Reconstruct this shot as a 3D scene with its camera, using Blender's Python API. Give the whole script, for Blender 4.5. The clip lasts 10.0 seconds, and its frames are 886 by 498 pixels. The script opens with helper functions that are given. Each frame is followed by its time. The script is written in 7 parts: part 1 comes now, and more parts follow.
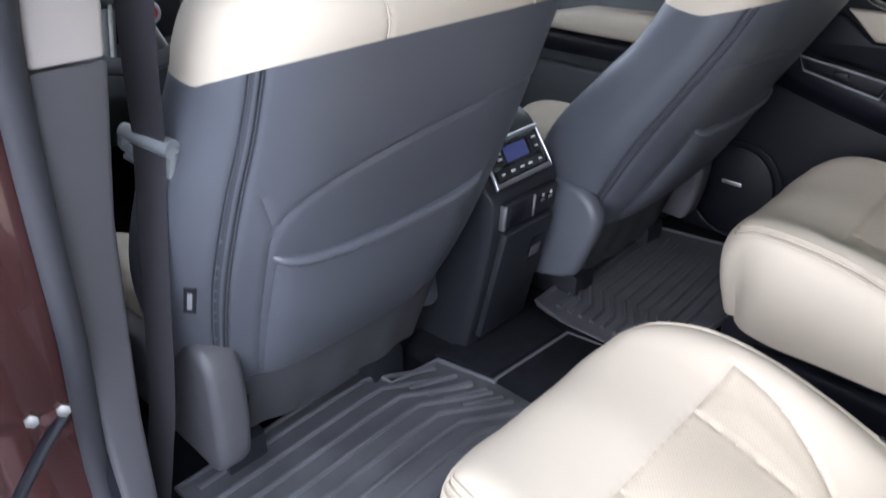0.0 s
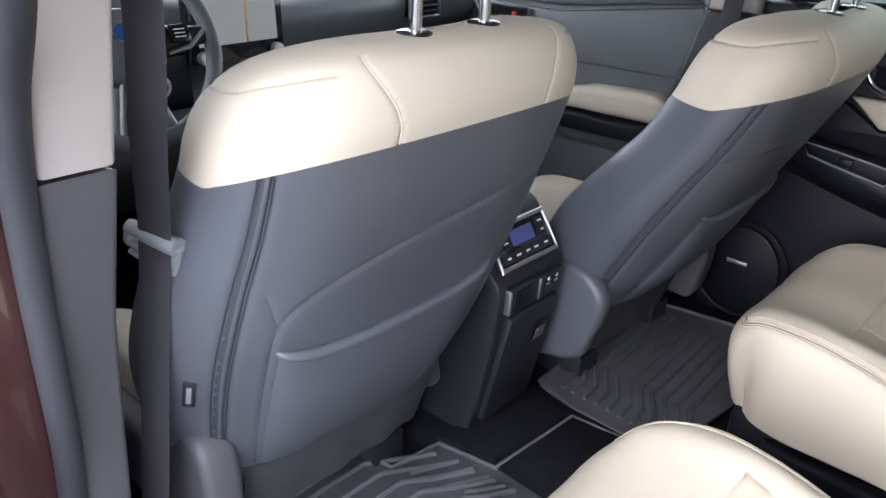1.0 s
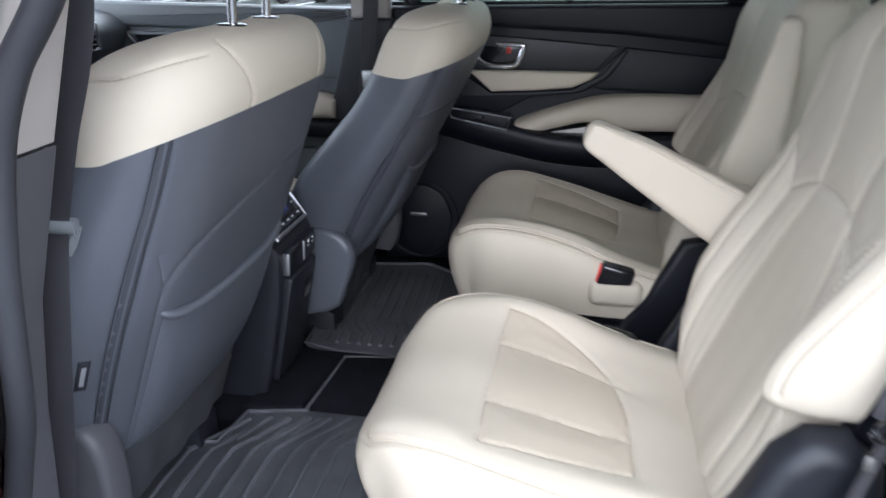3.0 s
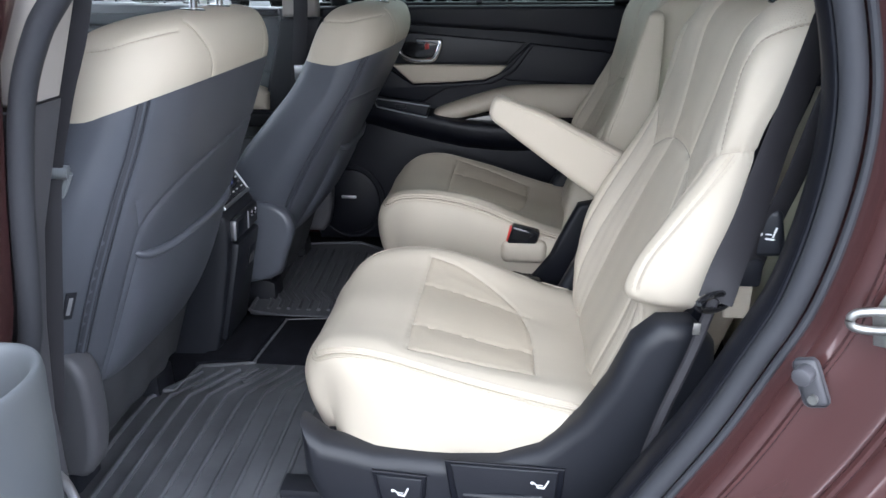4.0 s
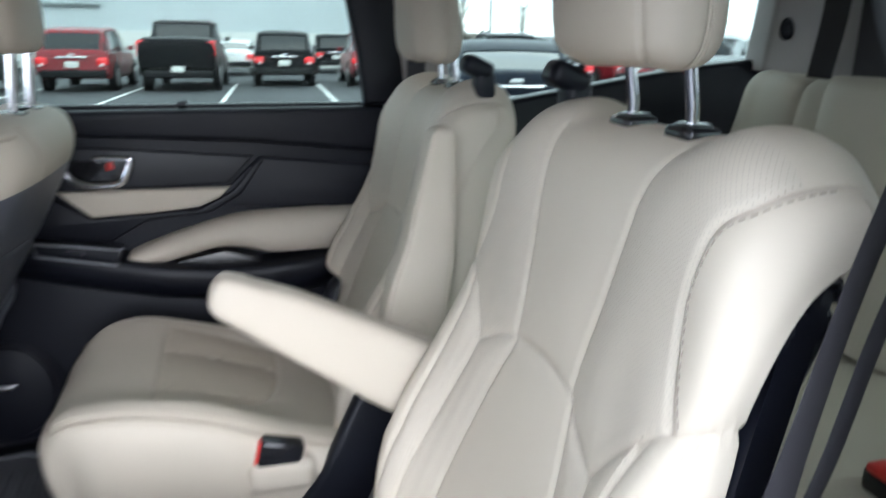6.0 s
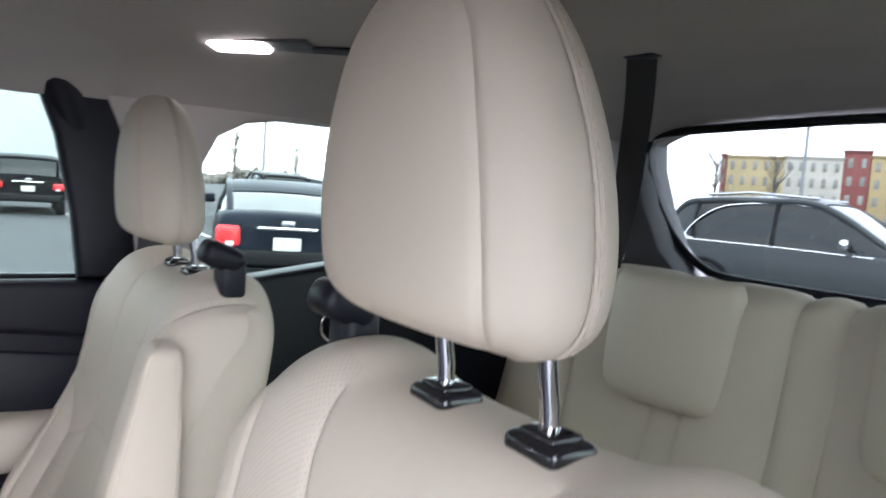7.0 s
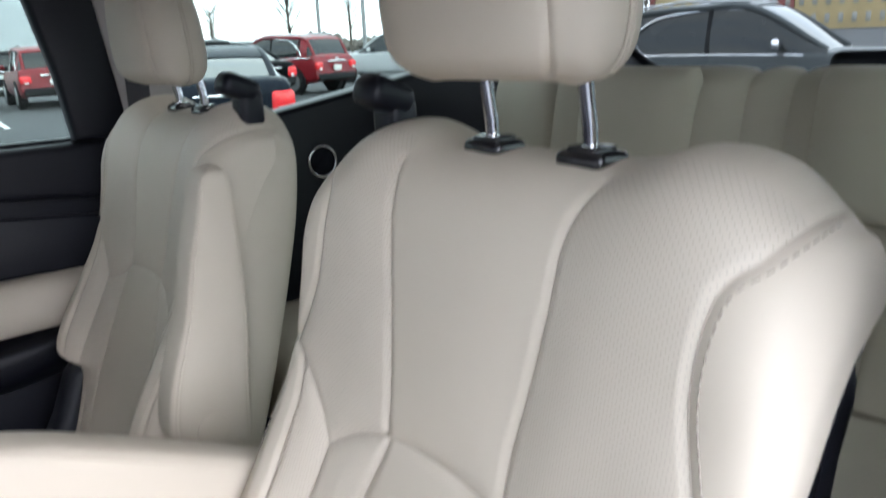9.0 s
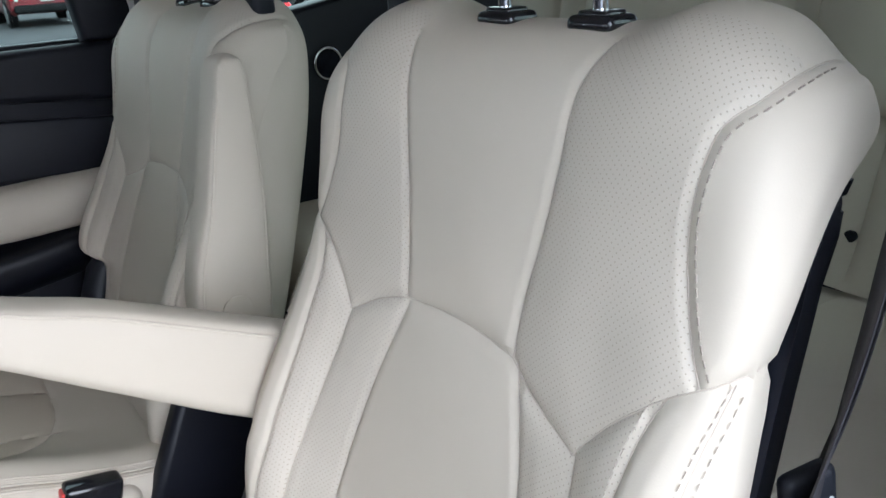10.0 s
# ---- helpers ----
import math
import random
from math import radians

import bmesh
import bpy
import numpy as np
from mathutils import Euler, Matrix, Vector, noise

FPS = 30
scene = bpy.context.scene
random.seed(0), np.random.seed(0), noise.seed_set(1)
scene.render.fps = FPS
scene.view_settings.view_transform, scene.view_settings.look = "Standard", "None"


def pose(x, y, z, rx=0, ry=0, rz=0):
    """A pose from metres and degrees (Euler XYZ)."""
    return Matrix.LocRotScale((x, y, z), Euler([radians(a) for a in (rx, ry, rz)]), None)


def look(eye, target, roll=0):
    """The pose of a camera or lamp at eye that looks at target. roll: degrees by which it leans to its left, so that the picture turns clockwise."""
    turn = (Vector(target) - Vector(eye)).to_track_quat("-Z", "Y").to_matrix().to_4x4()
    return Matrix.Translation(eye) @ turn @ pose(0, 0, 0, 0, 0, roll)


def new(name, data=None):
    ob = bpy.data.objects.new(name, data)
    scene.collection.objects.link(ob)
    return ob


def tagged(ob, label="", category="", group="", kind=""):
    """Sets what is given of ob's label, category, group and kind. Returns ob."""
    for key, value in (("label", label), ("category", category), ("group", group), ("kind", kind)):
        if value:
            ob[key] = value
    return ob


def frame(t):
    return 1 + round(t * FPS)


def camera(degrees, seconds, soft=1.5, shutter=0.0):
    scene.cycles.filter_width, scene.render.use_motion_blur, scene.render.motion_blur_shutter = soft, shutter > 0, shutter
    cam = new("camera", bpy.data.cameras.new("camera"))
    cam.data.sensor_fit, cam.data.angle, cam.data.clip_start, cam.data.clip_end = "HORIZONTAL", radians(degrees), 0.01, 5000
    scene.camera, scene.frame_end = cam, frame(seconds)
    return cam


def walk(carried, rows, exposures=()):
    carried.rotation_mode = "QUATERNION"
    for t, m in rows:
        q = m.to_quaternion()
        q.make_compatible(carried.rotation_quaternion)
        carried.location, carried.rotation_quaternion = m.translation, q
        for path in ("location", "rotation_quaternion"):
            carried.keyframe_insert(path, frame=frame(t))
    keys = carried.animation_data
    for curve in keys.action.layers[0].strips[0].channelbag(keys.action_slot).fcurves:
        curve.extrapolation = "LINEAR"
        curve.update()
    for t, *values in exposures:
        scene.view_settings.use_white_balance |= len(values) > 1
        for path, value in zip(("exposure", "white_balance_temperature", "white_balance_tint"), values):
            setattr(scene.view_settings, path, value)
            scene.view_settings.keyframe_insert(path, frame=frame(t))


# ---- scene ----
# Camera: driver-side rear doorway of a parked car. x to the car's right, y ahead, z up from the ground.
cam = camera(62.67, 10.0, shutter=0.4)
ROWS = [
    # seconds, x, y, z, turns about x, y and z
    (0.0, -1.000, 0.324, 1.376, 60.48, 0.31, -46.54),
    (0.5, -0.980, 0.349, 1.418, 62.82, -0.41, -45.61),
    (1.0, -0.979, 0.357, 1.421, 64.51, -0.69, -46.05),
    (1.5, -0.975, 0.358, 1.419, 65.12, -0.52, -47.51),
    (2.0, -1.016, 0.387, 1.420, 65.82, -0.13, -55.84),
    (2.5, -1.180, 0.477, 1.406, 66.71, 0.58, -69.92),
    (3.0, -1.388, 0.444, 1.388, 67.46, 1.06, -78.74),
    (3.2, -1.474, 0.419, 1.383, 67.74, 1.33, -80.74),
    (4.3, -1.645, 0.405, 1.367, 68.30, 0.05, -85.35),
    (4.5, -1.642, 0.405, 1.367, 68.25, 0.11, -85.81),
    (5.0, -1.567, 0.403, 1.369, 68.16, 0.04, -87.33),
    (5.5, -1.283, 0.438, 1.376, 69.27, -0.43, -94.58),
    (6.0, -1.016, 0.406, 1.386, 74.15, -0.54, -105.80),
    (6.2, -0.939, 0.375, 1.396, 77.06, -1.09, -110.28),
    (7.3, -0.703, 0.267, 1.465, 86.95, -4.69, -126.13),
    (7.5, -0.708, 0.278, 1.474, 87.24, -4.74, -127.52),
    (8.0, -0.712, 0.279, 1.473, 87.35, -4.52, -128.53),
    (8.5, -0.725, 0.298, 1.445, 83.36, -1.82, -128.04),
    (9.0, -0.780, 0.417, 1.397, 73.87, 2.53, -128.68),
    (9.5, -0.808, 0.456, 1.367, 69.65, 3.06, -128.84),
    (10.0, -0.810, 0.458, 1.366, 67.60, 3.09, -128.70),
]
EXPOSURES = [(0.0, 3.6, 6090, 16), (0.5, 3.77, 6290, 16), (2.0, 3.65, 6340, 17), (3.0, 3.14, 6040, 13), (4.3, 3.01, 6080, 12), (5.0, 3.07, 6130, 11), (5.5, 3.29, 6080, 12), (6.0, 3.45, 6030, 12), (7.3, 4.22, 6280, 20), (8.4, 4.12, 6330, 20), (9.2, 3.38, 6080, 14), (10.0, 3.35, 5910, 13)]
walk(cam, [(t, pose(x, y, z, rx, ry, rz)) for t, x, y, z, rx, ry, rz in ROWS], EXPOSURES)

# ---- sky and sun: a bright, thinly overcast day ----
world = bpy.data.worlds.new("sky")
scene.world = world
world.use_nodes = True
wn, wl = world.node_tree.nodes, world.node_tree.links
wn.clear()
sky = wn.new("ShaderNodeTexSky")
sky.sky_type, sky.sun_disc = "NISHITA", False
sky.sun_elevation, sky.sun_rotation = radians(28), radians(263)
sky.air_density, sky.dust_density = 1.0, 1.5
w_coord = wn.new("ShaderNodeTexCoord")
w_map = wn.new("ShaderNodeMapping")
w_map.inputs["Scale"].default_value = (1.2, 1.2, 7.0)
w_noise = wn.new("ShaderNodeTexNoise")
w_noise.inputs["Scale"].default_value, w_noise.inputs["Detail"].default_value = 2.2, 6
w_ramp = wn.new("ShaderNodeValToRGB")
w_ramp.color_ramp.elements[0].position, w_ramp.color_ramp.elements[0].color = 0.36, (6.0, 6.9, 8.0, 1)
w_ramp.color_ramp.elements[1].position, w_ramp.color_ramp.elements[1].color = 0.62, (8.6, 8.9, 9.0, 1)
w_mix = wn.new("ShaderNodeMix")
w_mix.data_type, w_mix.inputs["Factor"].default_value = "RGBA", 0.94
w_back = wn.new("ShaderNodeBackground")
w_back.inputs["Strength"].default_value = 0.09
w_out = wn.new("ShaderNodeOutputWorld")
wl.new(w_coord.outputs["Generated"], w_map.inputs["Vector"])
wl.new(w_map.outputs["Vector"], w_noise.inputs["Vector"])
wl.new(w_noise.outputs["Fac"], w_ramp.inputs["Fac"])
wl.new(sky.outputs["Color"], w_mix.inputs["A"])
wl.new(w_ramp.outputs["Color"], w_mix.inputs["B"])
wl.new(w_mix.outputs["Result"], w_back.inputs["Color"])
wl.new(w_back.outputs["Background"], w_out.inputs["Surface"])

sun_data = bpy.data.lights.new("sun", "SUN")
sun_data.energy, sun_data.angle, sun_data.color = 0.17, radians(50), (1.0, 0.985, 0.97)
sun = new("sun", sun_data)
sun.matrix_world = look((-8, -1, 4.3), (0, 0, 0))


# ---- materials ----
def material(name, colour, rough=0.5, metal=0.0, vary=0.12, coarse=6.0, fine=260.0, bump=0.15, depth=0.0006, coat=0.0, spec=0.5, sheen=0.0):
    """Principled surface whose colour and gloss drift at a coarse scale, with a fine grain in relief."""
    m = bpy.data.materials.new(name)
    m.use_nodes = True
    n, l = m.node_tree.nodes, m.node_tree.links
    b = n["Principled BSDF"]
    b.inputs["Metallic"].default_value, b.inputs["Coat Weight"].default_value = metal, coat
    b.inputs["Specular IOR Level"].default_value, b.inputs["Sheen Weight"].default_value = spec, sheen
    c = n.new("ShaderNodeTexCoord")
    big = n.new("ShaderNodeTexNoise")
    big.inputs["Scale"].default_value, big.inputs["Detail"].default_value = coarse, 5
    small = n.new("ShaderNodeTexNoise")
    small.inputs["Scale"].default_value, small.inputs["Detail"].default_value = fine, 3
    l.new(c.outputs["Object"], big.inputs["Vector"])
    l.new(c.outputs["Object"], small.inputs["Vector"])
    ramp = n.new("ShaderNodeValToRGB")
    lo, hi = 1 - vary, 1 + vary
    ramp.color_ramp.elements[0].position, ramp.color_ramp.elements[0].color = 0.3, tuple(min(1, v * lo) for v in colour) + (1,)
    ramp.color_ramp.elements[1].position, ramp.color_ramp.elements[1].color = 0.7, tuple(min(1, v * hi) for v in colour) + (1,)
    l.new(big.outputs["Fac"], ramp.inputs["Fac"])
    l.new(ramp.outputs["Color"], b.inputs["Base Color"])
    r = n.new("ShaderNodeMapRange")
    r.inputs["To Min"].default_value, r.inputs["To Max"].default_value = max(0.02, rough - 0.08), min(1, rough + 0.08)
    l.new(big.outputs["Fac"], r.inputs["Value"])
    l.new(r.outputs["Result"], b.inputs["Roughness"])
    if bump:
        k = n.new("ShaderNodeBump")
        k.inputs["Strength"].default_value, k.inputs["Distance"].default_value = bump, depth
        l.new(small.outputs["Fac"], k.inputs["Height"])
        l.new(k.outputs["Normal"], b.inputs["Normal"])
    return m


def perforate(m, pitch=0.0040, hole=0.13):
    """Adds a diagonal field of punched holes to a leather."""
    n, l = m.node_tree.nodes, m.node_tree.links
    b = n["Principled BSDF"]
    c = n.new("ShaderNodeTexCoord")
    s = n.new("ShaderNodeMapping")
    s.inputs["Rotation"].default_value = (0, 0, radians(45))
    s.inputs["Scale"].default_value = (1 / pitch,) * 3
    l.new(c.outputs["UV"], s.inputs["Vector"])
    v = n.new("ShaderNodeTexVoronoi")
    v.voronoi_dimensions, v.inputs["Scale"].default_value, v.inputs["Randomness"].default_value = "2D", 1.0, 0.0
    l.new(s.outputs["Vector"], v.inputs["Vector"])
    r = n.new("ShaderNodeMapRange")
    r.inputs["From Min"].default_value, r.inputs["From Max"].default_value = hole * 0.7, hole * 1.2
    l.new(v.outputs["Distance"], r.inputs["Value"])
    mix = n.new("ShaderNodeMix")
    mix.data_type = "RGBA"
    old = b.inputs["Base Color"].links[0].from_socket
    mix.inputs["A"].default_value = (0.30, 0.262, 0.215, 1)
    l.new(r.outputs["Result"], mix.inputs["Factor"])
    l.new(old, mix.inputs["B"])
    l.new(mix.outputs["Result"], b.inputs["Base Color"])
    k = n.new("ShaderNodeBump")
    k.inputs["Strength"].default_value, k.inputs["Distance"].default_value = 0.3, 0.0006
    l.new(r.outputs["Result"], k.inputs["Height"])
    if b.inputs["Normal"].links:
        l.new(b.inputs["Normal"].links[0].from_socket, k.inputs["Normal"])
    l.new(k.outputs["Normal"], b.inputs["Normal"])
    return m


def glass(name, tint, gloss=0.08):
    """A thin pane: tinted see-through with a mirror sheen that grows at grazing angles."""
    m = bpy.data.materials.new(name)
    m.use_nodes = True
    n, l = m.node_tree.nodes, m.node_tree.links
    n.clear()
    t, g, f, x, o = (n.new("ShaderNode" + k) for k in ("BsdfTransparent", "BsdfGlossy", "Fresnel", "MixShader", "OutputMaterial"))
    t.inputs["Color"].default_value = (*tint, 1)
    g.inputs["Roughness"].default_value = 0.02
    f.inputs["IOR"].default_value = 1.3 + gloss
    l.new(f.outputs[0], x.inputs[0])
    l.new(t.outputs[0], x.inputs[1])
    l.new(g.outputs[0], x.inputs[2])
    l.new(x.outputs[0], o.inputs["Surface"])
    return m


def glowing(name, colour, strength):
    m = bpy.data.materials.new(name)
    m.use_nodes = True
    b = m.node_tree.nodes["Principled BSDF"]
    b.inputs["Base Color"].default_value = (*colour, 1)
    b.inputs["Emission Color"].default_value, b.inputs["Emission Strength"].default_value = (*colour, 1), strength
    b.inputs["Roughness"].default_value = 0.25
    return m


LEATHER = material("ivory_leather", (0.475, 0.42, 0.342), 0.64, spec=0.28, vary=0.035, coarse=5, fine=700, bump=0.25, depth=0.0004)
PERFORATED = perforate(material("perforated_ivory_leather", (0.46, 0.407, 0.334), 0.58, spec=0.34, vary=0.05, coarse=7, fine=700, bump=0.3, depth=0.0004))
INSERT = perforate(material("tan_perforated_leather", (0.455, 0.394, 0.312), 0.58, spec=0.34, vary=0.05, coarse=7, fine=700, bump=0.3, depth=0.0004))
STITCH = material("taupe_thread", (0.25, 0.21, 0.175), 0.8, vary=0.1)
THREAD = material("tan_thread", (0.40, 0.345, 0.285), 0.8, vary=0.1)
SEAT_DARK = material("slate_vinyl", (0.068, 0.0725, 0.088), 0.40, vary=0.10, coarse=5, fine=900, bump=0.2, depth=0.0003)
PLASTIC = material("black_grained_plastic", (0.0055, 0.0062, 0.0100), 0.44, spec=0.24, vary=0.14, fine=1100, bump=0.3, depth=0.0003)
PLASTIC_GREY = material("charcoal_plastic", (0.012, 0.013, 0.0175), 0.46, spec=0.36, vary=0.10, fine=1100, bump=0.25, depth=0.0003)
PLASTIC_GLOSS = material("piano_black_plastic", (0.012, 0.012, 0.014), 0.12, vary=0.05, bump=0)
DOOR_SOFT = material("soft_black_door_trim", (0.0065, 0.0072, 0.0115), 0.5, spec=0.26, vary=0.12, fine=900, bump=0.3, depth=0.0004)
CLOTH = material("charcoal_headrest_cloth", (0.080, 0.082, 0.092), 0.85, vary=0.15, fine=1400, bump=0.5, depth=0.0005)
CARPET = material("black_carpet", (0.009, 0.0095, 0.013), 0.95, vary=0.3, coarse=30, fine=900, bump=0.8, depth=0.002, spec=0.1)
RUBBER = material("black_rubber_mat", (0.074, 0.076, 0.085), 0.34, spec=0.75, vary=0.25, coarse=14, fine=500, bump=0.35, depth=0.0005)
SEAL = material("grey_rubber_seal", (0.023, 0.024, 0.030), 0.68, vary=0.12, fine=900, bump=0.3, depth=0.0004)
PILLAR_GREY = material("grey_pillar_plastic", (0.064, 0.063, 0.071), 0.5, vary=0.08, fine=1100, bump=0.25, depth=0.0003)
GUIDE = material("pale_grey_guide_plastic", (0.16, 0.17, 0.18), 0.4, vary=0.06, fine=900, bump=0.15, depth=0.0003)
SEAT_STRIPE = material("dark_slate_stripe", (0.030, 0.032, 0.041), 0.55, vary=0.1, fine=900, bump=0.3, depth=0.0004)
DASH = material("slate_dash_plastic", (0.088, 0.095, 0.104), 0.5, vary=0.1, fine=900, bump=0.25, depth=0.0003)
WEBBING = material("grey_belt_webbing", (0.020, 0.0185, 0.023), 0.7, vary=0.08, coarse=20, fine=1500, bump=0.5, depth=0.0004)
HEADLINER = material("warm_grey_headliner_cloth", (0.40, 0.37, 0.355), 0.95, vary=0.05, fine=1300, bump=0.35, depth=0.0006, spec=0.1)
# Same ivory as the pillar trim, lightened: doorway light is put into its colour.
HEAD_TRIM_LIT = material("doorway_lit_ivory_trim", (0.74, 0.68, 0.64), 0.7, vary=0.04, fine=1300, bump=0.25, depth=0.0003)
PILLAR_BEIGE = material("ivory_pillar_trim", (0.37, 0.335, 0.31), 0.6, vary=0.04, fine=1300, bump=0.25, depth=0.0003)
PAINT = material("maroon_metallic_paint", (0.078, 0.032, 0.031), 0.20, metal=0.4, vary=0.06, coarse=3, fine=1500, bump=0.02, coat=0.8)
CHROME = material("chrome", (0.78, 0.78, 0.80), 0.10, metal=1.0, vary=0.04, bump=0)
SATIN = material("satin_silver_trim", (0.50, 0.50, 0.52), 0.42, metal=1.0, vary=0.04, bump=0)
STEEL = material("zinc_plated_steel", (0.30, 0.295, 0.285), 0.45, metal=0.9, vary=0.2, coarse=60, bump=0.2)
RED_PLASTIC = material("red_button_plastic", (0.55, 0.03, 0.025), 0.35, vary=0.05)
TAG_GREY = material("grey_woven_tag", (0.20, 0.20, 0.215), 0.8, vary=0.1)
WHITE_MARK = material("white_printing", (0.72, 0.72, 0.72), 0.6, vary=0.03, bump=0)
GLASS = glass("privacy_glass", (0.52, 0.57, 0.54), -0.15)
GLASS_REAR = glass("dark_privacy_glass", (0.215, 0.235, 0.23))
GLASS_CLEAR = glass("clear_glass", (0.95, 0.97, 0.96))
SCREEN_BLUE = glowing("blue_lcd", (0.025, 0.03, 0.085), 0.09)
SCREEN_MAP = glowing("map_screen", (0.22, 0.225, 0.22), 0.055)
LAMP_GLOW = glowing("lamp_lens", (1.0, 0.97, 0.92), 1.2)
ASPHALT = material("asphalt", (0.045, 0.047, 0.050), 0.9, vary=0.25, coarse=0.35, fine=30, bump=0.4, depth=0.01)
ROAD_PAINT = material("worn_white_road_paint", (0.62, 0.62, 0.60), 0.8, vary=0.25, coarse=3)


# ---- building helpers ----
def to_mesh(name, bm, mat, smooth=True):
    bmesh.ops.recalc_face_normals(bm, faces=bm.faces[:])
    me = bpy.data.meshes.new(name)
    bm.to_mesh(me)
    bm.free()
    me.materials.append(mat)
    if smooth:
        me.polygons.foreach_set("use_smooth", [True] * len(me.polygons))
        me.set_sharp_from_angle(angle=radians(42))
    return me


def part(name, bm, mat, parent, label="", smooth=True):
    """Links a bmesh as one mesh object under a thing or under a part."""
    ob = new(name, to_mesh(name, bm, mat, smooth))
    ob.parent = parent
    if parent.type == "MESH" or parent.parent:
        ob.matrix_parent_inverse = Matrix.Identity(4)
    if label:
        ob["label"] = label
    return ob


def solid(name, bm, mat, label, category, kind="", group="", smooth=True):
    """A thing or a piece of the setting that is one mesh."""
    return tagged(new(name, to_mesh(name, bm, mat, smooth)), label, category, group, kind)


def thing(name, label, category, group="", kind="", at=None):
    ob = new(name)
    ob.empty_display_size = 0.05
    if at is not None:
        ob.matrix_basis = at
    return tagged(ob, label, category, group, kind)


def box(bm, c, s, m=None, bevel=0.0, seg=2):
    """A box of size s about c, bevelled, turned by m."""
    r = bmesh.ops.create_cube(bm, size=1.0, matrix=(m or Matrix()) @ Matrix.Translation(c) @ Matrix.Diagonal((*s, 1)))
    if bevel:
        edges = list({e for v in r["verts"] for e in v.link_edges})
        bmesh.ops.bevel(bm, geom=edges, offset=bevel, segments=seg, profile=0.5, affect="EDGES")
    return bm


def boxed(c, s, m=None, bevel=0.004, seg=2):
    return box(bmesh.new(), c, s, m, bevel, seg)


def spline(pts, n, closed=False):
    """n points along a Catmull-Rom curve through pts."""
    p = [np.array(q, float) for q in pts]
    k = len(p)
    spans = k if closed else k - 1
    out = []
    for i in range(n):
        x = i / (n if closed else n - 1) * spans
        s = min(int(x), spans - 1)
        t = x - s
        if closed:
            a, b, c, d = p[(s - 1) % k], p[s], p[(s + 1) % k], p[(s + 2) % k]
        else:
            b, c = p[s], p[s + 1]
            a = p[s - 1] if s > 0 else 2 * b - c
            d = p[s + 2] if s + 2 < k else 2 * c - b
        out.append(0.5 * ((2 * b) + (c - a) * t + (2 * a - 5 * b + 4 * c - d) * t * t + (3 * b - a - 3 * c + d) * t ** 3))
    return out


def tube(pts, r, sides=8, bm=None, closed=False, flat=1.0, up=(0, 0, 1)):
    """A round or flattened rod along pts; r a number or one per point."""
    bm = bm or bmesh.new()
    p = [Vector(q) for q in pts]
    rings = []
    for i, q in enumerate(p):
        a = p[i - 1] if (i > 0 or closed) else q
        b = p[(i + 1) % len(p)] if (i < len(p) - 1 or closed) else q
        d = (b - a).normalized()
        s = d.cross(Vector(up))
        s = s.normalized() if s.length > 1e-5 else d.orthogonal().normalized()
        t = s.cross(d)
        rr = r[i] if hasattr(r, "__len__") else r
        rings.append([bm.verts.new(q + s * (rr * math.cos(2 * math.pi * j / sides)) + t * (rr * flat * math.sin(2 * math.pi * j / sides))) for j in range(sides)])
    for i in range(len(rings) if closed else len(rings) - 1):
        u, v = rings[i], rings[(i + 1) % len(rings)]
        for j in range(sides):
            bm.faces.new((u[j], u[(j + 1) % sides], v[(j + 1) % sides], v[j]))
    if not closed:
        bm.faces.new(rings[0][::-1])
        bm.faces.new(rings[-1])
    return bm


def strap(pts, sides, width, thick=0.0022, bm=None):
    """Belt webbing: a flat band along pts, spread along the side vectors."""
    bm = bm or bmesh.new()
    p = [Vector(q) for q in pts]
    sd = [Vector(q).normalized() for q in sides]
    rows = []
    for i, q in enumerate(p):
        d = (p[min(i + 1, len(p) - 1)] - p[max(i - 1, 0)]).normalized()
        s = (sd[i] - d * sd[i].dot(d)).normalized()
        nn = s.cross(d) * thick / 2
        w = s * width / 2
        e = s * (width / 2 - 0.003)
        rows.append([bm.verts.new(x) for x in (q - w, q - e - nn, q - nn * 0.8, q + e - nn, q + w, q + e + nn, q + nn * 0.8, q - e + nn)])
    for a, b in zip(rows, rows[1:]):
        for j in range(8):
            bm.faces.new((a[j], a[(j + 1) % 8], b[(j + 1) % 8], b[j]))
    bm.faces.new(rows[0][::-1])
    bm.faces.new(rows[-1])
    return bm


def disc(bm, c, axis, r, h, n=24, r2=None, bevel=0.0):
    """A short turned cylinder about an axis."""
    q = Vector(axis).normalized().to_track_quat("Z", "Y").to_matrix().to_4x4()
    g = bmesh.ops.create_cone(bm, cap_ends=True, segments=n, radius1=r, radius2=r if r2 is None else r2, depth=h, matrix=Matrix.Translation(c) @ q)
    if bevel:
        caps = [f for f in bm.faces if len(f.verts) == n]
        edges = list({e for f in caps for e in f.edges})
        bmesh.ops.bevel(bm, geom=edges, offset=bevel, segments=2, profile=0.5, affect="EDGES")
    return bm


def torus(bm, c, axis, R, r, n=40, k=10):
    q = Vector(axis).normalized().to_track_quat("Z", "Y").to_matrix()
    ring = [Vector(c) + q @ Vector((R * math.cos(2 * math.pi * i / n), R * math.sin(2 * math.pi * i / n), 0)) for i in range(n)]
    return tube(ring, r, k, bm, True, up=axis)


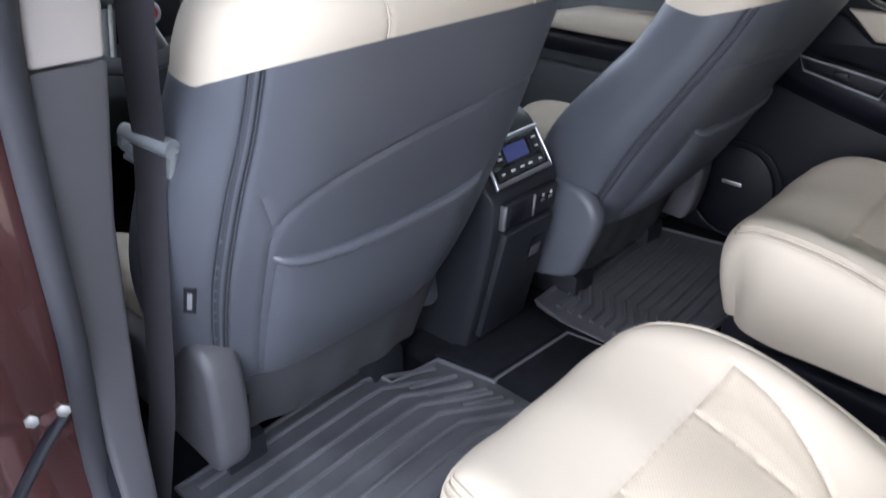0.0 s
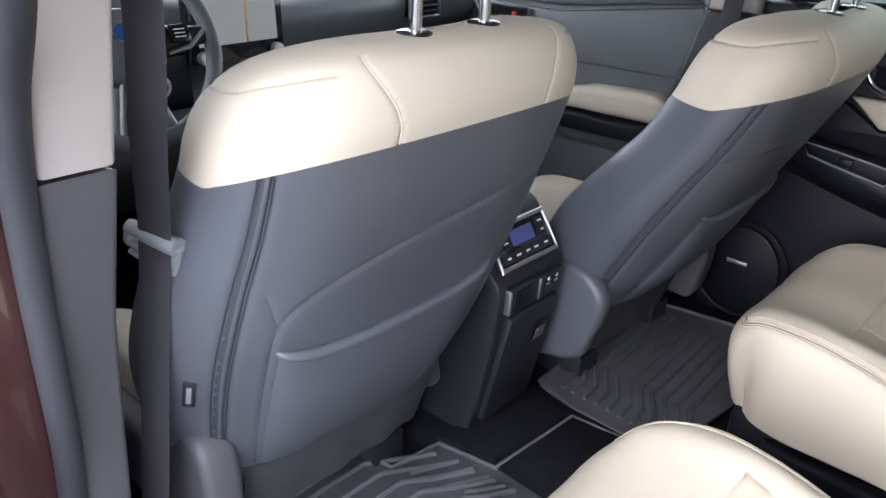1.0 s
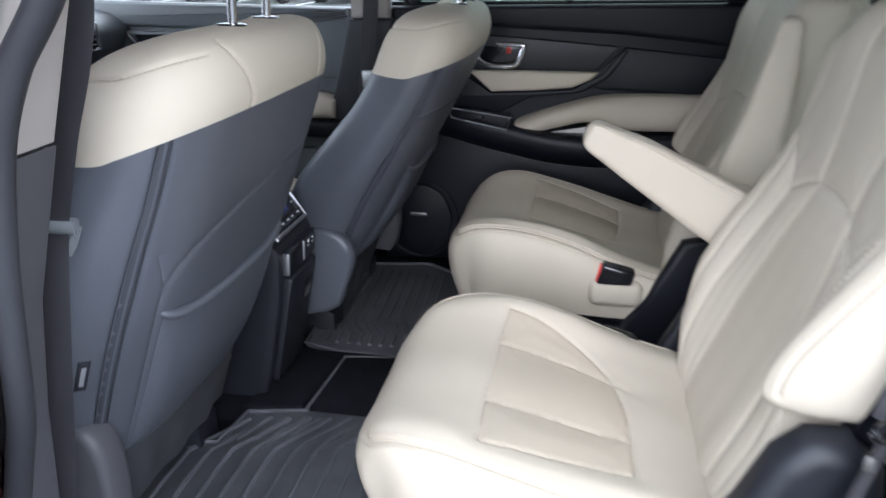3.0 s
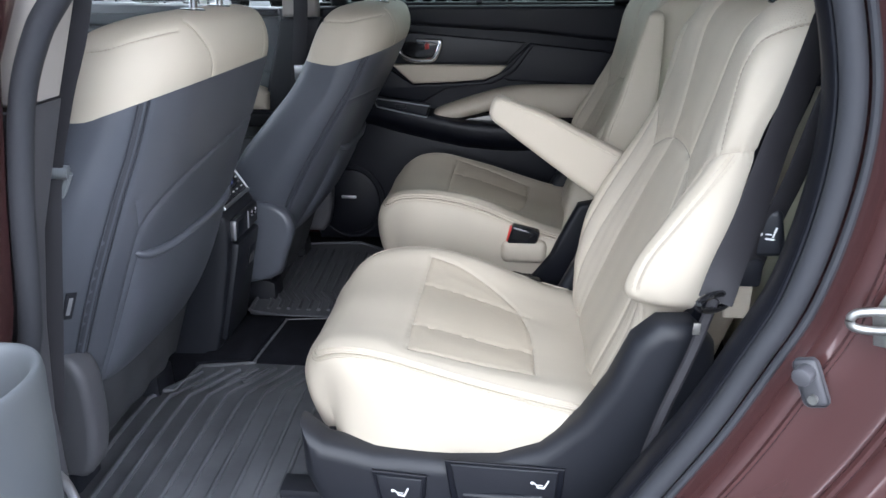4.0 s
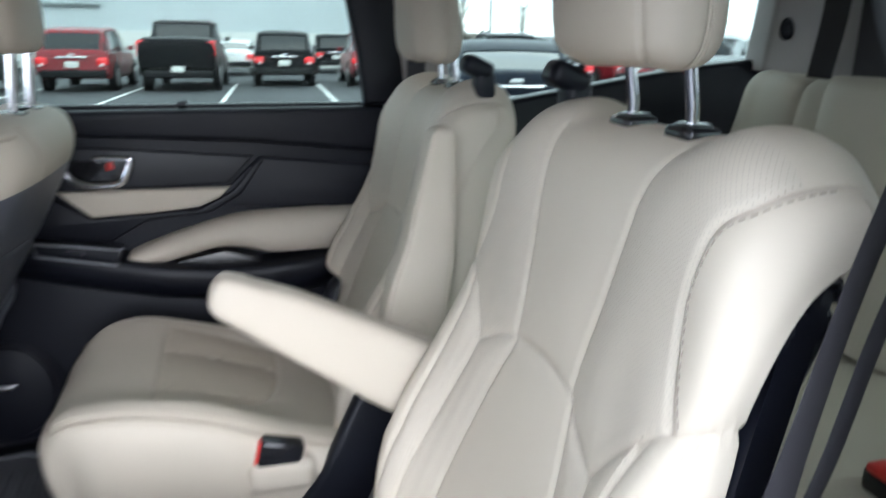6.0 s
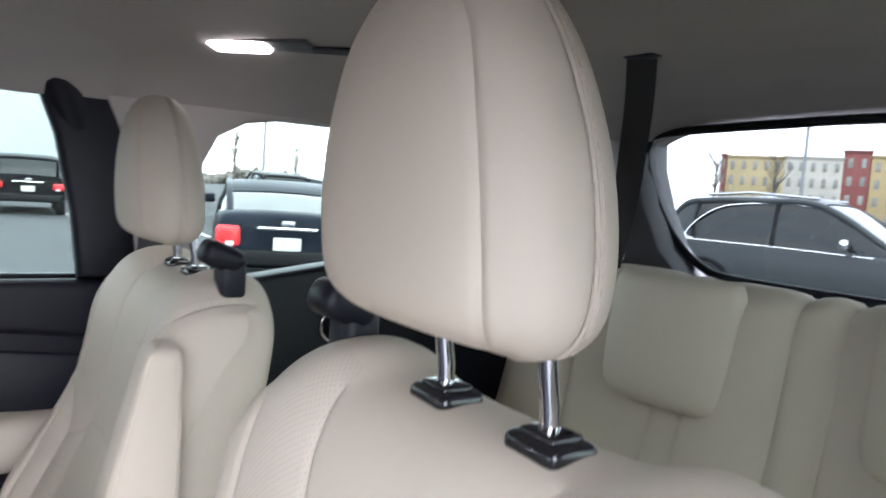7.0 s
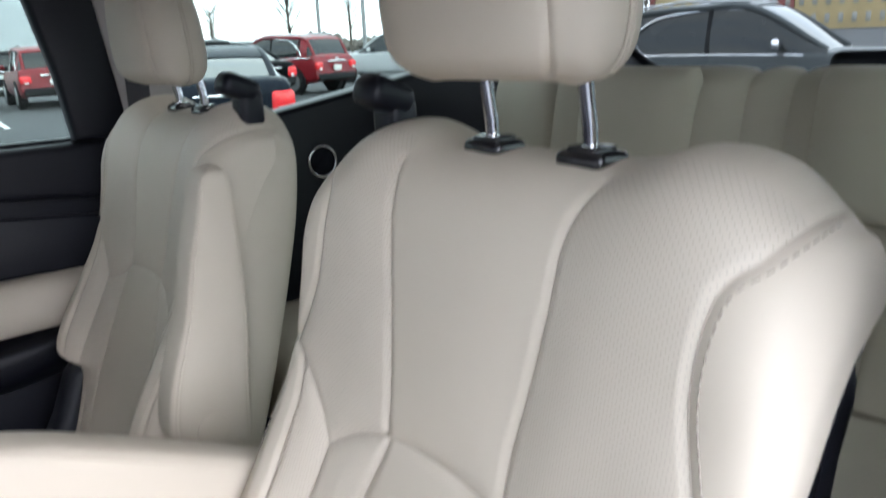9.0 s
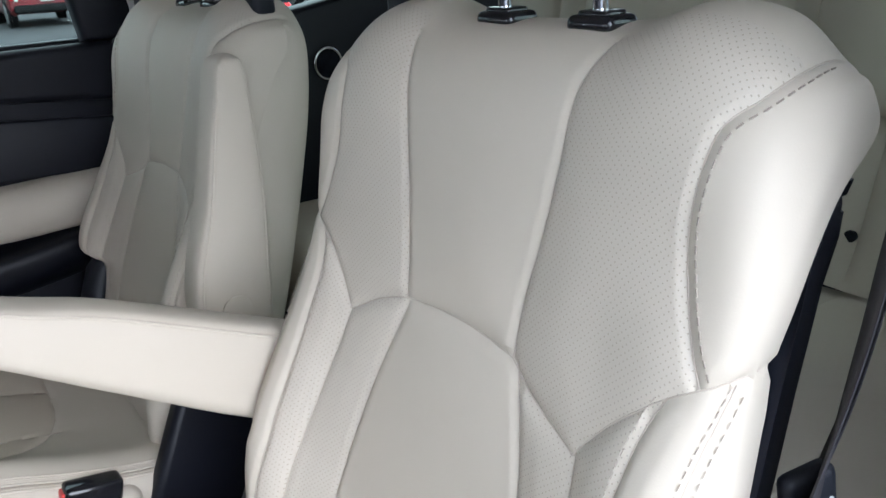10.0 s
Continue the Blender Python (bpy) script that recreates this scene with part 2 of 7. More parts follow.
def prism(outline, axis, lo, hi, bevel=0.0, seg=2, bm=None, m=None):
    """A flat outline (2D points) pushed out along an axis from lo to hi."""
    bm = bm or bmesh.new()
    def place(p, h):
        v = {"x": (h, p[0], p[1]), "y": (p[0], h, p[1]), "z": (p[0], p[1], h)}[axis]
        return (m @ Vector(v)) if m else Vector(v)
    a = [bm.verts.new(place(p, lo)) for p in outline]
    b = [bm.verts.new(place(p, hi)) for p in outline]
    k = len(a)
    fs = [bm.faces.new(a[::-1]), bm.faces.new(b)]
    for i in range(k):
        fs.append(bm.faces.new((a[i], a[(i + 1) % k], b[(i + 1) % k], b[i])))
    bmesh.ops.recalc_face_normals(bm, faces=fs)
    if bevel:
        rim = list({e for f in fs[:2] for e in f.edges})
        bmesh.ops.bevel(bm, geom=rim, offset=bevel, segments=seg, profile=0.5, affect="EDGES")
    return bm


class Skin:
    """A smooth surface through a small cage of points [v][u]; u may close on itself. Seams pull it in; regions split it into pieces."""

    def __init__(self, cage, closed=False):
        self.c = np.array(cage, float)
        self.closed = closed
        self.nv, self.nu = self.c.shape[:2]
        self.flip = 1.0
        uu, vv = np.meshgrid(np.linspace(0.1, self.nu - (0.1 if closed else 1.1), 24), np.linspace(0.1, self.nv - 1.1, 24))
        P = self.at(uu, vv)
        d = (self.normal(uu, vv) * (P - P.reshape(-1, 3).mean(0))).sum(-1)
        self.flip = 1.0 if np.median(np.sign(d)) >= 0 and d.sum() > 0 else -1.0

    @staticmethod
    def _weights(x, n, closed):
        spans = n if closed else n - 1
        x = np.asarray(x, float)
        s = np.clip(np.floor(x).astype(int), 0, spans - 1)
        t = x - s
        w = np.zeros(x.shape + (n,))
        b = 0.5 * np.stack([-t + 2 * t**2 - t**3, 2 - 5 * t**2 + 3 * t**3, t + 4 * t**2 - 3 * t**3, -t**2 + t**3], -1)
        flat = w.reshape(-1, n)
        sf, bf = s.reshape(-1), b.reshape(-1, 4)
        rows = np.arange(len(sf))
        for k in range(4):
            j = sf + k - 1
            if closed:
                np.add.at(flat, (rows, j % n), bf[:, k])
            else:
                lo, hi = j < 0, j > n - 1
                ok = ~(lo | hi)
                np.add.at(flat, (rows[ok], j[ok]), bf[ok, k])
                for msk, e, e2 in ((lo, 0, 1), (hi, n - 1, n - 2)):
                    np.add.at(flat, (rows[msk], np.full(msk.sum(), e)), 2 * bf[msk, k])
                    np.add.at(flat, (rows[msk], np.full(msk.sum(), e2)), -bf[msk, k])
        return flat.reshape(x.shape + (n,))

    def at(self, u, v):
        wu, wv = self._weights(u, self.nu, self.closed), self._weights(v, self.nv, False)
        return np.einsum("...u,...v,vuk->...k", wu, wv, self.c, optimize=True)

    def normal(self, u, v, e=0.02):
        a = self.at(np.asarray(u) + e, v) - self.at(np.asarray(u) - e, v)
        b = self.at(u, np.clip(np.asarray(v) + e, 0, self.nv - 1)) - self.at(u, np.clip(np.asarray(v) - e, 0, self.nv - 1))
        n = np.cross(a, b) * self.flip
        return n / np.maximum(np.linalg.norm(n, axis=-1, keepdims=True), 1e-9)

    def trace(self, pts, axes=(0, 2), n=80, u_range=None, smooth=3):
        """A seam through plan points (two world axes), as (u, v) along the skin, on the side within u_range."""
        lo, hi = u_range or (0, self.nu - (0 if self.closed else 1))
        uu, vv = np.meshgrid(np.linspace(lo, hi, 260), np.linspace(0, self.nv - 1, 260))
        P = self.at(uu, vv)[..., list(axes)].reshape(-1, 2)
        uv = np.stack([uu.ravel(), vv.ravel()], 1)
        line = np.array(spline(pts, n))
        res = []
        for q in line:
            d = ((P - q) ** 2).sum(1)
            k = np.argsort(d)[:6]
            w = 1 / (d[k] + 1e-7)
            res.append((uv[k] * w[:, None]).sum(0) / w.sum())
        res = np.array(res)
        for _ in range(smooth):
            res[1:-1] = (res[:-2] + 2 * res[1:-1] + res[2:]) / 4
        return res

    def build(self, nu, nv, seams=(), groove=0.0035, width=0.0045, region=None, puff=None, u_range=None, v_range=None, planar=False):
        """Returns {region: bmesh}. seams: arrays of (u, v)."""
        lo, hi = u_range or (0, self.nu - (0 if self.closed else 1))
        v0, v1 = v_range or (0, self.nv - 1)
        wrap = self.closed and u_range is None
        us = np.linspace(lo, hi, nu + 1)[:-1] if wrap else np.linspace(lo, hi, nu)
        U, V = np.meshgrid(us, np.linspace(v0, v1, nv))
        P = self.at(U, V)
        P0 = P
        N = self.normal(U, V)
        if len(seams):
            S = np.concatenate(seams)
            SP = self.at(S[:, 0], S[:, 1])
            flat = P.reshape(-1, 3)
            best = np.full(len(flat), 9.0)
            who = np.zeros(len(flat), int)
            for i in range(0, len(flat), 4000):
                d = np.linalg.norm(flat[i:i + 4000, None, :] - SP[None], axis=2)
                who[i:i + 4000], best[i:i + 4000] = d.argmin(1), d.min(1)
            cell = max(np.linalg.norm(P[:, 1:] - P[:, :-1], axis=2).mean(), np.linalg.norm(P[1:] - P[:-1], axis=2).mean())
            snap = (best < cell * 0.62).reshape(U.shape)
            W = who.reshape(U.shape)
            U, V = np.where(snap, S[W, 0], U), np.where(snap, S[W, 1], V)
            P = self.at(U, V)
            D = np.where(snap, 0, best.reshape(U.shape))
            P = P - N * (groove * np.exp(-(D / width) ** 2))[..., None]
            if puff:
                P = P + N * (puff * (1 - np.exp(-(D / 0.03) ** 2)))[..., None]
        nr, nc = U.shape
        mu = np.concatenate([[0], np.cumsum(np.linalg.norm(np.diff(P0[nr // 2], axis=0), axis=1))])
        mv = np.concatenate([[0], np.cumsum(np.linalg.norm(np.diff(P0[:, nc // 2], axis=0), axis=1))])
        FU = P[..., 0] if planar else np.interp(U, us, mu)
        FV = np.interp(V, np.linspace(v0, v1, nv), mv)
        fuv = np.stack([FU, FV], -1).reshape(-1, 2)
        sets = {}
        for i in range(nr - 1):
            for j in range(nc if wrap else nc - 1):
                k = (j + 1) % nc
                key = "skin"
                if region:
                    cen = (P[i, j] + P[i, k] + P[i + 1, j] + P[i + 1, k]) / 4
                    key = region(cen[0], cen[1], cen[2], (U[i, j] + U[i, k]) / 2 if k else U[i, j], (V[i, j] + V[i + 1, j]) / 2)
                sets.setdefault(key, []).append((i * nc + j, i * nc + k, (i + 1) * nc + k, (i + 1) * nc + j))
        flat = P.reshape(-1, 3)
        res = {}
        for key, faces in sets.items():
            used = sorted({x for f in faces for x in f})
            idx = {x: a for a, x in enumerate(used)}
            bm = bmesh.new()
            vs = [bm.verts.new(flat[x]) for x in used]
            layer = bm.loops.layers.uv.new("UVMap")
            for f in faces:
                nf = bm.faces.new([vs[idx[x]] for x in f])
                for lp, x in zip(nf.loops, f):
                    lp[layer].uv = fuv[x]
            bmesh.ops.dissolve_degenerate(bm, dist=1e-5, edges=bm.edges[:])
            res[key] = bm
        return res

    def stitches(self, seam, offset=0.0, lift=0.0006, dash=0.006, gap=0.0035, r=0.0006):
        """A row of thread stitches beside a seam."""
        P = self.at(seam[:, 0], seam[:, 1])
        N = self.normal(seam[:, 0], seam[:, 1])
        T = np.gradient(P, axis=0)
        T /= np.maximum(np.linalg.norm(T, axis=1, keepdims=True), 1e-9)
        P = P + np.cross(T, N) * offset + N * lift
        L = np.concatenate([[0], np.cumsum(np.linalg.norm(np.diff(P, axis=0), axis=1))])
        bm = bmesh.new()
        x = 0.004
        while x + dash < L[-1]:
            q = [[np.interp(x + dash * k / 2, L, P[:, c]) for c in range(3)] for k in range(3)]
            tube(q, r, 5, bm)
            x += dash + gap
        return bm

    def bead(self, seam, offset=0.0, r=0.0012, lift=0.0):
        P = self.at(seam[:, 0], seam[:, 1])
        N = self.normal(seam[:, 0], seam[:, 1])
        T = np.gradient(P, axis=0)
        T /= np.maximum(np.linalg.norm(T, axis=1, keepdims=True), 1e-9)
        return tube(P + np.cross(T, N) * offset + N * lift, r, 6)


# ---- the car's shell: floor, headliner, pillars, sills ----
bm = bmesh.new()
box(bm, (0.04, 0.9, 0.41), (1.64, 2.6, 0.03), bevel=0.004)
solid("floor", bm, CARPET, "black carpeted car floor", "floor", "structure")
solid("rear_floor", boxed((0, -0.9, 0.50), (1.5, 1.1, 0.05), bevel=0.01), CARPET, "black carpeted floor under the third row", "floor", "structure")

# floor tunnel
bm = prism([(-0.17, 0.42), (-0.12, 0.452), (0.12, 0.452), (0.17, 0.42)], "y", 0.2, 1.25, 0.006)
solid("floor_tunnel", bm, CARPET, "low carpeted tunnel along the floor", "floor", "structure")

# headliner: a shallow vault
rows = []
for y, z in ((2.0, 1.50), (1.7, 1.60), (1.2, 1.665), (0.6, 1.685), (0.0, 1.685), (-0.6, 1.685), (-1.1, 1.685), (-1.28, 1.685), (-1.40, 1.68)):
    rows.append([(x, y, z - d) for x, d in ((-0.748, 0.09), (-0.68, 0.03), (-0.58, 0.018), (-0.41, 0.006), (-0.2, 0.001), (0, 0), (0.2, 0.001), (0.40, 0.006), (0.53, 0.016), (0.62, 0.032), (0.68, 0.055), (0.725, 0.085), (0.755, 0.118))])
sk = Skin(rows)
bm = sk.build(60, 50)["skin"]
bmesh.ops.solidify(bm, geom=bm.faces[:], thickness=0.02)
solid("ceiling", bm, HEADLINER, "warm grey cloth headliner", "headliner", "structure")
# roof skin above it
rows = [[(s * 0.80, y, z + 0.055 - 0.06 * abs(s) ** 3) for s in (-1, -0.8, -0.4, 0, 0.4, 0.8, 1)] for y, z in ((1.95, 1.50), (1.6, 1.62), (1.0, 1.69), (0.0, 1.715), (-0.9, 1.71), (-1.5, 1.70))]
bm = Skin(rows).build(30, 30)["skin"]
bmesh.ops.solidify(bm, geom=bm.faces[:], thickness=0.01)
solid("roof", bm, PAINT, "maroon painted car roof", "car roof", "structure")


def beam(name, pts, radii, mat, label, category, flat=1.0, up=(1, 0, 0), sides=14):
    return solid(name, tube([tuple(p) for p in spline(pts, 26)], [float(np.interp(i / 25, np.linspace(0, 1, len(radii)), radii)) for i in range(26)], sides, flat=flat, up=up), mat, label, category, "structure")


# side rail of the roof over the open doorway
for s, nm in ((-1, "left"),):
    beam("roof_rail_" + nm, [(s * 0.735, 1.75, 1.50), (s * 0.735, 1.2, 1.605), (s * 0.735, 0.4, 1.635), (s * 0.73, -0.4, 1.625), (s * 0.71, -1.25, 1.57)], [0.045] * 5, HEADLINER, "warm grey roof side rail trim", "car trim")

# driver-side B pillar: beige upper trim, dark lower trim, seal, maroon outer skin
bm = prism([(0.78, 1.64), (0.935, 1.356), (0.990, 1.208), (1.125, 1.188), (1.063, 1.274), (1.009, 1.346), (0.90, 1.50), (0.86, 1.64)], "x", -0.802, -0.735, 0.006, 3)
solid("pillar_upper_trim", bm, PILLAR_BEIGE, "ivory upper pillar trim", "car trim", "structure")
bm = prism([(0.988, 1.205), (1.045, 1.024), (1.07, 0.88), (1.082, 0.74), (1.08, 0.60), (1.10, 0.44), (1.40, 0.44), (1.30, 0.55), (1.23, 0.67), (1.16, 0.883), (1.12, 1.05), (1.105, 1.187)], "x", -0.805, -0.734, 0.007, 3)
for v in bm.verts:
    if v.co.x > -0.77:
        v.co.x += float(np.interp(v.co.z, (0.44, 0.72, 0.9, 1.075, 1.205), (-0.040, -0.025, -0.013, -0.007, 0)))
solid("pillar_lower_trim", bm, PILLAR_GREY, "charcoal lower pillar trim", "car trim", "structure")
back_set = lambda z: float(np.interp(z, (0.6, 0.9, 1.1, 1.3), (0.05, 0.045, 0.02, 0.0)))
seal_b = [(-0.80, 0.78, 1.62), (-0.80, 0.85, 1.46), (-0.80, 0.914, 1.358), (-0.80, 0.967, 1.292), (-0.80, 1.012, 1.213), (-0.80, 1.054, 1.089), (-0.80, 1.098, 0.934), (-0.80, 1.13, 0.84), (-0.80, 1.16, 0.746), (-0.80, 1.19, 0.62), (-0.81, 1.17, 0.50), (-0.81, 1.08, 0.455)]
solid("door_seal_front", tube([(p[0] - 0.018, p[1] - 0.016 - back_set(p[2]), p[2]) for p in spline(seal_b, 70)], 0.015, 12, up=(1, 0, 0)), SEAL, "grey rubber door seal on the front pillar", "door seal", "structure")
bm = prism([(y - back_set(z) - 0.036, z) for y, z in ((0.84, 1.62), (0.97, 1.38), (1.035, 1.26), (1.085, 1.09), (1.13, 0.94), (1.165, 0.84), (1.195, 0.74), (1.21, 0.60), (1.20, 0.34), (1.45, 0.34), (1.45, 1.62))], "x", -0.93, -0.824, 0.008, 3)
solid("pillar_outer_skin", bm, PAINT, "maroon painted door pillar", "car body", "structure")

# driver-side quarter body: maroon skin with the wheel arch curve of the door opening
edge = [(0.235, 1.64), (0.14, 1.50), (0.075, 1.38), (0.038, 1.27), (0.026, 1.18), (0.032, 1.08), (0.052, 0.98), (0.085, 0.90), (0.13, 0.80), (0.185, 0.70), (0.24, 0.60), (0.285, 0.50), (0.30, 0.42)]
ed = [tuple(p) for p in spline(edge, 60)]
rows = []
for y, z in ed:
    rows.append([(-0.805, y + 0.0, z), (-0.83, y - 0.012, z), (-0.858, y - 0.028, z), (-0.875, y - 0.06, z), (-0.882, y - 0.10, z), (-0.890, y - 0.125, z), (-0.918, y - 0.140, z), (-0.935, y - 0.18, z), (-0.94, y - 0.35 if z < 1.2 else y - 0.21, z), (-0.945, -0.7 if z < 1.2 else y - 0.24, z), (-0.93, -1.4 if z < 1.2 else y - 0.27, z)])
sk = Skin(rows)
res = sk.build(70, 60)
solid("quarter_panel", res["skin"], PAINT, "maroon painted quarter panel and door jamb", "car body", "structure")
solid("door_seal_rear", tube([(-0.815, y + 0.012, z) for y, z in ed], 0.0145, 10, up=(1, 0, 0)), SEAL, "grey rubber door seal around the rear door opening", "door seal", "structure")
solid("door_seal_lip", tube([(-0.826, y - 0.008, z) for y, z in ed], 0.0055, 8, up=(1, 0, 0)), SEAL, "ribbed outer lip of the rear door seal", "door seal", "structure")
solid("door_seal_rib", tube([(-0.806, y + 0.0265, z) for y, z in ed], 0.0035, 8, up=(1, 0, 0)), PLASTIC, "dark inner rib of the rear door seal", "door seal", "structure")
solid("jamb_crease", tube([(-0.866, y - 0.040, z) for y, z in ed], 0.0045, 8, up=(1, 0, 0)), PAINT, "rolled maroon crease along the door jamb", "car body", "structure")
solid("jamb_flange", tube([(-0.897, y - 0.131, z) for y, z in ed[:48]], 0.006, 8, up=(1, 0, 0)), PAINT, "rolled maroon flange of the quarter panel", "car body", "structure")
solid("pillar_inner_trim", tube([(-0.772, y + 0.002 - 0.02 * 0, z) for y, z in ed], 0.024, 10, flat=1.5, up=(1, 0, 0)), PLASTIC, "black inner trim of the door opening", "car trim", "structure")
solid("sill_trim", boxed((-0.77, 0.70, 0.435), (0.11, 0.95, 0.03), bevel=0.008), PLASTIC_GREY, "charcoal door sill plate", "car trim", "structure")
solid("sill_skin", boxed((-0.88, 0.70, 0.37), (0.12, 1.0, 0.10), bevel=0.02, seg=3), PAINT, "maroon painted door sill", "car body", "structure")

# left side behind the opening
bm = prism([(0.06, 0.44), (0.03, 1.0), (0.0, 1.20), (-1.25, 1.22), (-1.35, 0.5)], "x", -0.80, -0.745, 0.015, 3)
solid("quarter_trim_left", bm, PLASTIC, "black third-row side trim", "car trim", "structure")
bm = prism([(0.02, 1.205), (0.08, 1.34), (0.22, 1.60), (-0.12, 1.60), (-0.20, 1.22)], "x", -0.80, -0.755, 0.014, 3)
solid("pillar_rear_upper_trim", bm, PILLAR_BEIGE, "ivory rear pillar trim", "car trim", "structure")
solid("quarter_glass_left", boxed((-0.80, -0.68, 1.41), (0.005, 1.02, 0.42), bevel=0), GLASS, "tinted quarter window", "window", "structure")

# ---- passenger side ----
bm = prism([(1.03, 1.60), (1.035, 1.20), (1.15, 1.20), (1.13, 1.60)], "x", 0.745, 0.80, 0.012, 3)
solid("pillar_upper_trim", bm, PILLAR_BEIGE, "ivory upper pillar trim on the passenger side", "car trim", "structure")
bm = prism([(1.02, 1.198), (1.10, 0.90), (1.13, 0.44), (1.30, 0.44), (1.24, 0.90), (1.155, 1.198)], "x", 0.74, 0.80, 0.012, 3)
solid("pillar_lower_trim", bm, PLASTIC_GREY, "charcoal lower pillar trim on the passenger side", "car trim", "structure")

# passenger rear door
door = thing("rear_door", "closed black-trimmed rear door with ivory armrest pad", "car door", kind="", at=pose(0.80, 0.55, 0.40))
DX, DY, DZ = 0.80, 0.55, 0.40
dl = lambda y, z: (y - DY, z - DZ)


def door_slab(name, outline, x0, x1, mat, label="", bevel=0.006, parent=None, seg=3):
    """A moulded trim piece: outline in y and z, pushed into the cabin from x0 to x1."""
    return part(name, prism([dl(y, z) for y, z in outline], "x", x0 - DX, x1 - DX, bevel, seg), mat, parent or door, label)


door_slab("door_panel", [(0.99, 0.42), (0.93, 0.47), (0.60, 0.47), (0.34, 0.47), (0.16, 0.66), (0.06, 0.86), (0.03, 1.10), (0.03, 1.225), (1.04, 1.225), (1.06, 1.0), (1.09, 0.7), (1.09, 0.45)], 0.845, 0.79, DOOR_SOFT, "soft black door trim", 0.008)
door_slab("belt_roll", [(1.03, 1.232), (0.04, 1.236), (0.04, 1.118), (0.36, 1.152), (1.03, 1.19)], 0.80, 0.765, DOOR_SOFT, "padded upper door roll", 0.016, seg=4)
door_slab("upper_insert", [(1.02, 1.158), (0.72, 1.150), (0.368, 1.120), (0.430, 1.054), (0.78, 1.052), (1.02, 1.06)], 0.80, 0.777, PLASTIC_GREY, "charcoal door insert", 0.006)
door_slab("rear_insert", [(0.355, 1.118), (0.04, 1.085), (0.04, 0.975), (0.20, 0.99), (0.42, 0.998), (0.46, 1.02)], 0.80, 0.778, DOOR_SOFT, "", 0.006)
door_slab("ivory_inlay", [(0.805, 1.050), (0.65, 1.050), (0.425, 1.048), (0.452, 1.022), (0.50, 1.003), (0.60, 0.994), (0.735, 0.988)], 0.80, 0.768, LEATHER, "ivory leather door inlay", 0.010)
door_slab("dark_ledge", [(1.04, 1.04), (0.81, 1.035), (0.735, 0.985), (0.50, 0.998), (0.42, 1.04), (0.36, 1.11), (0.345, 1.11), (0.40, 1.03), (0.47, 0.99), (0.62, 0.975), (0.70, 0.93), (1.04, 0.96)], 0.80, 0.772, PLASTIC, "", 0.005)
rows = []
pad_top = ((0.668, 0.884, 0.892), (0.655, 0.872, 0.908), (0.60, 0.876, 0.930), (0.53, 0.892, 0.953), (0.46, 0.908, 0.973), (0.40, 0.902, 0.984), (0.33, 0.886, 0.987), (0.20, 0.886, 0.989), (0.04, 0.888, 0.99))
for y, z0, z1 in pad_top:
    zc, hh = (z0 + z1) / 2, (z1 - z0) / 2
    rows.append([(x - DX, y - DY, zc + hh * k - DZ) for x, k in ((0.79, -1.0), (0.76, -1.0), (0.735, -0.85), (0.722, -0.4), (0.720, 0.1), (0.728, 0.6), (0.748, 0.92), (0.775, 1.0), (0.79, 1.0))])
bm = Skin(rows).build(30, 50)["skin"]
bmesh.ops.holes_fill(bm, edges=[e for e in bm.edges if e.is_boundary], sides=0)
part("arm_pad", bm, LEATHER, door, "padded ivory leather armrest")
door_slab("pull_cup", [(0.625, 0.868), (0.54, 0.886), (0.45, 0.902), (0.38, 0.882), (0.36, 0.868), (0.48, 0.858)], 0.79, 0.733, PLASTIC_GLOSS, "black pull cup", 0.003)
rows = []
for y, z, x in ((1.05, 0.955, 0.735), (0.90, 0.925, 0.715), (0.78, 0.895, 0.702), (0.66, 0.868, 0.695), (0.55, 0.848, 0.692), (0.40, 0.838, 0.695), (0.25, 0.848, 0.702), (0.10, 0.868, 0.715), (0.03, 0.88, 0.725)):
    rows.append([(px - DX, y - DY, pz - DZ) for px, pz in ((0.80, z + 0.035), (x + 0.02, z + 0.030), (x + 0.003, z + 0.02), (x, z), (x + 0.006, z - 0.025), (x + 0.03, z - 0.05), (0.765, z - 0.07), (0.80, z - 0.08))])
bm = Skin(rows).build(24, 50)["skin"]
part("armrest_shelf", bm, PLASTIC, door, "black moulded armrest shelf")
sw = door_slab("switch_panel", [(0.852, 0.953), (0.84, 0.927), (0.683, 0.897), (0.672, 0.928)], 0.745, 0.700, PLASTIC, "window switch panel with silver rim", 0.004)
rim = [(0.702, y, z) for y, z in ((0.856, 0.954), (0.842, 0.925), (0.76, 0.908), (0.681, 0.893), (0.668, 0.928), (0.76, 0.942))]
part("switch_rim", tube([(x - DX - 0.004, y - DY, z - DZ) for x, y, z in rim], 0.0025, 8, closed=True, up=(1, 0, 0)), GUIDE, sw, "thin grey rim")
part("window_switch", boxed((0.695 - DX, 0.765 - DY, 0.928 - DZ), (0.012, 0.035, 0.016), bevel=0.004), PLASTIC, sw)
hb = door_slab("handle_bowl", [(0.775, 1.122), (0.768, 1.080), (0.735, 1.066), (0.668, 1.070), (0.642, 1.118)], 0.80, 0.774, PLASTIC_GLOSS, "door handle bowl", 0.003)
hand = [(0.768, y, z) for y, z in ((0.785, 1.104), (0.765, 1.078), (0.735, 1.066), (0.70, 1.064), (0.668, 1.068), (0.652, 1.088), (0.642, 1.120), (0.660, 1.124), (0.72, 1.127))]
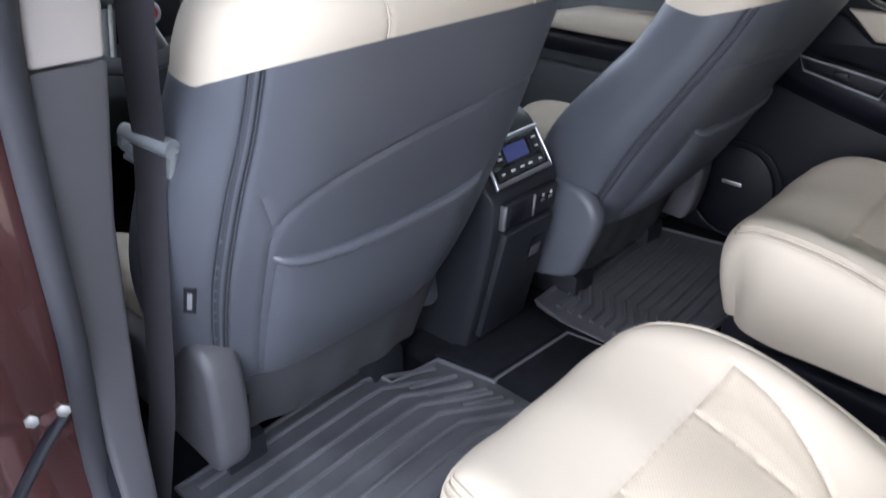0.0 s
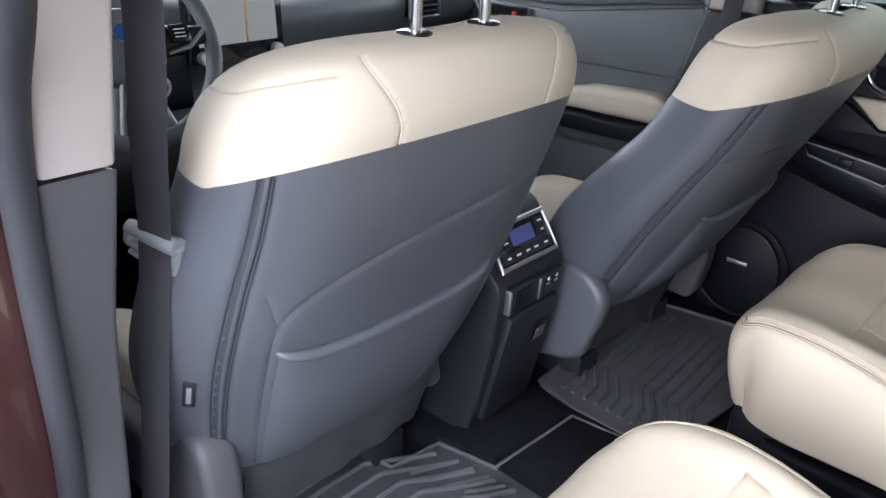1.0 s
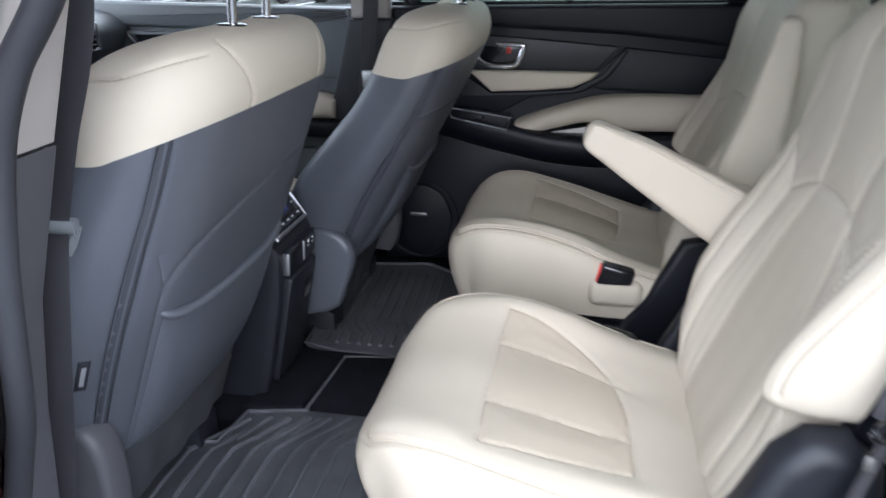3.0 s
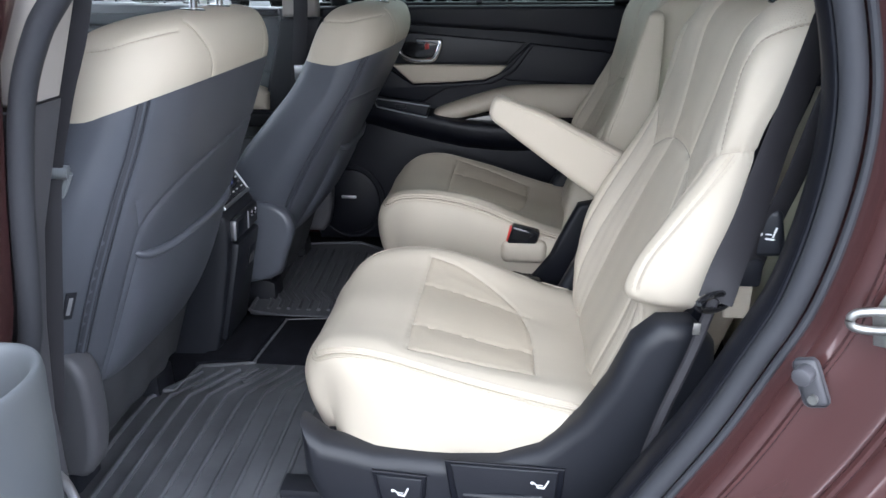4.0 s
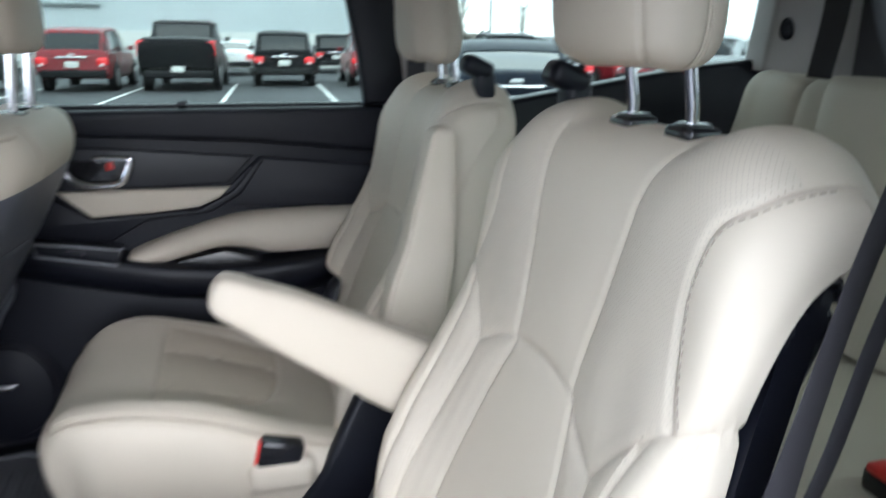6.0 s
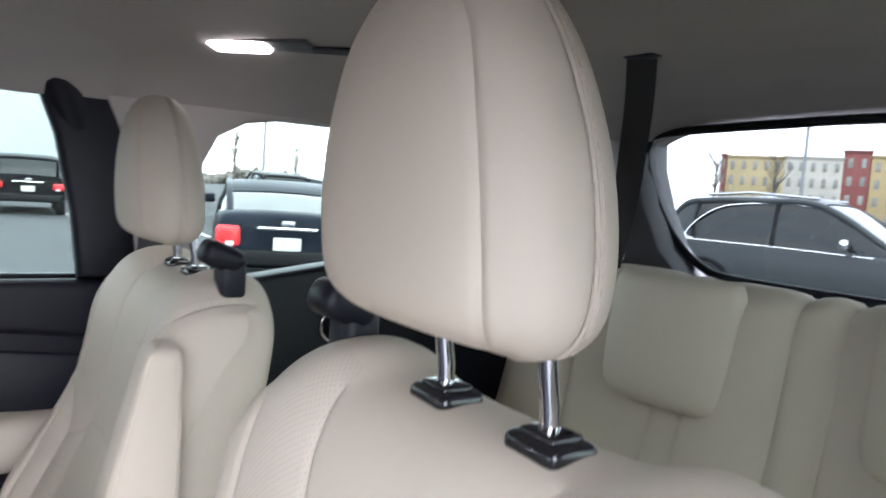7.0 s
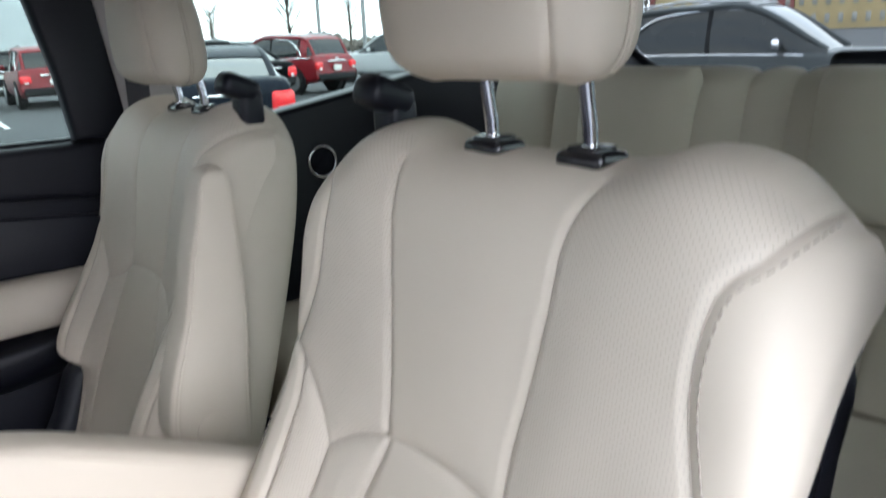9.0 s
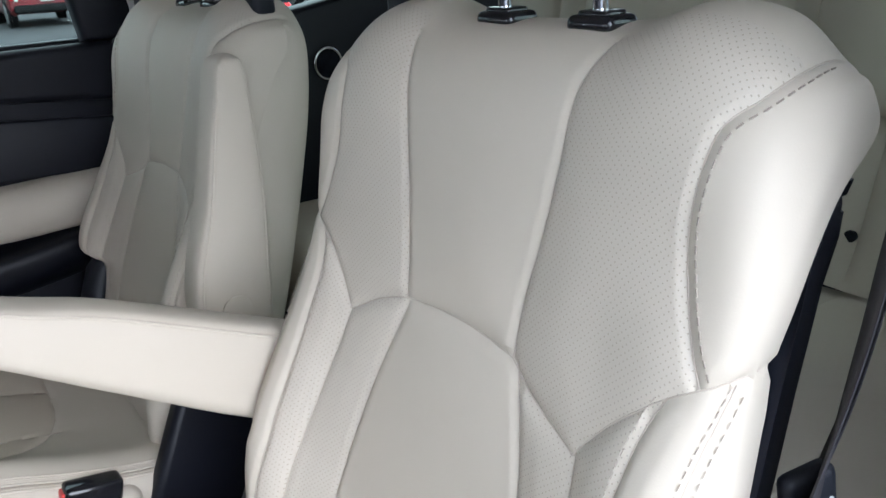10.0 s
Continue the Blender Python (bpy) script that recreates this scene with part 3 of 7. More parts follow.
part("inner_handle", tube([(x - DX, y - DY, z - DZ) for x, y, z in (tuple(p) for p in spline(hand, 40))], [0.006 + 0.003 * math.sin(math.pi * i / 39) for i in range(40)], 10, up=(1, 0, 0)), CHROME, hb, "bright door handle")
part("lock_tab", boxed((0.768 - DX, 0.685 - DY, 1.108 - DZ), (0.010, 0.014, 0.018), bevel=0.003), RED_PLASTIC, hb, "red lock indicator")
# lower pocket, speaker
door_slab("lower_trim", [(1.08, 0.90), (0.62, 0.815), (0.20, 0.83), (0.08, 0.83), (0.16, 0.66), (0.34, 0.47), (0.92, 0.445), (1.08, 0.44)], 0.80, 0.755, PLASTIC, "", 0.012)
sp = part("speaker_grille", prism([dl(0.955 + 0.10 * math.cos(t), 0.585 + 0.115 * math.sin(t)) for t in np.linspace(0, 2 * math.pi, 33)[:-1]], "x", 0.77 - DX, 0.742 - DX, 0.006), PLASTIC, door, "round speaker grille")
bm = bmesh.new()
torus(bm, (0.745 - DX, 0.955 - DY, 0.585 - DZ), (1, 0, 0), 0.118, 0.0035)
bmesh.ops.scale(bm, vec=(1, 1, 1.1), verts=bm.verts[:], space=Matrix.Translation((0, -(0.955 - DY), -(0.585 - DZ))))
part("speaker_ring", bm, PLASTIC, sp)
part("speaker_badge", boxed((0.739 - DX, 0.962 - DY, 0.603 - DZ), (0.004, 0.052, 0.011), bevel=0.002), SATIN, sp, "small silver badge bar")
part("window_glass", boxed((0.838 - DX, 0.54 - DY, 1.43 - DZ), (0.004, 0.98, 0.42)), GLASS, door, "closed tinted window pane")
part("window_wiper_seal", boxed((0.815 - DX, 0.54 - DY, 1.236 - DZ), (0.02, 1.0, 0.012), bevel=0.004), PLASTIC, door)
part("sill_clip", disc(bmesh.new(), (0.80 - DX, 0.52 - DY, 1.243 - DZ), (0, 1, 0), 0.008, 0.02, 12), PLASTIC_GREY, door)
beam("window_frame_front", [(0.815, 0.975, 1.23), (0.80, 0.985, 1.42), (0.77, 0.99, 1.62)], [0.028] * 3, PLASTIC, "black door window frame", "door frame")
beam("window_frame_rear", [(0.82, 0.056, 1.20), (0.81, 0.068, 1.36), (0.79, 0.10, 1.50), (0.76, 0.15, 1.62)], [0.036] * 4, PLASTIC, "black door window frame beside the rear pillar", "door frame")
solid("window_frame_corner", prism([(0.100, 1.238), (0.114, 1.36), (0.143, 1.50), (0.19, 1.63), (0.0, 1.63), (-0.02, 1.238)], "x", 0.752, 0.80, 0.012, 3), PLASTIC, "black corner trim of the door window", "door frame", "structure")
beam("window_frame_top", [(0.785, 0.99, 1.60), (0.79, 0.5, 1.625), (0.775, 0.0, 1.605)], [0.024] * 3, PLASTIC, "black upper window frame", "door frame")

# passenger front door
fd = thing("front_door", "closed front passenger door with ivory armrest pad", "car door", at=pose(0.80, 1.6, 0.40))
DX, DY, DZ = 0.80, 1.6, 0.40
FD = lambda name, o, x0, x1, mat, label="", bevel=0.006: door_slab(name, o, x0, x1, mat, label, bevel, fd)
FD("door_panel", [(1.17, 0.45), (1.16, 1.225), (2.35, 1.26), (2.35, 0.45)], 0.85, 0.795, DASH, "soft black door trim", 0.008)
FD("belt_roll", [(1.17, 1.225), (2.3, 1.255), (2.3, 1.19), (1.60, 1.165), (1.17, 1.205)], 0.80, 0.772, DASH, "charcoal upper door roll", 0.012)
FD("upper_insert", [(1.17, 1.20), (1.60, 1.15), (2.2, 1.17), (2.2, 1.06), (1.55, 1.02), (1.17, 1.02)], 0.80, 0.776, DASH, "", 0.006)
FD("arm_pad", [(1.215, 0.905), (1.21, 0.962), (1.26, 0.98), (1.45, 0.972), (1.58, 0.94), (1.58, 0.905)], 0.80, 0.715, LEATHER, "padded ivory leather armrest", 0.02)
FD("armrest_shelf", [(1.17, 0.85), (1.17, 0.90), (1.75, 0.90), (1.9, 0.93), (1.9, 0.85)], 0.80, 0.705, PLASTIC, "", 0.012)
FD("lower_trim", [(1.17, 0.45), (1.17, 0.80), (2.2, 0.80), (2.2, 0.45)], 0.80, 0.762, DASH, "", 0.012)
hb = FD("handle_bowl", [(1.70, 1.15), (1.71, 1.11), (1.78, 1.095), (1.86, 1.11), (1.88, 1.15)], 0.80, 0.772, PLASTIC_GLOSS, "", 0.003)
hand = [(0.768, y, z) for y, z in ((1.90, 1.155), (1.86, 1.11), (1.80, 1.095), (1.74, 1.095), (1.70, 1.115), (1.69, 1.15))]
part("inner_handle", tube([(x - DX, y - DY, z - DZ) for x, y, z in (tuple(p) for p in spline(hand, 30))], 0.006, 10, up=(1, 0, 0)), CHROME, hb, "bright door handle")
part("lock_tab", boxed((0.766 - DX, 1.745 - DY, 1.125 - DZ), (0.01, 0.014, 0.018), bevel=0.003), RED_PLASTIC, hb)
part("window_glass", boxed((0.845 - DX, 1.70 - DY, 1.42 - DZ), (0.004, 1.06, 0.40)), GLASS_CLEAR, fd, "closed window pane")
beam("front_pillar_right", [(0.80, 2.28, 1.22), (0.76, 1.95, 1.42), (0.72, 1.68, 1.57)], [0.04] * 3, PILLAR_BEIGE, "ivory windscreen pillar trim", "car trim")
beam("front_pillar_left", [(-0.80, 2.28, 1.22), (-0.76, 1.95, 1.42), (-0.72, 1.68, 1.57)], [0.04] * 3, PILLAR_BEIGE, "ivory windscreen pillar trim on the driver's side", "car trim")
bm = bmesh.new()
vs = [bm.verts.new(p) for p in ((-0.72, 2.42, 1.15), (0.72, 2.42, 1.15), (0.66, 1.72, 1.585), (-0.66, 1.72, 1.585))]
bm.faces.new(vs)
solid("windscreen", bm, GLASS_CLEAR, "clear windscreen", "window", "structure")
# driver's door, closed
bm = prism([(1.25, 0.45), (1.22, 1.22), (2.35, 1.25), (2.35, 0.45)], "x", -0.86, -0.80, 0.01, 2)
solid("front_door_left", bm, DOOR_SOFT, "closed driver's door with soft black trim", "car door", "structure")
solid("front_window_left", boxed((-0.845, 1.74, 1.42), (0.004, 1.0, 0.40)), GLASS_CLEAR, "closed driver's window pane", "window", "structure")

# rear quarter on the passenger side: trim, cup ring, quarter window
bm = prism([(0.06, 0.45), (0.045, 0.80), (0.035, 1.19), (-0.20, 1.235), (-0.45, 1.275), (-0.80, 1.33), (-1.20, 1.37), (-1.35, 1.20), (-1.38, 0.55)], "x", 0.745, 0.82, 0.014, 3)
solid("quarter_trim_right", bm, PLASTIC, "black third-row side trim under the quarter window", "car trim", "structure")
bm = prism([(0.0, 1.205), (0.005, 1.30), (0.03, 1.50), (0.09, 1.64), (-0.40, 1.64), (-0.40, 1.574), (-0.28, 1.570), (-0.20, 1.556), (-0.145, 1.525), (-0.118, 1.47), (-0.105, 1.38), (-0.11, 1.29), (-0.16, 1.235)], "x", 0.745, 0.80, 0.008, 2)
solid("pillar_rear_trim_right", bm, HEADLINER, "warm grey rear pillar trim on the passenger side", "car trim", "structure")
bm = prism([(-0.98, 1.32), (-1.0, 1.50), (-1.06, 1.68), (-1.40, 1.68), (-1.40, 1.27)], "x", 0.70, 0.79, 0.014, 3)
solid("pillar_tail_trim_right", bm, HEADLINER, "grey tail pillar trim", "car trim", "structure")
solid("quarter_header_right", boxed((0.785, 0.15, 1.62), (0.05, 2.5, 0.10), bevel=0.012), HEADLINER, "grey cloth header over the side windows", "car trim", "structure")
solid("quarter_glass_right", boxed((0.81, -0.62, 1.44), (0.005, 1.16, 0.44)), GLASS, "tinted quarter window", "window", "structure")
ring = thing("cup_holder_ring", "round dark speaker port with a chrome ring", "speaker", at=pose(0.738, -0.42, 1.131))
part("chrome_ring", torus(bmesh.new(), (0.002, 0, 0), (1, 0, 0), 0.036, 0.0035), CHROME, ring, "chrome ring")
part("dark_port", disc(bmesh.new(), (0.008, 0, 0), (1, 0, 0), 0.034, 0.01, 32), CARPET, ring)

# tailgate and rear window
TG = lambda x, y, z: (x, y, z)
bm = bmesh.new()
win_o = [(-0.66, 1.28), (-0.3, 1.272), (0.0, 1.27), (0.40, 1.272), (0.51, 1.292), (0.60, 1.36), (0.66, 1.45), (0.70, 1.56), (0.695, 1.62), (0.64, 1.648), (0.3, 1.66), (0.0, 1.662), (-0.66, 1.64)]
yb = lambda z: -1.40 + (z - 1.27) * 0.14
a = [bm.verts.new((x, yb(z), z)) for x, z in win_o]
bm.faces.new(a)
solid("rear_window", bm, GLASS_REAR, "rear window of the tailgate", "window", "structure")
frame_pts = spline([(x, yb(z) + 0.02, z) for x, z in win_o], 90, closed=True)
solid("rear_window_frame", tube([tuple(p) for p in frame_pts], 0.012, 10, closed=True, up=(0, 1, 0)), PLASTIC, "black trim around the rear window", "window frame", "structure")
bm = prism([(-0.72, 0.5), (0.72, 0.5), (0.78, 1.0), (0.74, 1.255), (-0.74, 1.255)], "y", -1.50, -1.42, 0.012, 3)
solid("tailgate_trim", bm, GUIDE, "pale grey tailgate trim below the rear window", "car trim", "structure")
bm = prism([(0.49, 1.25), (0.585, 1.335), (0.648, 1.445), (0.690, 1.555), (0.70, 1.68), (0.82, 1.68), (0.82, 1.25)], "y", -1.42, -1.28, 0.01, 2)
solid("tail_pillar_right", bm, PILLAR_GREY, "grey tail pillar", "car trim", "structure")
bm = prism([(-0.66, 1.25), (-0.66, 1.62), (-0.80, 1.62), (-0.82, 1.25)], "y", -1.42, -1.28, 0.01, 2)
solid("tail_pillar_left", bm, PLASTIC, "black tail pillar on the driver's side", "car trim", "structure")
# lower body sides, closing the cabin
solid("body_side_right", boxed((0.90, 0.45, 0.80), (0.07, 3.8, 0.82), bevel=0.03, seg=3), PAINT, "maroon painted car side", "car body", "structure")

# wiper motor hump on the tailgate
solid("wiper_cover", boxed((-0.18, -1.38, 1.295), (0.40, 0.06, 0.075), bevel=0.025, seg=3), PLASTIC, "black wiper motor cover below the rear window", "car trim", "structure")
# rear pillar head over the near doorway, curving into the roof
rows = []
for y, xe, ze in ((0.25, -0.735, 1.64), (0.17, -0.695, 1.55), (0.10, -0.652, 1.482), (0.05, -0.626, 1.496), (0.0, -0.600, 1.512), (-0.05, -0.572, 1.535), (-0.10, -0.541, 1.558), (-0.20, -0.480, 1.607), (-0.30, -0.410, 1.670)):
    rows.append([(-0.775, y - 0.03, ze - 0.075), (-0.75, y - 0.01, ze - 0.06), (-0.72, y, ze - 0.04), ((xe - 0.71) / 2, y, ze - 0.018), (xe, y, ze), (xe + 0.015, y - 0.01, ze + 0.03), (xe + 0.01, y - 0.02, 1.70)])
solid("pillar_head_trim", Skin(rows).build(30, 30)["skin"], HEAD_TRIM_LIT, "ivory rear pillar head trim over the doorway", "car trim", "structure")
solid("firewall", boxed((0, 2.40, 0.80), (1.7, 0.06, 0.85), bevel=0.01), CARPET, "black carpeted footwell bulkhead", "car trim", "structure")
solid("front_floor", boxed((0, 2.25, 0.40), (1.7, 0.5, 0.04), bevel=0.004), CARPET, "black carpeted front footwell", "floor", "structure")
solid("footwell_side_left", boxed((-0.80, 1.75, 0.65), (0.03, 1.3, 0.5), bevel=0.01), PLASTIC, "black footwell side trim", "car trim", "structure")
# ceiling lamp
lamp = thing("ceiling_lamp", "lit white ceiling lamp in a grey bezel", "car lamp", at=pose(0.512, -0.125, 1.672, 0, 4, -40))
part("bezel", boxed((0, -0.01, 0.004), (0.066, 0.19, 0.014), bevel=0.006, seg=3), PILLAR_GREY, lamp, "grey lamp bezel")
part("lens", boxed((0, 0.02, -0.004), (0.050, 0.100, 0.014), bevel=0.0065, seg=4), LAMP_GLOW, lamp, "glowing white lens")
vent = thing("ceiling_vent", "slim dark air slot in the headliner beside the lamp", "car vent", at=pose(0.455, -0.235, 1.6755, 0, 0, 56))
part("slot", boxed((0, 0, 0), (0.125, 0.018, 0.012), bevel=0.004), PLASTIC, vent)
part("slot_rim", tube([(-0.066, -0.012, -0.005), (0.066, -0.012, -0.005), (0.066, 0.012, -0.005), (-0.066, 0.012, -0.005)], 0.003, 8, closed=True), PILLAR_GREY, vent)

# coat hooks on the rear pillars
def coat_hook(x, y, z, label):
    hk = thing("coat_hook", label, "coat hook", "coat hooks", at=pose(x, y, z))
    part("recess", prism([(0.022 * math.cos(t), 0.030 * math.sin(t)) for t in np.linspace(0, 2 * math.pi, 21)[:-1]], "x", -0.004, 0.012, 0.003), PLASTIC, hk, "dark oval recess")
    part("hook", tube([tuple(p) for p in spline([(0.0, 0.0, 0.018), (-0.018, 0.0, 0.010), (-0.022, 0.0, -0.012), (-0.012, 0.0, -0.024), (-0.004, 0.0, -0.018)], 20)], 0.005, 8, up=(0, 1, 0)), PLASTIC, hk, "black plastic hook")


coat_hook(0.743, -0.028, 1.455, "black coat hook on the warm grey rear pillar")
coat_hook(0.700, -1.04, 1.43, "black belt hook on the grey tail pillar")

# ---- second-row captain's seats ----
SEAT_X = 0.376


def lerp(x, xs, ys):
    return float(np.interp(x, xs, ys))


def captain_seat(sgn, arm_up, label):
    """sgn -1: behind the driver; +1: behind the front passenger. a runs from the door (minus) to the aisle (plus)."""
    X = lambda a: sgn * (SEAT_X - a)
    seat = thing("captain_seat", label, "car seat", "second-row seats", at=pose(X(0), 0.45, 0.45))
    ox, oy, oz = seat.matrix_basis.translation
    loc = lambda p: (p[0] - ox, p[1] - oy, p[2] - oz)

    # backrest: up the front, over the top, down the back
    zs = (0.64, 0.70, 0.78, 0.835, 0.866, 0.890, 0.94, 1.02, 1.09, 1.16, 1.22, 1.26, 1.288)
    yf = (0.262, 0.245, 0.215, 0.195, 0.184, 0.175, 0.158, 0.132, 0.111, 0.094, 0.080, 0.066, 0.044)
    bol = (0.0, 0.02, 0.046, 0.057, 0.060, 0.060, 0.054, 0.032, 0.014, 0.010, 0.012, 0.008, 0.002)
    hw = (0.19, 0.205, 0.236, 0.248, 0.252, 0.255, 0.256, 0.254, 0.253, 0.255, 0.256, 0.255, 0.249)
    ss = (-1.0, -0.985, -0.93, -0.80, -0.62, -0.42, -0.2, 0.0, 0.2, 0.42, 0.62, 0.80, 0.93, 0.985, 1.0)
    cage = []
    edge_y = lambda z: lerp(z, (0.64, 0.8, 1.0, 1.12, 1.2, 1.27), (0.19, 0.15, 0.095, 0.062, 0.030, -0.012))
    # on the door side the leather ends further forward below the shoulder, where the shell comes round
    edge_d = lambda z: lerp(z, (0.64, 0.8, 1.0, 1.12, 1.16, 1.195, 1.22, 1.245, 1.27), (0.19, 0.15, 0.095, 0.072, 0.064, 0.055, 0.036, 0.000, -0.012))
    low_b = (0.0, 0.0, 0.0, 0.004, 0.014, 0.050)
    low_w = (0.19, 0.20, 0.208, 0.212, 0.222, 0.250)
    for i, (z, y, b0, h0) in enumerate(zip(zs, yf, bol, hw)):
        row = []
        for s in ss:
            q = abs(s)
            # the door-side bolster is a pillow that ends above the plastic shield
            b, h = (low_b[i], low_w[i]) if s < -0.5 and i < 6 else (b0, h0)
            dy = b * math.exp(-((q - 0.86) / 0.22) ** 2) - 0.004 * (q < 0.3)
            if q > 0.9:
                dy += lerp(q, (0.9, 0.93, 0.985, 1.0), (0, 0.06, 0.45, 1.0)) * ((edge_d(z) if s < 0 else edge_y(z)) - y - dy)
            hump = 0.018 * math.exp(-((q - 0.66) / 0.2) ** 2) * lerp(z, (1.1, 1.288), (0, 1)) - 0.016 * max(0, (q - 0.85) / 0.15) * lerp(z, (1.2, 1.288), (0, 1))
            row.append(loc((X(s * h), y + dy, z + hump)))
        cage.append(row)
    for y, z, h0 in ((0.010, 1.302, 0.243), (-0.030, 1.300, 0.239), (-0.056, 1.272, 0.232), (-0.050, 1.2, 0.205), (-0.030, 1.1, 0.20), (0.025, 0.9, 0.20), (0.085, 0.66, 0.17)):
        row = []
        for s in ss:
            q = abs(s)
            h = h0 if s < 0 else {1.2: 0.246, 1.1: 0.248, 0.9: 0.246, 0.66: 0.20}.get(z, h0)
            rim = lerp(q, (0.0, 0.85, 0.93, 0.985, 1.0), (0, 0, 0.08, 0.4, 1.0)) * (edge_y(z) - y) * (1.0 if z > 1.25 or s > 0 else 0.6)
            hump = (0.018 * math.exp(-((q - 0.66) / 0.2) ** 2) - 0.022 * max(0, (q - 0.85) / 0.15)) if z > 1.25 else 0
            row.append(loc((X(s * h), y + rim, z + hump)))
        cage.append(row)
    skin = Skin(cage)
    front = len(zs) - 0.4
    B = lambda pts, n=90: trace_front(skin, [(X(a) - ox, z - oz) for a, z in pts], front, n)
    # seam lines for one half, from the middle outwards: (a, z)
    halves = {
        1: dict(A=[(0.124, 1.297), (0.116, 1.266), (0.100, 1.2), (0.085, 1.12), (0.076, 1.067)], E=[(0.076, 1.067), (0.114, 1.055), (0.15, 1.035)],
                F=[(0.15, 1.035), (0.172, 1.066), (0.200, 1.094), (0.232, 1.112), (0.256, 1.122)]),
        -1: dict(A=[(0.088, 1.300), (0.080, 1.266), (0.080, 1.215), (0.074, 1.16), (0.066, 1.105), (0.066, 1.063)], E=[(0.066, 1.063), (0.099, 1.043), (0.147, 1.027)],
                 F=[(0.147, 1.027), (0.168, 1.057), (0.195, 1.085), (0.222, 1.106), (0.254, 1.122)])}
    sC = [(0.230, 1.112), (0.217, 1.14), (0.205, 1.18), (0.201, 1.21), (0.202, 1.240)]
    sG = [(0.072, 1.065), (0.100, 0.98), (0.118, 0.88), (0.12, 0.76), (0.112, 0.67)]
    sH = [(0.15, 1.033), (0.163, 0.95), (0.172, 0.86), (0.172, 0.76), (0.16, 0.67)]
    sD = [(0.212, 1.100), (0.204, 1.078), (0.199, 1.05), (0.196, 0.97), (0.198, 0.88), (0.205, 0.80)]
    sR = [(0.248, 1.116), (0.245, 1.094), (0.241, 1.06), (0.236, 0.97), (0.238, 0.90)]
    seams, stitch, wing_stitch, wing_line = [], [], [], []
    for k in (-1, 1):
        m = lambda pts: [(k * a, z) for a, z in pts]
        c, d, r = B(m(sC)), B(m(sD)), B(m(sR))
        sweep = np.array(spline([(3.08, 10.25), (2.98, 10.75), (2.78, 11.1), (2.42, 11.6), (2.05, 12.5), (1.80, 13.9)], 60))[4:]
        if c[-1, 0] > 7:
            sweep[:, 0] = 14 - sweep[:, 0]
        c = np.concatenate([c, sweep])
        for _ in range(6):
            c[1:-1] = (c[:-2] + 2 * c[1:-1] + c[2:]) / 4
        wing_line.append((c[:, 1], np.abs(c[:, 0] - 7)))
        seams += [B(m(halves[k]["A"])), B(m(halves[k]["E"]), 40), B(m(halves[k]["F"]), 60), c, B(m(sG)), B(m(sH)), d, r]
        if k < 0:
            wing_stitch.append((c[:-6], 0.0080 * k * sgn))
        stitch += [(d, 0.0055 * k * sgn), (r, 0.0055), (r, -0.0055)]
    seams.append(B([(-0.066, 1.063), (0, 1.070), (0.076, 1.067)], 40))
    curve = {h: {k: np.array(spline(v, 60)) for k, v in (("A", w["A"]), ("G", sG), ("H", sH), ("D", sD), ("low", w["E"][:-1] + w["F"]))} for h, w in halves.items()}
    across = lambda h, k, z: float(np.interp(z, *curve[h][k][np.argsort(curve[h][k][:, 1])].T[::-1]))

    def region(x, y, z, u, v):
        q, zz = SEAT_X - sgn * (x + ox), z + oz
        a = abs(q)
        side = 1 if q > 0 else -1
        if v > front:
            return "rear", 0
        low = float(np.interp(a, curve[side]["low"][:, 0], curve[side]["low"][:, 1])) if a > 0.07 else 1.067
        if zz > low and zz > 1.03:
            return ("centre", 0) if a < across(side, "A", zz) else ("perforated", side) if abs(u - 7) < float(np.interp(v, *wing_line[0])) else ("wing", side)
        return ("lumbar", 0) if a < across(side, "G", zz) else ("strip", side) if a < across(side, "H", zz) else ("bolster_inset", side) if a < across(side, "D", zz) else ("bolster", side)

    names = {"rear": ("back_cover", LEATHER), "centre": ("centre_panel", LEATHER), "perforated": ("shoulder_panel", PERFORATED), "wing": ("wing_panel", LEATHER),
             "lumbar": ("lumbar_panel", LEATHER), "strip": ("strip_panel", PERFORATED), "bolster_inset": ("bolster_inset", PERFORATED), "bolster": ("bolster", LEATHER)}
    for key, bm in skin.build(210, 230, seams, 0.0034, 0.0036, region, puff=0.004, planar=True).items():
        nm, mt = names[key[0]]
        part(nm, bm, mt, seat, "perforated ivory leather" if mt is PERFORATED else "")
    for sm in seams:
        part("seam", skin.bead(sm, 0.0, 0.0006, -0.0030), THREAD, seat)
    for s, off in wing_stitch:
        part("stitching", skin.stitches(s, off, 0.0006, dash=0.0052, gap=0.0034, r=0.00062), STITCH, seat, "taupe top-stitching")
    for s, off in stitch:
        part("stitching", skin.stitches(s, off, 0.0002, dash=0.005, gap=0.0035, r=0.00055), THREAD, seat)

    # dark shell behind the leather
    shell_k = [(0.14, 0.62), (0.20, 0.80), (0.205, 0.95), (0.205, 1.10), (0.205, 1.19), (0.20, 1.222), (0.18, 1.232), (-0.20, 1.232), (-0.250, 1.222), (-0.259, 1.19), (-0.260, 1.10), (-0.258, 0.95), (-0.235, 0.80), (-0.16, 0.62)]
    shell_o = [tuple(p) for p in spline(shell_k, 90, True)]
    bm = bmesh.new()
    fr, bk = [], []
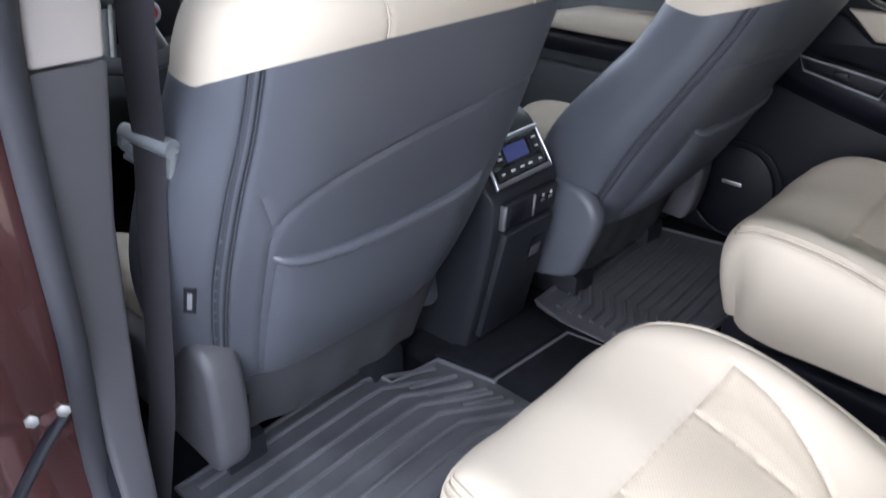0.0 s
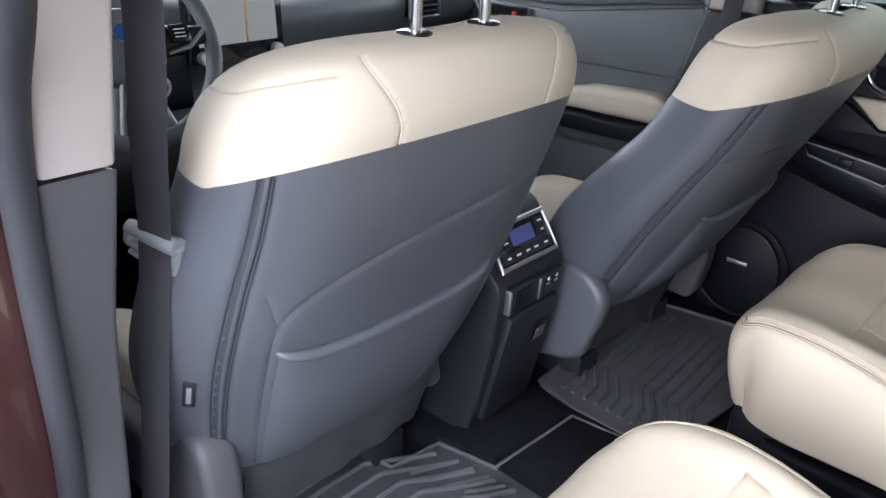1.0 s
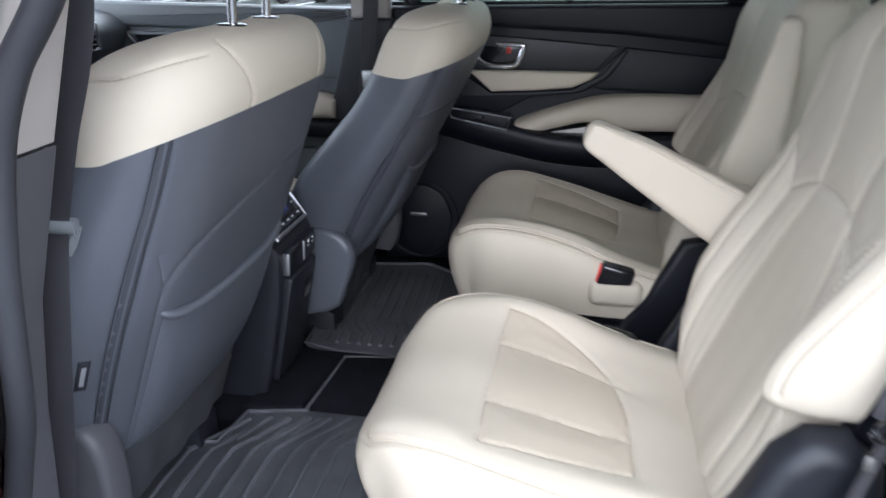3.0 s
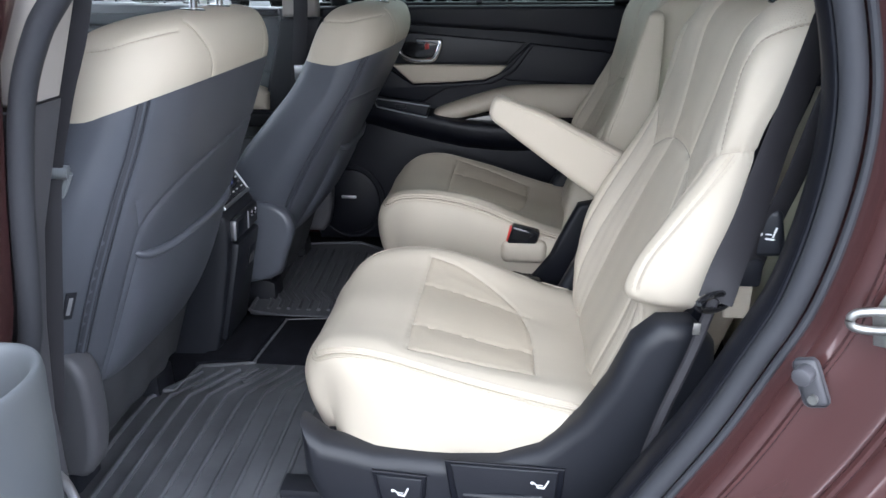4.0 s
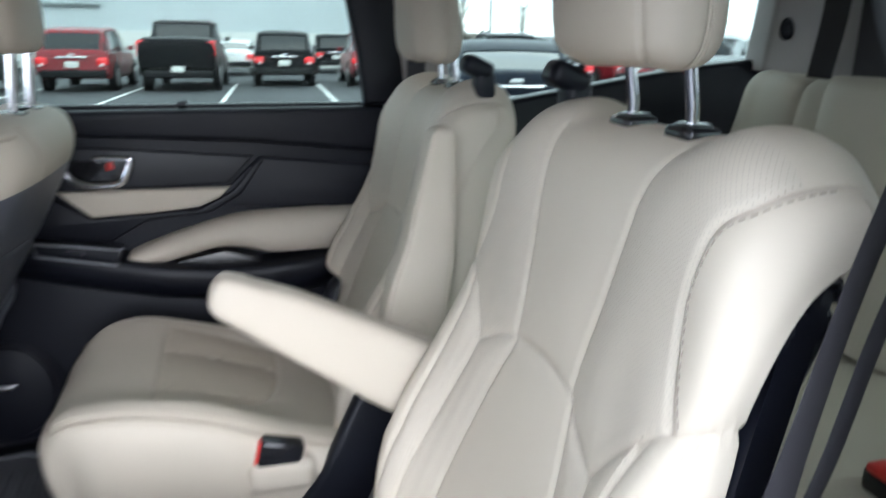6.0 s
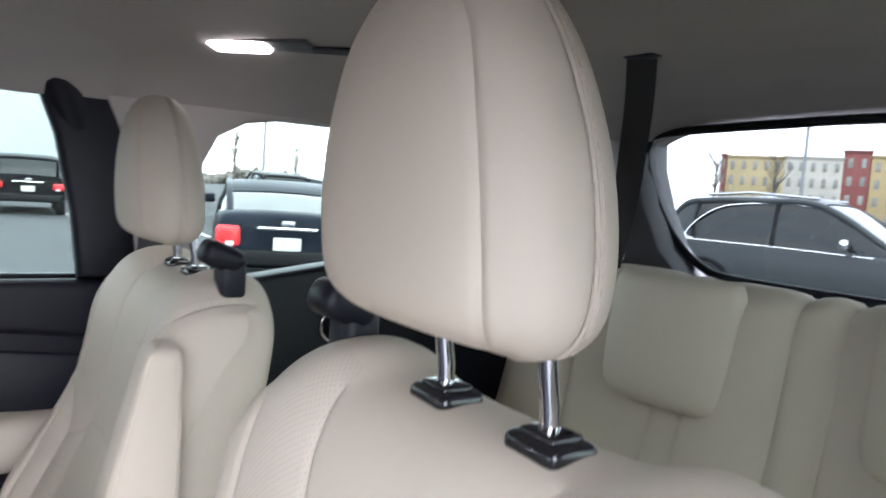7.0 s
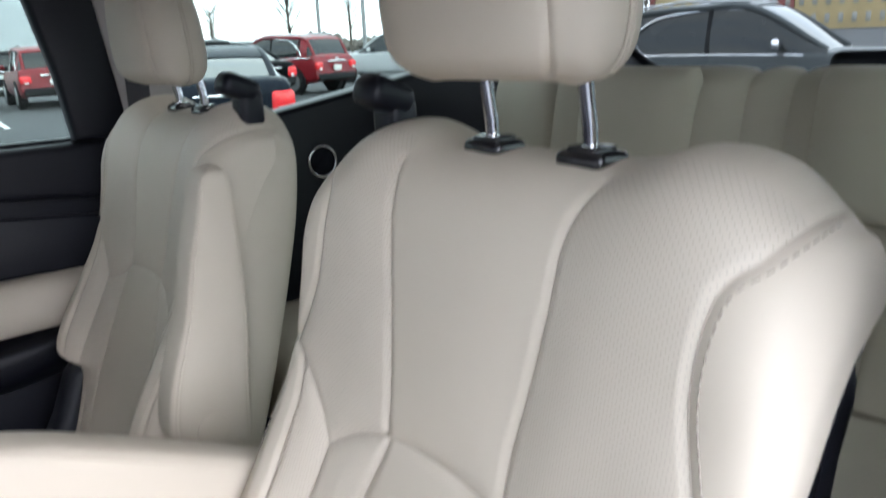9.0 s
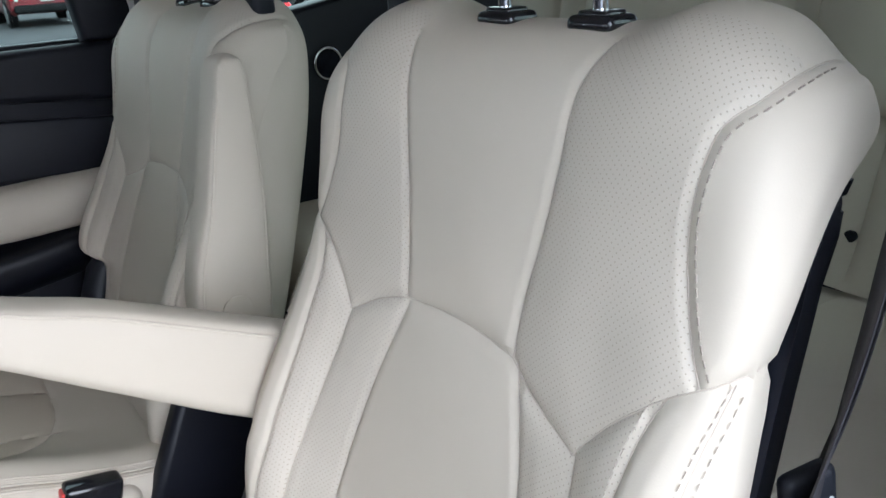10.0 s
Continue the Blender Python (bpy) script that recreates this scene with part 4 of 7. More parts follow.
    for a, z in shell_o:
        y = lerp(z, zs, yf)
        ey = edge_d(z) if a < 0 else edge_y(z)
        fr.append(bm.verts.new(loc((X(a), ey + (0.006 if a > 0 else -0.003), z))))
        bk.append(bm.verts.new(loc((X(a * (0.985 if a < 0 else 0.93)), min(ey - 0.05, y - 0.128) if a > 0 else ey - 0.034, z - 0.005))))
    bm.faces.new(fr)
    bm.faces.new(bk[::-1])
    for i in range(len(fr)):
        j = (i + 1) % len(fr)
        bm.faces.new((fr[i], fr[j], bk[j], bk[i]))
    bmesh.ops.bevel(bm, geom=[e for f in bm.faces if len(f.verts) > 8 for e in f.edges], offset=0.006, segments=2, affect="EDGES")
    part("back_shell", bm, PLASTIC, seat, "black plastic back shell")

    # cushion: from the back forward over the top, down the front
    sy = (0.235, 0.30, 0.38, 0.46, 0.54, 0.62, 0.684, 0.726, 0.754, 0.766, 0.762, 0.746)
    sz = (0.668, 0.680, 0.700, 0.722, 0.744, 0.760, 0.758, 0.742, 0.712, 0.678, 0.636, 0.592)
    lift = 0.028 if sgn > 0 else 0.0
    sz = tuple(z + lift * min(1.0, max(0.0, (z - 0.60) / 0.12)) for z in sz)
    cw = (0.250, 0.255, 0.258, 0.260, 0.260, 0.256, 0.246, 0.232, 0.216, 0.206, 0.20, 0.195)
    cs = (-1.0, -1.0, -0.99, -0.93, -0.78, -0.55, -0.3, 0.0, 0.3, 0.55, 0.78, 0.93, 0.99, 1.0, 1.0)
    set_back = {0: 0.034, 1: 0.034, 2: 0.027, 3: 0.015, 4: 0.005}
    cage = []
    for i, (y, z, h) in enumerate(zip(sy, sz, cw)):
        row = []
        for j, s in enumerate(cs):
            q = abs(s)
            e = min(j, len(cs) - 1 - j)
            if i < 7:
                side = min(1, max(0, z - 0.60) / 0.1)
                dz = {0: -(z - 0.598), 1: -(z - 0.598) * 0.5, 2: -0.022, 3: -0.002}.get(e, 0) + (0.012 + (0.020 if s > 0 else -0.004) * math.exp(-((y - 0.50) / 0.12) ** 2)) * math.exp(-((q - 0.8) / 0.2) ** 2) - 0.004 * (q < 0.4)
                row.append(loc((X(s * h * (0.985 if e == 0 else 1)), y - (1.0 if i == 6 else 0.4 if i == 5 else 0) * set_back.get(e, 0), z + dz)))
            else:
                base_p = cage[6][j]
                z6 = base_p[2] + oz
                k = {0: 0.55, 1: 0.62, 2: 0.73, 3: 0.87, 4: 0.965}.get(e, 1.0)
                zz = z6 - (sz[6] - z) * (z6 - 0.592) / (sz[6] - 0.592)
                row.append(loc((X(s * h), sy[6] - set_back.get(e, 0) + (y - sy[6]) * k, zz)))
        cage.append(row)
    cskin = Skin(cage)
    T = lambda pts, n=60: trace_front(cskin, [(X(a) - ox, y - oy) for a, y in pts], 7.6, n, axes=(0, 1), u_range=(1.6, 12.4))
    cseams = [T([(-0.194, 0.570), (-0.09, 0.575), (0.09, 0.575), (0.185, 0.568)])]
    cseams.append(np.concatenate([T([(0.185, 0.568), (0.172, 0.50), (0.140, 0.435), (0.092, 0.388), (0.02, 0.362), (-0.06, 0.354), (-0.158, 0.352)], 100),
                                  T([(-0.158, 0.352), (-0.172, 0.42), (-0.184, 0.50), (-0.194, 0.570)], 50)]))
    cseams.append(T([(0.092, 0.575), (0.088, 0.46), (0.072, 0.356)], 40))
    cseams.append(T([(-0.080, 0.575), (-0.078, 0.46), (-0.070, 0.352)], 40))
    edge = [T([(k * 0.236, 0.27), (k * 0.240, 0.40), (k * 0.240, 0.52), (k * 0.232, 0.64), (k * 0.205, 0.715), (k * 0.165, 0.745)], 120) for k in (-1, 1)]
    cseams += edge

    ins_line = []
    for sm in cseams[:2]:
        ins_line += [(SEAT_X - sgn * (p[0] + ox), p[1] + oy) for p in cskin.at(sm[::4, 0], sm[::4, 1])]

    def cregion(x, y, z, u, v):
        a, yy = SEAT_X - sgn * (x + ox), y + oy
        if v > 7.2:
            return "cover"
        inside = False
        for (a0, y0), (a1, y1) in zip(ins_line, ins_line[1:] + ins_line[:1]):
            if (y0 > yy) != (y1 > yy) and a < a0 + (yy - y0) * (a1 - a0) / (y1 - y0):
                inside = not inside
        return "insert" if inside else "cover"

    for key, bm in cskin.build(180, 180, cseams, 0.0032, 0.0030, cregion, puff=0.003).items():
        part("cushion_insert" if key == "insert" else "cushion", bm, INSERT if key == "insert" else LEATHER, seat)
    for e in edge:
        for off in (0.0062, -0.0062):
            part("stitching", cskin.stitches(e, off, 0.0004, dash=0.005, gap=0.0022, r=0.0008), LEATHER, seat)
        for off in (0.0, 0.0095, -0.0095):
            part("piping", cskin.bead(e, off, 0.0016, -0.0002), LEATHER, seat)
    for sm in cseams[:4]:
        part("seam", cskin.bead(sm, 0.0, 0.0007, -0.0022), THREAD, seat)
    # lower strap flap with a press stud at the back of the cushion
    flap = part("flap", boxed(loc((X(0.155), 0.242, 0.678)), (0.06, 0.035, 0.012), bevel=0.005), LEATHER, seat)
    part("press_stud", disc(bmesh.new(), loc((X(0.162), 0.25, 0.686)), (0, 0.1, 1), 0.008, 0.006, 16), SATIN, flap, "small metal press stud")
    part("rear_roll", tube([loc((X(a), 0.236 - 0.012 * (a / 0.2) ** 2, 0.664)) for a in np.linspace(-0.2, 0.13, 14)], 0.018, 10), LEATHER, seat)

    # plastic base: shield on the door side, plain side on the aisle, pedestal under the cushion
    oth = [(0.742, 0.660), (0.700, 0.622), (0.62, 0.604), (0.50, 0.600), (0.41, 0.606), (0.345, 0.632), (0.285, 0.69), (0.245, 0.76), (0.215, 0.835), (0.180, 0.868), (0.13, 0.870), (0.095, 0.835), (0.08, 0.72), (0.10, 0.58), (0.15, 0.475), (0.705, 0.475), (0.738, 0.56)]
    bm = prism([(y - oy, z - oz) for y, z in oth], "x", X(-0.292) - ox, X(-0.222) - ox, 0.026, 5)
    shield = part("side_shield", bm, PLASTIC_GREY, seat, "charcoal plastic side shield")
    xo = X(-0.294) - ox
    for y0, y1, z0, z1 in ((0.530, 0.618, 0.508, 0.584), (0.305, 0.498, 0.530, 0.612)):
        wide = y1 - y0 > 0.1
        oth = [(y0 - oy, z1 - 0.006 - oz), (y1 - oy, z1 - oz), (y1 - 0.012 - oy, z0 - oz), (y0 + 0.004 - oy, z0 + 0.004 - oz)]
        fr_ = part("switch_bezel", tube([(xo, p, q) for p, q in oth], 0.0028, 8, closed=True, up=(1, 0, 0)), PLASTIC, shield)
        part("switch_recess", prism(oth, "x", xo - sgn * 0.001, xo + sgn * 0.0012, 0.0005), PLASTIC, fr_)
        mid = ((y0 + y1) / 2 - oy, (z0 + z1) / 2 - oz)
        pad = [(mid[0] + (p - mid[0]) * (0.90 if wide else 0.86), mid[1] + (q - mid[1]) * 0.82 + (0.004 if wide else 0)) for p, q in oth]
        paddle = part("paddle", prism(pad, "x", xo, xo + sgn * (0.006 if wide else 0.004), 0.003, 3), PLASTIC_GREY, fr_, "charcoal paddle")
        if wide:
            part("finger_lip", tube([(xo + sgn * 0.005, pad[3][0] + 0.02, pad[3][1] + 0.008), (xo + sgn * 0.009, mid[0], pad[3][1] + 0.006), (xo + sgn * 0.005, pad[2][0] - 0.01, pad[2][1] + 0.008)], [0.004, 0.008, 0.004], 10), PLASTIC_GREY, fr_)
        bm = bmesh.new()
        cy, cz = (mid[0] if not wide else y0 + 0.040 - oy), mid[1] + (0.008 if wide else 0)
        xs_ = xo + sgn * (0.0067 if wide else 0.0047)
        disc(bm, (xs_, cy + 0.011, cz + 0.003), (1, 0, 0), 0.0027, 0.001, 14)
        for dy, dz, w, h, turn in ((-0.003, -0.006, 0.013, 0.0026, 8), (-0.002, -0.001, 0.009, 0.0017, 8), (-0.012, 0.002, 0.0026, 0.015, 24), (0.005, 0.0, 0.0018, 0.010, -42)):
            box(bm, (0, 0, 0), (0.001, w, h), Matrix.Translation((xs_, cy + dy, cz + dz)) @ Matrix.Rotation(radians(turn), 4, "X"))
        part("symbol", bm, WHITE_MARK, paddle, "white recline symbol")
    part("aisle_shield", prism([(0.64 - oy, 0.592 - oz), (0.35 - oy, 0.592 - oz), (0.30 - oy, 0.66 - oz), (0.235 - oy, 0.80 - oz), (0.14 - oy, 0.82 - oz), (0.12 - oy, 0.55 - oz), (0.2 - oy, 0.47 - oz), (0.60 - oy, 0.47 - oz)], "x", X(0.235) - ox, X(0.272) - ox, 0.012, 3), PLASTIC, seat, "black plastic hinge cover")
    part("pedestal", boxed(loc((X(0), 0.44, 0.525)), (0.43, 0.56, 0.148), bevel=0.02), PLASTIC, seat)
    for a in (-0.2, 0.2):
        part("rail", boxed(loc((X(a), 0.44, 0.462)), (0.05, 0.74, 0.02), bevel=0.005), PLASTIC_GREY, seat, "black seat rail")

    # headrest
    head = headrest_mesh(LEATHER, seat, X(0) - ox, 0.040 - oy, (1.364 if sgn < 0 else 1.347) - oz, sgn, h=0.205, w=0.114, d=0.053)
    for a in (-0.053, 0.053):
        post = part("headrest_post", tube([loc((X(a), 0.0, 1.29)), loc((X(a), 0.002, 1.33)), loc((X(a), 0.012, 1.385))], 0.0062, 14), CHROME, seat, "chrome headrest post")
        bm = boxed(loc((X(a), 0.0, 1.3065)), (0.046, 0.036, 0.015), bevel=0.0065, seg=4)
        box(bm, loc((X(a), 0.0, 1.314)), (0.030, 0.024, 0.006), bevel=0.0025, seg=3)
        part("post_guide", bm, PLASTIC_GLOSS, seat, "black plastic post guide")

    # armrest on the aisle side
    ax = X(0.272) - ox
    root = Vector((ax, (0.165 if not arm_up else 0.136) - oy, 0.926 - oz))
    tilt = 26.5 if not arm_up else 94.5
    m = Matrix.Translation(root) @ Matrix.Rotation(radians(tilt), 4, "X")
    bm, seam_bm = armrest_mesh(arm_up)
    for g in (bm, seam_bm):
        bmesh.ops.transform(g, matrix=m, verts=g.verts[:])
    a_ob = part("armrest", bm, LEATHER, seat, "padded ivory leather armrest")
    part("armrest_piping", seam_bm, LEATHER, a_ob)
    bm = disc(bmesh.new(), (X(0.302) - ox, root.y + 0.005, root.z + 0.0), (1, 0, 0), 0.021, 0.006, 28, bevel=0.002)
    part("pivot_cap", bm, LEATHER, a_ob, "round ivory pivot cap")

    # tilt lever on the aisle-side shoulder
    bm = boxed(loc((X(0.201), -0.002, 1.316)), (0.040, 0.034, 0.056), bevel=0.010, seg=3)
    box(bm, (0, 0, 0), (0.044, 0.054, 0.032), Matrix.Translation(loc((X(0.201), 0.010, 1.346))) @ Matrix.Rotation(radians(24), 4, "X"), 0.012, 3)
    part("tilt_lever", bm, PLASTIC, seat, "black plastic tilt lever")

    # belt buckle beside the cushion
    bm = boxed((0, 0, 0), (0.034, 0.075, 0.058), bevel=0.008, seg=3)
    mm = Matrix.Translation(loc((X(0.254 if lift else 0.236), 0.368, 0.704 if lift else 0.682))) @ Matrix.Rotation(radians(14), 4, "X")
    bmesh.ops.transform(bm, matrix=mm, verts=bm.verts[:])
    buckle = part("buckle", bm, PLASTIC_GLOSS, seat, "black belt buckle")
    bm = boxed((0.0, 0.036, 0.002), (0.026, 0.010, 0.042), bevel=0.003)
    bmesh.ops.transform(bm, matrix=mm, verts=bm.verts[:])
    part("release_button", bm, RED_PLASTIC, buckle, "red release button")
    pk = boxed(loc((X(0.248 if lift else 0.232), 0.366, 0.668 if lift else 0.650)), (0.058, 0.118, 0.062), bevel=0.020, seg=4)
    part("buckle_pocket", pk, LEATHER, seat)
    return seat


def trace_front(skin, pts, vmax, n, axes=(0, 2), u_range=None):
    lo, hi = u_range or (0, skin.nu - 1)
    uu, vv = np.meshgrid(np.linspace(lo, hi, 300), np.linspace(0, vmax, 300))
    P = skin.at(uu, vv)[..., list(axes)].reshape(-1, 2)
    uv = np.stack([uu.ravel(), vv.ravel()], 1)
    res = []
    for q in np.array(spline(pts, n)):
        d = ((P - q) ** 2).sum(1)
        k = np.argpartition(d, 5)[:5]
        w = 1 / (d[k] + 1e-8)
        res.append((uv[k] * w[:, None]).sum(0) / w.sum())
    res = np.array(res)
    for _ in range(4):
        res[1:-1] = (res[:-2] + 2 * res[1:-1] + res[2:]) / 4
    return res


def headrest_mesh(mat, parent, x, y, z, sgn=1.0, h=0.219, w=0.112, d=0.046):
    """A rounded headrest: flat front panel, gusset with piped seams, tapering towards the top."""
    rows = []
    prof = ((0.0, 0.66, 0.42), (0.008, 0.84, 0.74), (0.030, 0.96, 0.95), (0.070, 1.0, 1.0), (0.12, 0.955, 0.97), (0.165, 0.85, 0.88), (0.200, 0.715, 0.76), (0.225, 0.555, 0.58), (0.240, 0.37, 0.36), (0.2455, 0.16, 0.14))
    rnd_ = lambda v: math.copysign(abs(v) ** 0.76, v)
    ring = [(rnd_(math.sin(t)), rnd_(math.cos(t))) for t in np.linspace(0, 2 * math.pi, 19)[:-1]]
    for hz, fw, fd in prof:
        lean = 0.05 * hz
        rows.append([(x + w * fw * a, y + lean + d * fd * b, z + hz * h / 0.245 + 0.003 * (b > 0.5) * (hz < 0.02)) for a, b in ring])
    skin = Skin(rows, closed=True)
    n = 90
    seams = []
    for k in (1, -1):
        q = np.linspace(0, 1, n)
        seams.append(np.stack([(k * (2.08 + 0.35 * (1 - q) ** 2 - 0.25 * np.clip((q - 0.85) / 0.15, 0, 1) ** 2)) % 18, 0.5 + 5.9 * q], 1))
    seams.append(np.stack([np.linspace(-2.0, 2.0, n) % 18, 6.4 + 0.42 * np.cos(np.linspace(-1.57, 1.57, n)) ** 0.7], 1))
    for u in (4.75, 18 - 4.75):
        seams.append(np.stack([np.full(n, u), np.linspace(0.3, 8.8, n)], 1))
    res = skin.build(170, 130, seams, 0.0030, 0.0028)
    bm = res["skin"]
    bmesh.ops.holes_fill(bm, edges=[e for e in bm.edges if e.is_boundary], sides=0)
    ob = part("headrest", bm, mat, parent, "padded ivory leather headrest")
    for s in seams[3:]:
        part("stitching", skin.stitches(s, 0.0035, 0.0, dash=0.0042, gap=0.0026, r=0.0006), LEATHER, ob)
        part("gusset_piping", skin.bead(s, 0.0, 0.0014, -0.0012), LEATHER, ob)
    return ob


def armrest_mesh(upright):
    """A padded armrest that runs along +y from its pivot; piping along its upper edges."""
    rows = []
    for y, h, w in ((-0.035, 0.35, 0.6), (-0.03, 0.9, 0.9), (-0.005, 1.34, 1.0), (0.06, 1.30, 1.0), (0.14, 1.14, 1.0), (0.22, 0.96, 0.99), (0.275, 0.76, 0.97), (0.305, 0.66, 0.92), (0.320, 0.48, 0.76), (0.326, 0.18, 0.35)):
        row = []
        power = 0.42 if upright else 0.55
        if upright:
            h *= float(np.interp(y, (0.06, 0.30), (0.98, 0.74)))
            y *= 1.03
        for i in range(16):
            t = 2 * math.pi * i / 16
            cx, cz = math.cos(t), math.sin(t)
            sx = math.copysign(abs(cx) ** power, cx)
            sz_ = math.copysign(abs(cz) ** power, cz)
            row.append((0.031 * w * sx, y, 0.012 + 0.042 * h * sz_ + (0.010 if h < 1 else 0.042) * (1 - h)))
        rows.append(row)
    skin = Skin(rows, closed=True)
    bm = skin.build(56, 60)["skin"]
    bmesh.ops.holes_fill(bm, edges=[e for e in bm.edges if e.is_boundary], sides=0)
    seam = bmesh.new()
    for u in (1.9, 6.1, 9.8) if upright else (1.9, 6.1):
        uv = np.stack([np.full(50, u), np.linspace(1.2, 7.6, 50)], 1)
        P = skin.at(uv[:, 0], uv[:, 1])
        tube(P, 0.0016, 6, seam)
    return bm, seam


seat_near = captain_seat(-1, False, "ivory leather captain's seat with its aisle armrest half lowered")
seat_far = captain_seat(1, True, "ivory leather captain's seat with its armrest folded upright")


# ---- front seats, seen from behind ----
def front_seat(sgn, cx, dy, dz, recline, label):
    seat = thing("front_seat", label, "car seat", "front seats", at=pose(cx, 1.15 + dy, 0.45 + dz))
    oy, oz = 1.15, 0.45
    rot = Matrix.Translation((0, 1.12 - oy, 0.62 - oz)) @ Matrix.Rotation(radians(recline), 4, "X") @ Matrix.Translation((0, oy - 1.12, oz - 0.62))
    #      z, rear face y, half width, thickness
    upper = (0.21, 0.21, 0.205, 0.195, 0.17, 0.125, 0.07, 0.025) if sgn < 0 else (0.185, 0.17, 0.165, 0.16, 0.145, 0.115, 0.066, 0.025)
    keys = [(z, y, h, th) for (z, y, h), th in zip(
        ((0.60, 1.150, 0.225), (0.66, 1.118, 0.252), (0.77, 1.058, 0.276), (0.90, 1.000, 0.286), (1.03, 0.945, 0.283), (1.12, 0.908, 0.277), (1.198, 0.880, 0.274),
         (1.230, 0.874, 0.270), (1.258, 0.878, 0.258), (1.281, 0.890, 0.228), (1.292, 0.912, 0.170), (1.295, 0.928, 0.08)), (0.13, 0.16, 0.195, 0.205) + upper)]
    ring = ((0, 0), (0.35, 0.012), (0.65, 0.075), (0.84, 0.20), (0.95, 0.36), (1.0, 0.54), (1.0, 0.75), (0.94, 1.12), (0.78, 1.22), (0.6, 1.08), (0.35, 0.95), (0, 0.92))
    ring = ring + tuple((-a, b) for a, b in ring[-2:0:-1])
    rows = []
    for i, (z, yr, h, th) in enumerate(keys):
        dip = (0.02, 0.02, 0.02, 0.025, 0.035, 0.045, 0.048, 0.040, 0.026, 0.012, 0.004, 0.0)[i]
        trim = 1.0 if sgn < 0 else (0.88, 0.90, 0.93, 0.96, 0.99, 1, 1, 1, 1, 1, 1, 1)[i]
        flare = (1.0, 1.04, 1.10, 1.14, 1.11, 1.05, 1, 1, 1, 1, 1, 1)[i]
        rows.append([tuple(rot @ Vector((a * h * (trim if a * sgn < 0 else 1 + (flare - 1) * min(1.0, max(0.0, (b - 0.25) / 0.4))), yr + b * th - oy, z - dip * max(0, min(1, b * 1.4)) - oz))) for a, b in ring])
    skin = Skin(rows, closed=True)
    nu_ = len(ring)
    cut = 6.0
    seam_col = [np.stack([np.full(160, u % nu_), np.linspace(0.2, cut - 0.05, 160)], 1) for u in (3.40, 3.80, -3.40, -3.80)]
    pocket = [np.stack([(sgn * np.linspace(a, b, 70)) % nu_, np.linspace(0.9, 3.3, 70)], 1) for a, b in ((2.5, 2.58), (-1.75, -1.82))]
    arch = np.array(spline([(2.58, 3.2), (2.56, 3.45), (2.30, 3.72), (1.6, 3.98), (0.6, 4.22), (-0.8, 4.42), (-2.2, 4.50), (-3.2, 4.48)], 150))
    top_l = np.stack([(sgn * arch[:, 0]) % nu_, arch[:, 1]], 1)
    crease = [np.stack([(sgn * np.linspace(2.54, 2.98, 24)) % nu_, np.linspace(3.5, 4.0, 24)], 1)]
    head_seams = [np.stack([(k * (1.32 + 1.0 * np.linspace(0, 1, 60) ** 2.2)) % nu_, np.linspace(cut, 9.4, 60)], 1) for k in (1, -1)]
    cap = np.stack([np.linspace(2.6, nu_ - 2.6, 160), 8.4 + 0.35 * np.cos(np.linspace(0, 2 * math.pi, 160))], 1)
    bottom = np.stack([np.linspace(-3.4, 3.4, 120) % nu_, np.full(120, 0.95)], 1)
    lo = skin.build(230, 130, seam_col + pocket + [top_l, bottom] + crease, 0.0026, 0.0026, v_range=(0, cut))
    part("seatback_cover", lo["skin"], SEAT_DARK, seat, "slate vinyl seatback cover with sewn seams")
    up = skin.build(400, 100, head_seams + [cap], 0.0030, 0.0026, v_range=(cut, 11))
    bm = up["skin"]
    bmesh.ops.holes_fill(bm, edges=[e for e in bm.edges if e.is_boundary and all(v.co.z > 1.27 - oz for v in e.verts)], sides=0)
    part("shoulder_cover", bm, LEATHER, seat, "ivory leather shoulder cover")
    for sm in head_seams:
        part("piping", skin.bead(sm, 0.0, 0.0013, -0.0012), LEATHER, seat)
    for sm in seam_col:
        part("piping", skin.bead(sm, 0.0, 0.0011, -0.0006), SEAT_STRIPE, seat)
    part("stitching", skin.stitches(cap, 0.004, 0.0002, dash=0.004, gap=0.003, r=0.0005), THREAD, seat)
    for k in (1, -1):
        bm, prev = bmesh.new(), None
        for v in np.linspace(0.15, cut - 0.02, 60):
            uu = (k * np.linspace(3.42, 3.78, 6)) % nu_
            row = [bm.verts.new(p) for p in skin.at(uu, np.full(6, v)) + skin.normal(uu, np.full(6, v)) * np.array([-0.003, 0.0002, -0.0006, 0.0004, -0.0006, -0.003])[:, None]]
            if prev:
                for j in range(5):
                    bm.faces.new((prev[j], prev[j + 1], row[j + 1], row[j]))
            prev = row
        part("side_stripe", bm, SEAT_STRIPE, seat, "dark ribbed stripe between two seams")
    # map pocket with a rolled lip
    n = 60
    us = sgn * np.linspace(-1.75, 2.5, n)
    half = np.linspace(-1, 1, n)
    lip_v = 3.05 + 0.16 * np.abs(half) ** 3
    P = skin.at(us % nu_, lip_v)
    N = skin.normal(us % nu_, lip_v)
    part("pocket_lip", tube([tuple(p + q * (0.005 - 0.010 * abs(t) ** 10)) for p, q, t in zip(P, N, half)], [0.0085 * (1 - 0.7 * abs(t) ** 12) for t in half], 10), SEAT_DARK, seat, "padded lip of the map pocket")
    bm = bmesh.new()
    prev = None
